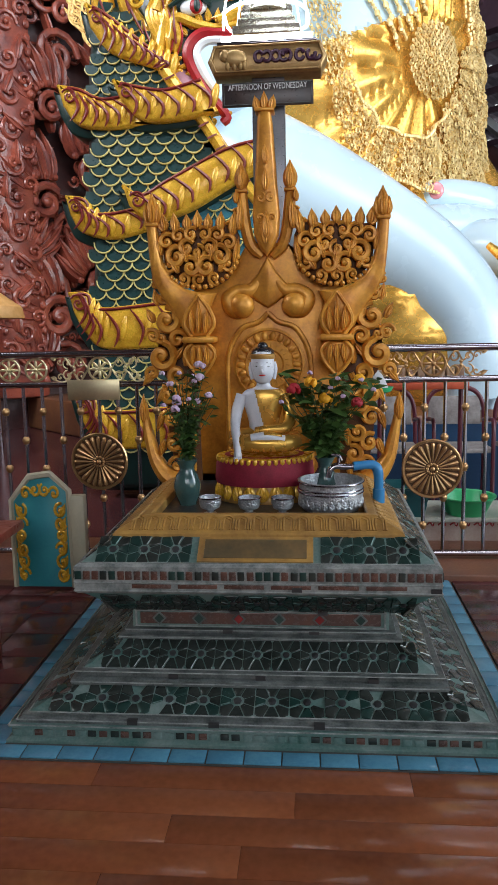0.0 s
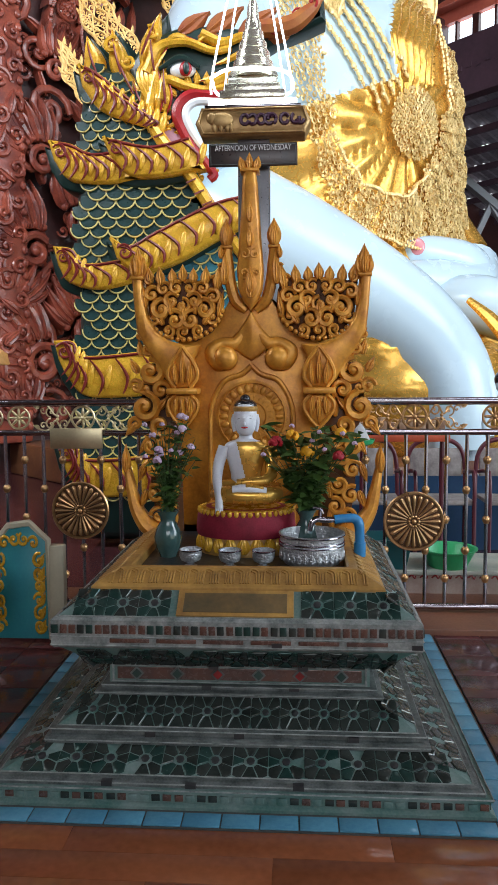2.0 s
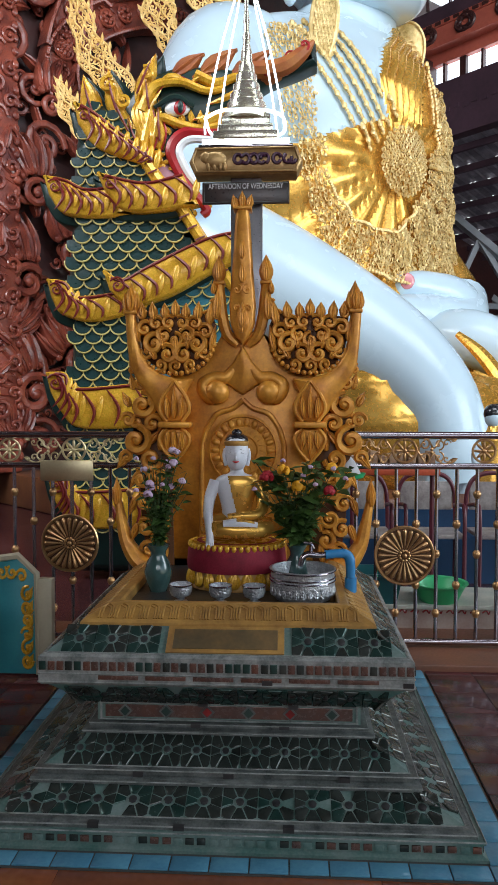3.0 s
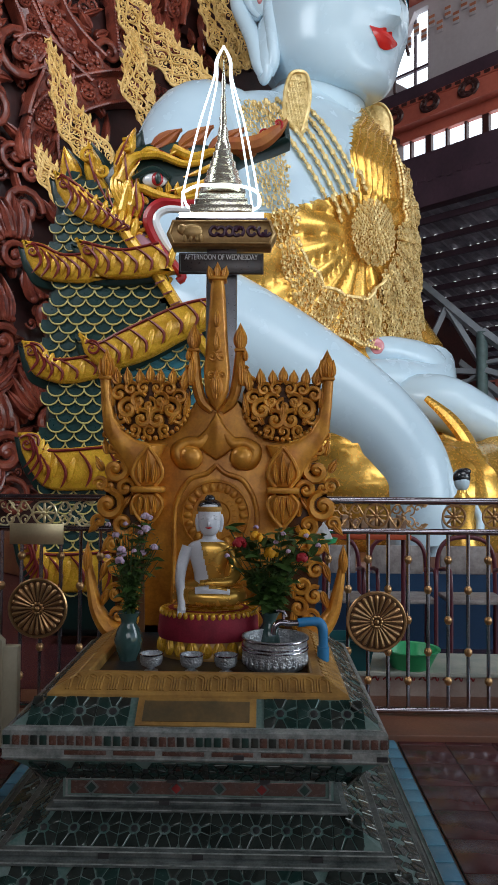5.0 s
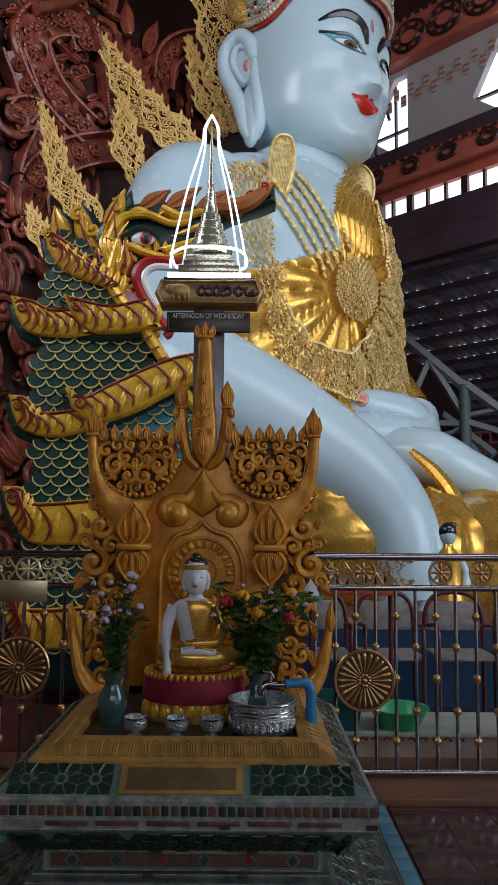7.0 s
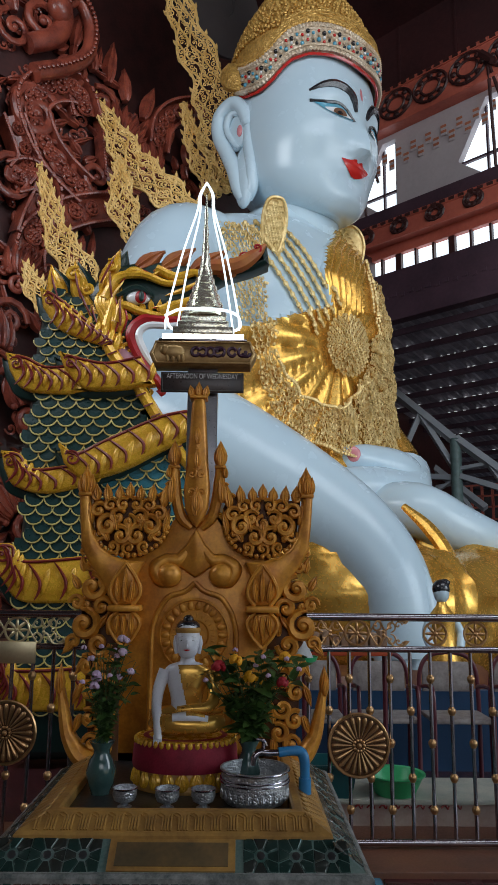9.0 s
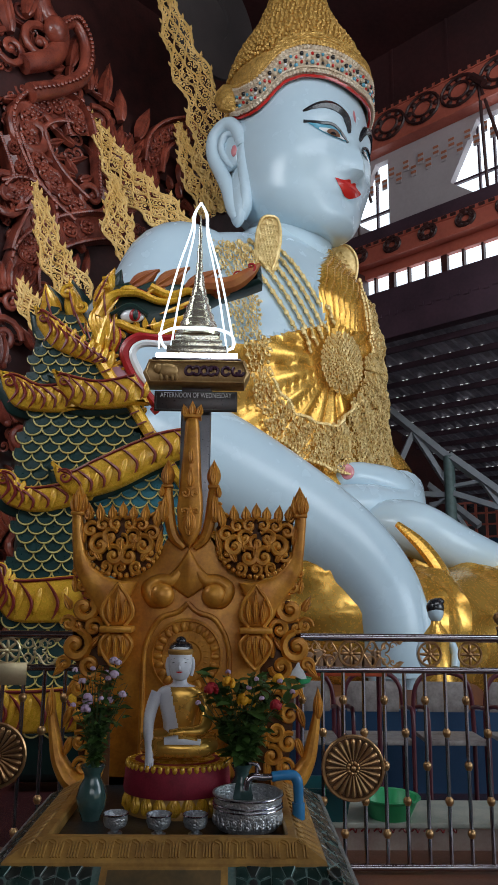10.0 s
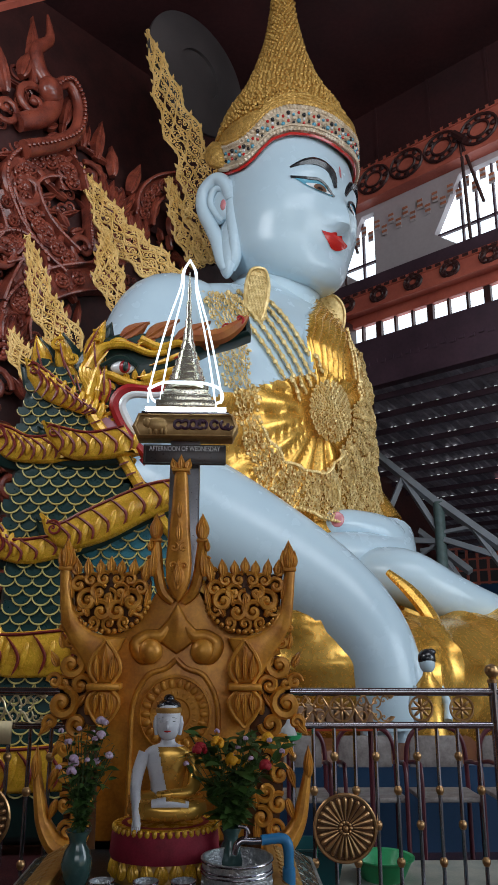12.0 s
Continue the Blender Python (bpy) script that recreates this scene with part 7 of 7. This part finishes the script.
# small statue: legs, trunk, arms, head in one mesh
tube(sb, [(BX - 0.17, BY - 0.06, Z0 + 0.04, 0.035), (BX - 0.10, BY - 0.13, Z0 + 0.05, 0.05), (BX + 0.02, BY - 0.15, Z0 + 0.045, 0.045), (BX + 0.13, BY - 0.11, Z0 + 0.045, 0.05), (BX + 0.18, BY - 0.05, Z0 + 0.045, 0.045)], 14, 1)
tube(sb, [(BX - 0.19, BY - 0.02, Z0 + 0.05, 0.05), (BX - 0.10, BY, Z0 + 0.06, 0.06), (BX + 0.10, BY, Z0 + 0.06, 0.06), (BX + 0.19, BY - 0.02, Z0 + 0.05, 0.05)], 14, 1)
tube(sb, [(BX - 0.06, BY - 0.16, Z0 + 0.075, 0.028), (BX + 0.03, BY - 0.16, Z0 + 0.085, 0.03), (BX + 0.12, BY - 0.14, Z0 + 0.07, 0.025)], 10, 0)
rings = [[(BX + b3 * math.cos(w), BY + 0.01 + a3 * math.sin(w), Z0 + z3) for w in np.linspace(0, 2 * math.pi, 97)[:-1]] for z3, b3, a3 in spline([(0.05, 0.10, 0.07), (0.13, 0.085, 0.06), (0.22, 0.105, 0.065), (0.29, 0.125, 0.06), (0.325, 0.10, 0.05), (0.345, 0.045, 0.04), (0.38, 0.038, 0.038)], 12)]
skin(sb, rings, 0)
for f in sb.faces:
    c = f.calc_center_median()
    if c.x > BX - 0.015 - 0.25 * (c.z - Z0 - 0.2) and Z0 + 0.09 < c.z < Z0 + 0.33 and abs(c.x - BX) < 0.13:
        f.material_index = 1
tube(sb, [(BX - 0.12, BY, Z0 + 0.30, 0.035), (BX - 0.15, BY - 0.02, Z0 + 0.21, 0.033), (BX - 0.155, BY - 0.08, Z0 + 0.13, 0.028), (BX - 0.14, BY - 0.15, Z0 + 0.06, 0.024), (BX - 0.135, BY - 0.17, Z0 - 0.02, 0.02)], 12, 0)
for k in range(4):
    tube(sb, [(BX - 0.152 + 0.011 * k, BY - 0.17, Z0 + 0.0, 0.007), (BX - 0.152 + 0.011 * k, BY - 0.18, Z0 - 0.05, 0.005)], 6, 0)
tube(sb, [(BX + 0.12, BY, Z0 + 0.30, 0.04), (BX + 0.15, BY - 0.02, Z0 + 0.20, 0.038), (BX + 0.13, BY - 0.09, Z0 + 0.13, 0.032), (BX + 0.03, BY - 0.13, Z0 + 0.12, 0.026), (BX - 0.04, BY - 0.135, Z0 + 0.115, 0.02)], 12, 1)
# head
rings = [[(BX + b3 * math.cos(w), BY - 0.005 + (a3 * math.sin(w)) - 0.012 * math.exp(-((math.sin(w) + 1) / 0.06) ** 2) * (1 if 0.42 < z3 < 0.47 else 0), Z0 + z3) for w in np.linspace(0, 2 * math.pi, 41)[:-1]] for z3, b3, a3 in spline([(0.362, 0.018, 0.03), (0.372, 0.04, 0.05), (0.40, 0.056, 0.06), (0.45, 0.064, 0.066), (0.50, 0.064, 0.066), (0.535, 0.052, 0.055), (0.555, 0.02, 0.02)], 4)]
skin(sb, rings, 0)
ball(sb, (BX, BY + 0.008, Z0 + 0.527), (0.067, 0.068, 0.04), 2, 20, 10)
ball(sb, (BX, BY + 0.005, Z0 + 0.565), (0.03, 0.03, 0.025), 2, 12, 8)
lathe(sb, (BX, BY - 0.003, Z0 + 0.497), [(0.066, 0), (0.070, 0.006), (0.070, 0.022), (0.062, 0.028)], 28, 3, sy=1.02)
for s in (-1, 1):
    tube(sb, [(BX + s * 0.064, BY, Z0 + 0.48, 0.01), (BX + s * 0.07, BY, Z0 + 0.44, 0.012), (BX + s * 0.062, BY, Z0 + 0.385, 0.009)], 8, 0)
    tube(sb, [(BX + s * 0.010, BY - 0.066, Z0 + 0.470, 0.002), (BX + s * 0.026, BY - 0.064, Z0 + 0.479, 0.0028), (BX + s * 0.045, BY - 0.052, Z0 + 0.472, 0.0015)], 5, 2)
    tube(sb, [(BX + s * 0.012, BY - 0.068, Z0 + 0.455, 0.002), (BX + s * 0.027, BY - 0.064, Z0 + 0.459, 0.003), (BX + s * 0.042, BY - 0.054, Z0 + 0.456, 0.0015)], 5, 2)
tube(sb, [(BX - 0.018, BY - 0.066, Z0 + 0.411, 0.002), (BX, BY - 0.070, Z0 + 0.409, 0.005), (BX + 0.018, BY - 0.066, Z0 + 0.411, 0.002)], 6, 4)
tube(sb, [(BX, BY - 0.068, Z0 + 0.465, 0.004), (BX, BY - 0.078, Z0 + 0.432, 0.009), (BX, BY - 0.066, Z0 + 0.424, 0.006)], 8, 0)
bmesh.ops.transform(sb, matrix=Matrix.Translation((BX, BY, Z0 + 0.02)) @ Matrix.Diagonal((0.92, 0.92, 0.94, 1)) @ Matrix.Translation((-BX, -BY, -Z0)), verts=sb.verts[:])
solo("small_buddha_statue", sb, [MARBLE, GOLD, BLACKEN, GOLDDARK, LIPS], "small white marble seated statue with a gold robe", "statue")


def cup(x, y):
    t = thing("offering_cup", (x, y, TZ), "small embossed silver offering cup on a foot", "cup", group="row of silver cups")
    bm = B()
    lathe(bm, (x, y, TZ), [(0.03, 0), (0.032, 0.006), (0.016, 0.014), (0.018, 0.02), (0.046, 0.034), (0.054, 0.055), (0.052, 0.08), (0.055, 0.086), (0.050, 0.086), (0.048, 0.06), (0.03, 0.04), (0.002, 0.038)], 28)
    part("bowl", bm, SILVER, t)
    bm = B()
    tube(bm, [(x + 0.0535 * math.cos(a), y + 0.0535 * math.sin(a), TZ + 0.083, 0.0035) for a in np.linspace(0, 2 * math.pi, 29)], 6, n=1, smooth=False)
    part("rim", bm, STEEL, t)


for x, y in ((-0.455, 3.34), (-0.265, 3.33), (-0.105, 3.33)):
    cup(x, y)
BWX, BWY = 0.125, 3.42
bowl = thing("silver_bowl", (BWX, BWY, TZ), "large embossed silver water bowl", "bowl")
bm = B()
lathe(bm, (BWX, BWY, TZ), [(0.10, 0), (0.135, 0.01), (0.152, 0.04), (0.156, 0.09), (0.152, 0.135), (0.158, 0.146), (0.160, 0.155), (0.150, 0.155), (0.147, 0.13), (0.148, 0.06), (0.12, 0.02), (0.002, 0.016)], 48)
part("body", bm, SILVER, bowl)
for i in range(30):
    a = 2 * math.pi * i / 30
    bm = B()
    placed(bm, lambda t: flame(t, 0, 0, 0, 0.03, 0.05, thick=0.006), Matrix.Translation((BWX + 0.152 * math.sin(a), BWY - 0.152 * math.cos(a), TZ + 0.03)) @ Matrix.Rotation(a, 4, "Z"))
    part("embossed_leaf", bm, SILVER, bowl)
bm = B()
for z, r in ((0.148, 0.159), (0.10, 0.157), (0.115, 0.156)):
    tube(bm, [(BWX + r * math.cos(a), BWY + r * math.sin(a), TZ + z, 0.004) for a in np.linspace(0, 2 * math.pi, 49)], 6, n=1, smooth=False)
part("rim", bm, STEEL, bowl)


def leaf_mesh(l, w, m, fold=0.2):
    bm = B()
    rows = []
    for i in range(6):
        t = i / 5
        k = w * math.sin(math.pi * (0.08 + 0.9 * t) ** 0.8) * 0.5
        z = -0.25 * l * t * t
        rows.append([(-k, l * t, z + fold * k), (0, l * t, z), (k, l * t, z + fold * k)])
    skin(bm, rows, 0, closed=False)
    return mesh("leaf", bm, m)


def bouquet(name, x, y, z, label, height, spread, n_stem, n_leaf, blooms, seed, ll=0.06, vase_r=0.06, vase_m=VASE):
    rg = random.Random(seed)
    t = thing(name, (x, y, TZ), label, "vase of flowers")
    bm = B()
    k = vase_r / 0.06
    lathe(bm, (x, y, TZ), [(0.04 * k, 0), (0.042 * k, 0.012), (0.058 * k, 0.05), (0.064 * k, 0.10), (0.052 * k, 0.15), (0.034 * k, 0.18), (0.036 * k, 0.20), (0.056 * k, 0.235), (0.05 * k, 0.235), (0.03 * k, 0.2)], 32)
    part("vase", bm, vase_m, t, "dark jade green glazed vase")
    stems = []
    bm = B()
    for i in range(n_stem):
        a, r = rg.uniform(0, 6.28), rg.uniform(0.2, 1) * spread
        h = height * rg.uniform(0.55, 1.0)
        p = [(x, y, z, 0.004), (x + 0.3 * r * math.cos(a), y + 0.2 * r * math.sin(a), z + 0.45 * h, 0.0035), (x + r * math.cos(a), y + 0.6 * r * math.sin(a), z + h, 0.002)]
        tube(bm, p, 4, n=3)
        stems.append([np.array(q[:3]) for q in spline(p, 5)])
    tagged(part("stem", bm, STEM, t), kind="stuff")
    shapes = [leaf_mesh(ll * q, ll * 0.42 * q, LEAF) for q in (0.8, 1.0, 1.3)]
    for i in range(n_leaf):
        s = rg.choice(stems)
        u = rg.randint(2, len(s) - 1)
        o = s[u] + np.array([rg.uniform(-0.012, 0.012) for _ in range(3)])
        ob = new("leaf", rg.choice(shapes))
        ob.parent = t
        ob.matrix_basis = Matrix.Translation((o[0] - x, o[1] - y, o[2] - TZ)) @ Euler((rg.uniform(-0.3, 0.9), rg.uniform(-0.6, 0.6), rg.uniform(0, 6.28))).to_matrix().to_4x4()
    for m, r, k2 in blooms:
        bm = B()
        s = stems[k2 % len(stems)]
        o = s[-1] + np.array((0.0, -0.07, 0.02))
        for i in range(14):
            a, e = rg.uniform(0, 6.28), rg.uniform(-0.2, 1.3)
            d = Vector((math.cos(a) * math.cos(e), math.sin(a) * math.cos(e), math.sin(e)))
            ball(bm, Vector(o) + d * r * 0.6, (r * 0.45, r * 0.45, r * 0.3), 0, 6, 5, m=d.to_track_quat("Z", "Y").to_matrix().to_4x4())
        part("bloom", bm, m, t)


PL = [(PALEFLOWER, 0.016 + 0.006 * (i % 3), i) for i in range(16)]
bouquet("flower_vase", -0.60, 3.55, TZ + 0.2, "jade vase with leafy stems and small pale mauve flowers", 0.50, 0.15, 34, 420, PL, 5, 0.05, 0.066)
bouquet("flower_vase", 0.10, 3.60, TZ + 0.2, "vase with dark glossy leaves, yellow marigolds and a red bloom", 0.46, 0.28, 38, 380, [(YELLOWFLOWER, 0.046, 0), (YELLOWFLOWER, 0.042, 5), (YELLOWFLOWER, 0.038, 9), (YELLOWFLOWER, 0.036, 16), (REDFLOWER, 0.042, 3), (REDFLOWER, 0.034, 12)] + [(PALEFLOWER, 0.016, i) for i in range(13, 22)], 8, 0.085, 0.06)
# tap and blue pipe
tap = thing("water_tap", (0.17, 3.5, 1.0), "chrome water tap on a blue plastic pipe", "tap")
bm = B()
tube(bm, [(0.24, 3.46, 1.015, 0.014), (0.19, 3.45, 1.015, 0.016), (0.15, 3.44, 1.02, 0.016), (0.125, 3.43, 1.005, 0.014), (0.115, 3.425, 0.965, 0.012)], 12)
rod(bm, (0.165, 3.45, 1.02), (0.165, 3.45, 1.06), 0.009, 8)
part("spout", bm, STEEL, tap)
bm = B()
tube(bm, [(0.13, 3.45, 1.075, 0.007), (0.165, 3.45, 1.068, 0.009), (0.18, 3.45, 1.045, 0.007)], 8)
part("handle", bm, STEEL, tap)
bm = B()
tube(bm, [(0.235, 3.46, 1.015, 0.022), (0.30, 3.47, 1.02, 0.022), (0.335, 3.48, 1.015, 0.024), (0.355, 3.48, 0.99, 0.025), (0.36, 3.48, 0.93, 0.023), (0.36, 3.48, 0.84, 0.023)], 14)
rod(bm, (0.36, 3.48, 0.83), (0.36, 3.48, 0.90), 0.029, 14)
part("pipe", bm, BLUEPVC, tap, "blue plastic pipe with an elbow")

# ---- things round the railing ----
dish = thing("cone_dish", (0.47, 4.98, 1.24), "white cone on a green plastic dish at the railing", "dish")
bm = B()
lathe(bm, (0.47, 4.98, 1.235), [(0.05, 0), (0.10, 0.02), (0.115, 0.05), (0.11, 0.05), (0.09, 0.025)], 24)
rod(bm, (0.47, 4.98, 1.24), (0.47, 5.07, 1.30), 0.01)
part("dish", bm, GREENPL, dish)
bm = B()
lathe(bm, (0.47, 4.98, 1.255), [(0.085, 0), (0.075, 0.04), (0.04, 0.11), (0.006, 0.15)], 24)
part("cone", bm, mat("grey_paper", (0.5, 0.5, 0.5), None, 0.7), dish)
table = thing("low_table", (1.3, 5.75, 0), "low white painted table with red scribbles on its front", "table")
bm = B()
box(bm, 0.55, 2.6, 5.5, 6.1, 0.20, 0.235, bev=0.006)
part("top", bm, mat("chipped_white_paint", (0.5, 0.5, 0.42), (0.3, 0.34, 0.3), 0.5), table)
bm = B()
box(bm, 0.58, 2.58, 5.54, 5.57, 0.03, 0.20)
part("front_panel", bm, mat("stained_cream", (0.40, 0.32, 0.27), (0.30, 0.2, 0.17), 0.6), table)
bm = B()
for i in range(9):
    x = 0.9 + 0.09 * i
    tube(bm, [(x, 5.535, 0.17, 0.006), (x + 0.03, 5.533, 0.19, 0.007), (x + 0.05, 5.533, 0.165, 0.006), (x + 0.06, 5.535, 0.185, 0.004)], 5)
tagged(part("scribble", bm, RED, table, "red painted marks"), kind="stuff")
basin = thing("green_basin", (1.22, 5.62, 0.235), "green plastic basin standing on the low table", "basin")
bm = B()
lathe(bm, (1.22, 5.65, 0.235), [(0.14, 0), (0.15, 0.01), (0.20, 0.11), (0.215, 0.135), (0.228, 0.14), (0.228, 0.15), (0.205, 0.145), (0.185, 0.1), (0.14, 0.02), (0.01, 0.015)], 36)
part("body", bm, GREENPL, basin)
tub = thing("teal_tub", (0.7, 5.62, 0.1), "dark teal plastic tub beside the basin", "tub")
bm = B()
skin(bm, [[(0.70 + sx * w, 5.66 + sy * w * 0.8, z) for sx, sy in ((-1, -1), (1, -1), (1, 1), (-1, 1))] for w, z in ((0.18, 0.236), (0.22, 0.45), (0.235, 0.455), (0.235, 0.47), (0.215, 0.47), (0.17, 0.25))])
part("body", bm, TEALPL, tub)
# folding metal chairs with printed backs
def chair(x, y, s=1.0):
    c = thing("metal_chair", (x, y, 0), "burgundy metal chair with a mottled printed back", "chair", group="chairs behind the railing")
    bm = B()
    tube(bm, [(x - 0.27, y, 0.05, 0.02), (x - 0.27, y, 0.75, 0.02), (x - 0.24, y, 1.02, 0.02), (x - 0.12, y, 1.13, 0.022), (x + 0.12, y, 1.13, 0.022), (x + 0.24, y, 1.02, 0.02), (x + 0.27, y, 0.75, 0.02), (x + 0.27, y, 0.05, 0.02)], 10)
    part("back_frame", bm, BURGUNDY, c)
    bm = B()
    box(bm, x - 0.235, x + 0.235, y - 0.008, y + 0.012, 0.80, 1.06, bev=0.006)
    part("backrest", bm, MOTTLED, c)
    bm = B()
    box(bm, x - 0.26, x + 0.26, y - 0.45, y, 0.60, 0.64, bev=0.012)
    part("seat", bm, MOTTLED, c)
    for dx in (-0.25, 0.25):
        bm = B()
        tube(bm, [(x + dx, y - 0.05, 0.85, 0.018), (x + dx, y - 0.3, 0.88, 0.018), (x + dx, y - 0.45, 0.8, 0.018), (x + dx, y - 0.45, 0.05, 0.018)], 8)
        part("arm", bm, BURGUNDY, c)


for x in (0.70, 1.32, 1.95, 2.6):
    chair(x, 6.75)
bm = B()
box(bm, 0.3, 5.5, 7.15, 7.25, 0.02, 0.75)
solo("blue_panel", bm, BLUEWALL, "blue painted low panel behind the chairs", "panel", kind="structure")
coll = thing("donation_case", (0.95, 6.2, 1.2), "glass case with folded notes on an orange-red base", "donation case")
bm = B()
box(bm, 0.55, 1.32, 6.1, 6.3, 1.17, 1.23, bev=0.008)
part("base", bm, mat("orange_red_paint", (0.5, 0.08, 0.03), None, 0.4), coll)
pieces("folded_note", mat("brown_paper", (0.34, 0.22, 0.13), (0.2, 0.1, 0.06), 0.6, scale=12), coll, [lambda t, i=i: box(t, 0.58 + 0.08 * i, 0.64 + 0.08 * i, 6.12, 6.28, 1.235, 1.33 + 0.02 * (i % 3), bev=0.004) for i in range(9)])
for x in (0.6, 1.27):
    bm = B()
    rod(bm, (x, 6.2, 0.02), (x, 6.2, 1.18), 0.02)
    part("leg", bm, BURGUNDY, coll)
# doll seated on the platform's edge
bm = B()
DXc, DYc = 2.31, 8.2
lathe(bm, (DXc, DYc, 0.6), [(0.22, 0), (0.24, 0.1), (0.16, 0.42), (0.13, 0.62), (0.15, 0.78), (0.06, 0.9), (0.05, 0.94)], 20, 1)
for s in (-1, 1):
    tube(bm, [(DXc + s * 0.12, DYc, 1.38, 0.05), (DXc + s * 0.19, DYc - 0.03, 1.2, 0.05), (DXc + s * 0.16, DYc - 0.12, 1.05, 0.045)], 10, 0)
ball(bm, (DXc, DYc, 1.64), (0.088, 0.09, 0.12), 0, 16, 12)
ball(bm, (DXc, DYc + 0.01, 1.68), (0.098, 0.1, 0.105), 2, 16, 12)
ball(bm, (DXc + 0.05, DYc + 0.02, 1.75), (0.06, 0.05, 0.04), 2, 12, 8)
box(bm, DXc - 0.3, DXc + 0.3, DYc - 0.3, DYc + 0.3, 0.02, 0.6, 3)
solo("seated_figurine", bm, [WHITE, GOLD, BLACKEN, MAROON], "small white figurine with black hair and a gold robe", "figurine")
# turquoise board in a carved gold frame, left of the shrine
brd = thing("turquoise_board", (-1.61, 4.4, 0), "turquoise board in a cream arch frame with gold carving", "board")
bm = B()
slab(bm, [(-1.91, 0.05), (-1.91, 0.62), (-1.76, 0.76), (-1.59, 0.78), (-1.44, 0.68), (-1.44, 0.05)], 4.40, 4.43, edge=0.004)
part("panel", bm, TURQ, brd)
bm = B()
tube(bm, [(-1.93, 4.41, 0.05, 0.025), (-1.93, 4.41, 0.63, 0.025), (-1.77, 4.41, 0.78, 0.025), (-1.59, 4.41, 0.80, 0.025), (-1.44, 4.41, 0.69, 0.025), (-1.43, 4.41, 0.05, 0.025)], 6, smooth=False)
box(bm, -1.43, -1.31, 4.39, 4.46, 0.05, 0.66, bev=0.01)
part("frame", bm, CREAM, brd)
bm = B()
for s, x in ((1, -1.84), (-1, -1.51)):
    for k in range(6):
        scroll(bm, x, 4.38, 0.14 + 0.085 * k, 0.05, 1.3, 1.5 * k, s * (-1) ** k, w=0.28)
        flame(bm, x, 4.385, 0.10 + 0.085 * k, 0.05, 0.1, thick=0.015, turn=s * 0.5)
for k in range(4):
    scroll(bm, -1.79 + 0.08 * k, 4.38, 0.68 + 0.02 * (k in (1, 2)), 0.045, 1.3, k, (-1) ** k, w=0.28)
part("carving", bm, DYELLOW, brd, "gold carved leaf scrolls")
brd.location.x, brd.scale = -1.66, (0.78, 1.0, 1.0)
# dark red carved stand that juts in beside the shrine
std = thing("red_stand", (-1.62, 3.4, 0), "dark red carved metal stand beside the shrine", "stand")
bm = B()
box(bm, -2.2, -1.56, 3.35, 3.75, 0.62, 0.67, bev=0.01)
part("top", bm, CARVED, std)
for x in (-2.1, -1.62):
    bm = B()
    box(bm, x - 0.03, x + 0.03, 3.37, 3.43, 0.0, 0.62, bev=0.008)
    part("leg", bm, CARVED, std)
bm = B()
for z in (0.18, 0.36, 0.52):
    tube(bm, [(-1.72 + 0.04 * math.cos(a), 3.38, z + 0.065 * math.sin(a), 0.009) for a in np.linspace(0, 2 * math.pi, 17)], 6, n=1, smooth=False)
part("ornament", bm, CARVED, std)
# straw hat shaped shade on a pole by the carved pillar
sh = thing("straw_umbrella", (-4.42, 10.0, 0), "small pale orange parasol on a thin pole", "parasol")
bm = B()
lathe(bm, (-4.42, 10.0, 1.93), [(0.42, 0), (0.43, 0.02), (0.40, 0.16), (0.2, 0.3), (0.03, 0.42), (0.02, 0.52)], 24)
part("canopy", bm, mat("pale_straw", (0.75, 0.42, 0.16), (0.6, 0.3, 0.08), 0.6, scale=14), sh)
bm = B()
rod(bm, (-4.42, 10.0, 0.02), (-4.42, 10.0, 2.3), 0.025)
part("pole", bm, STEEL, sh)
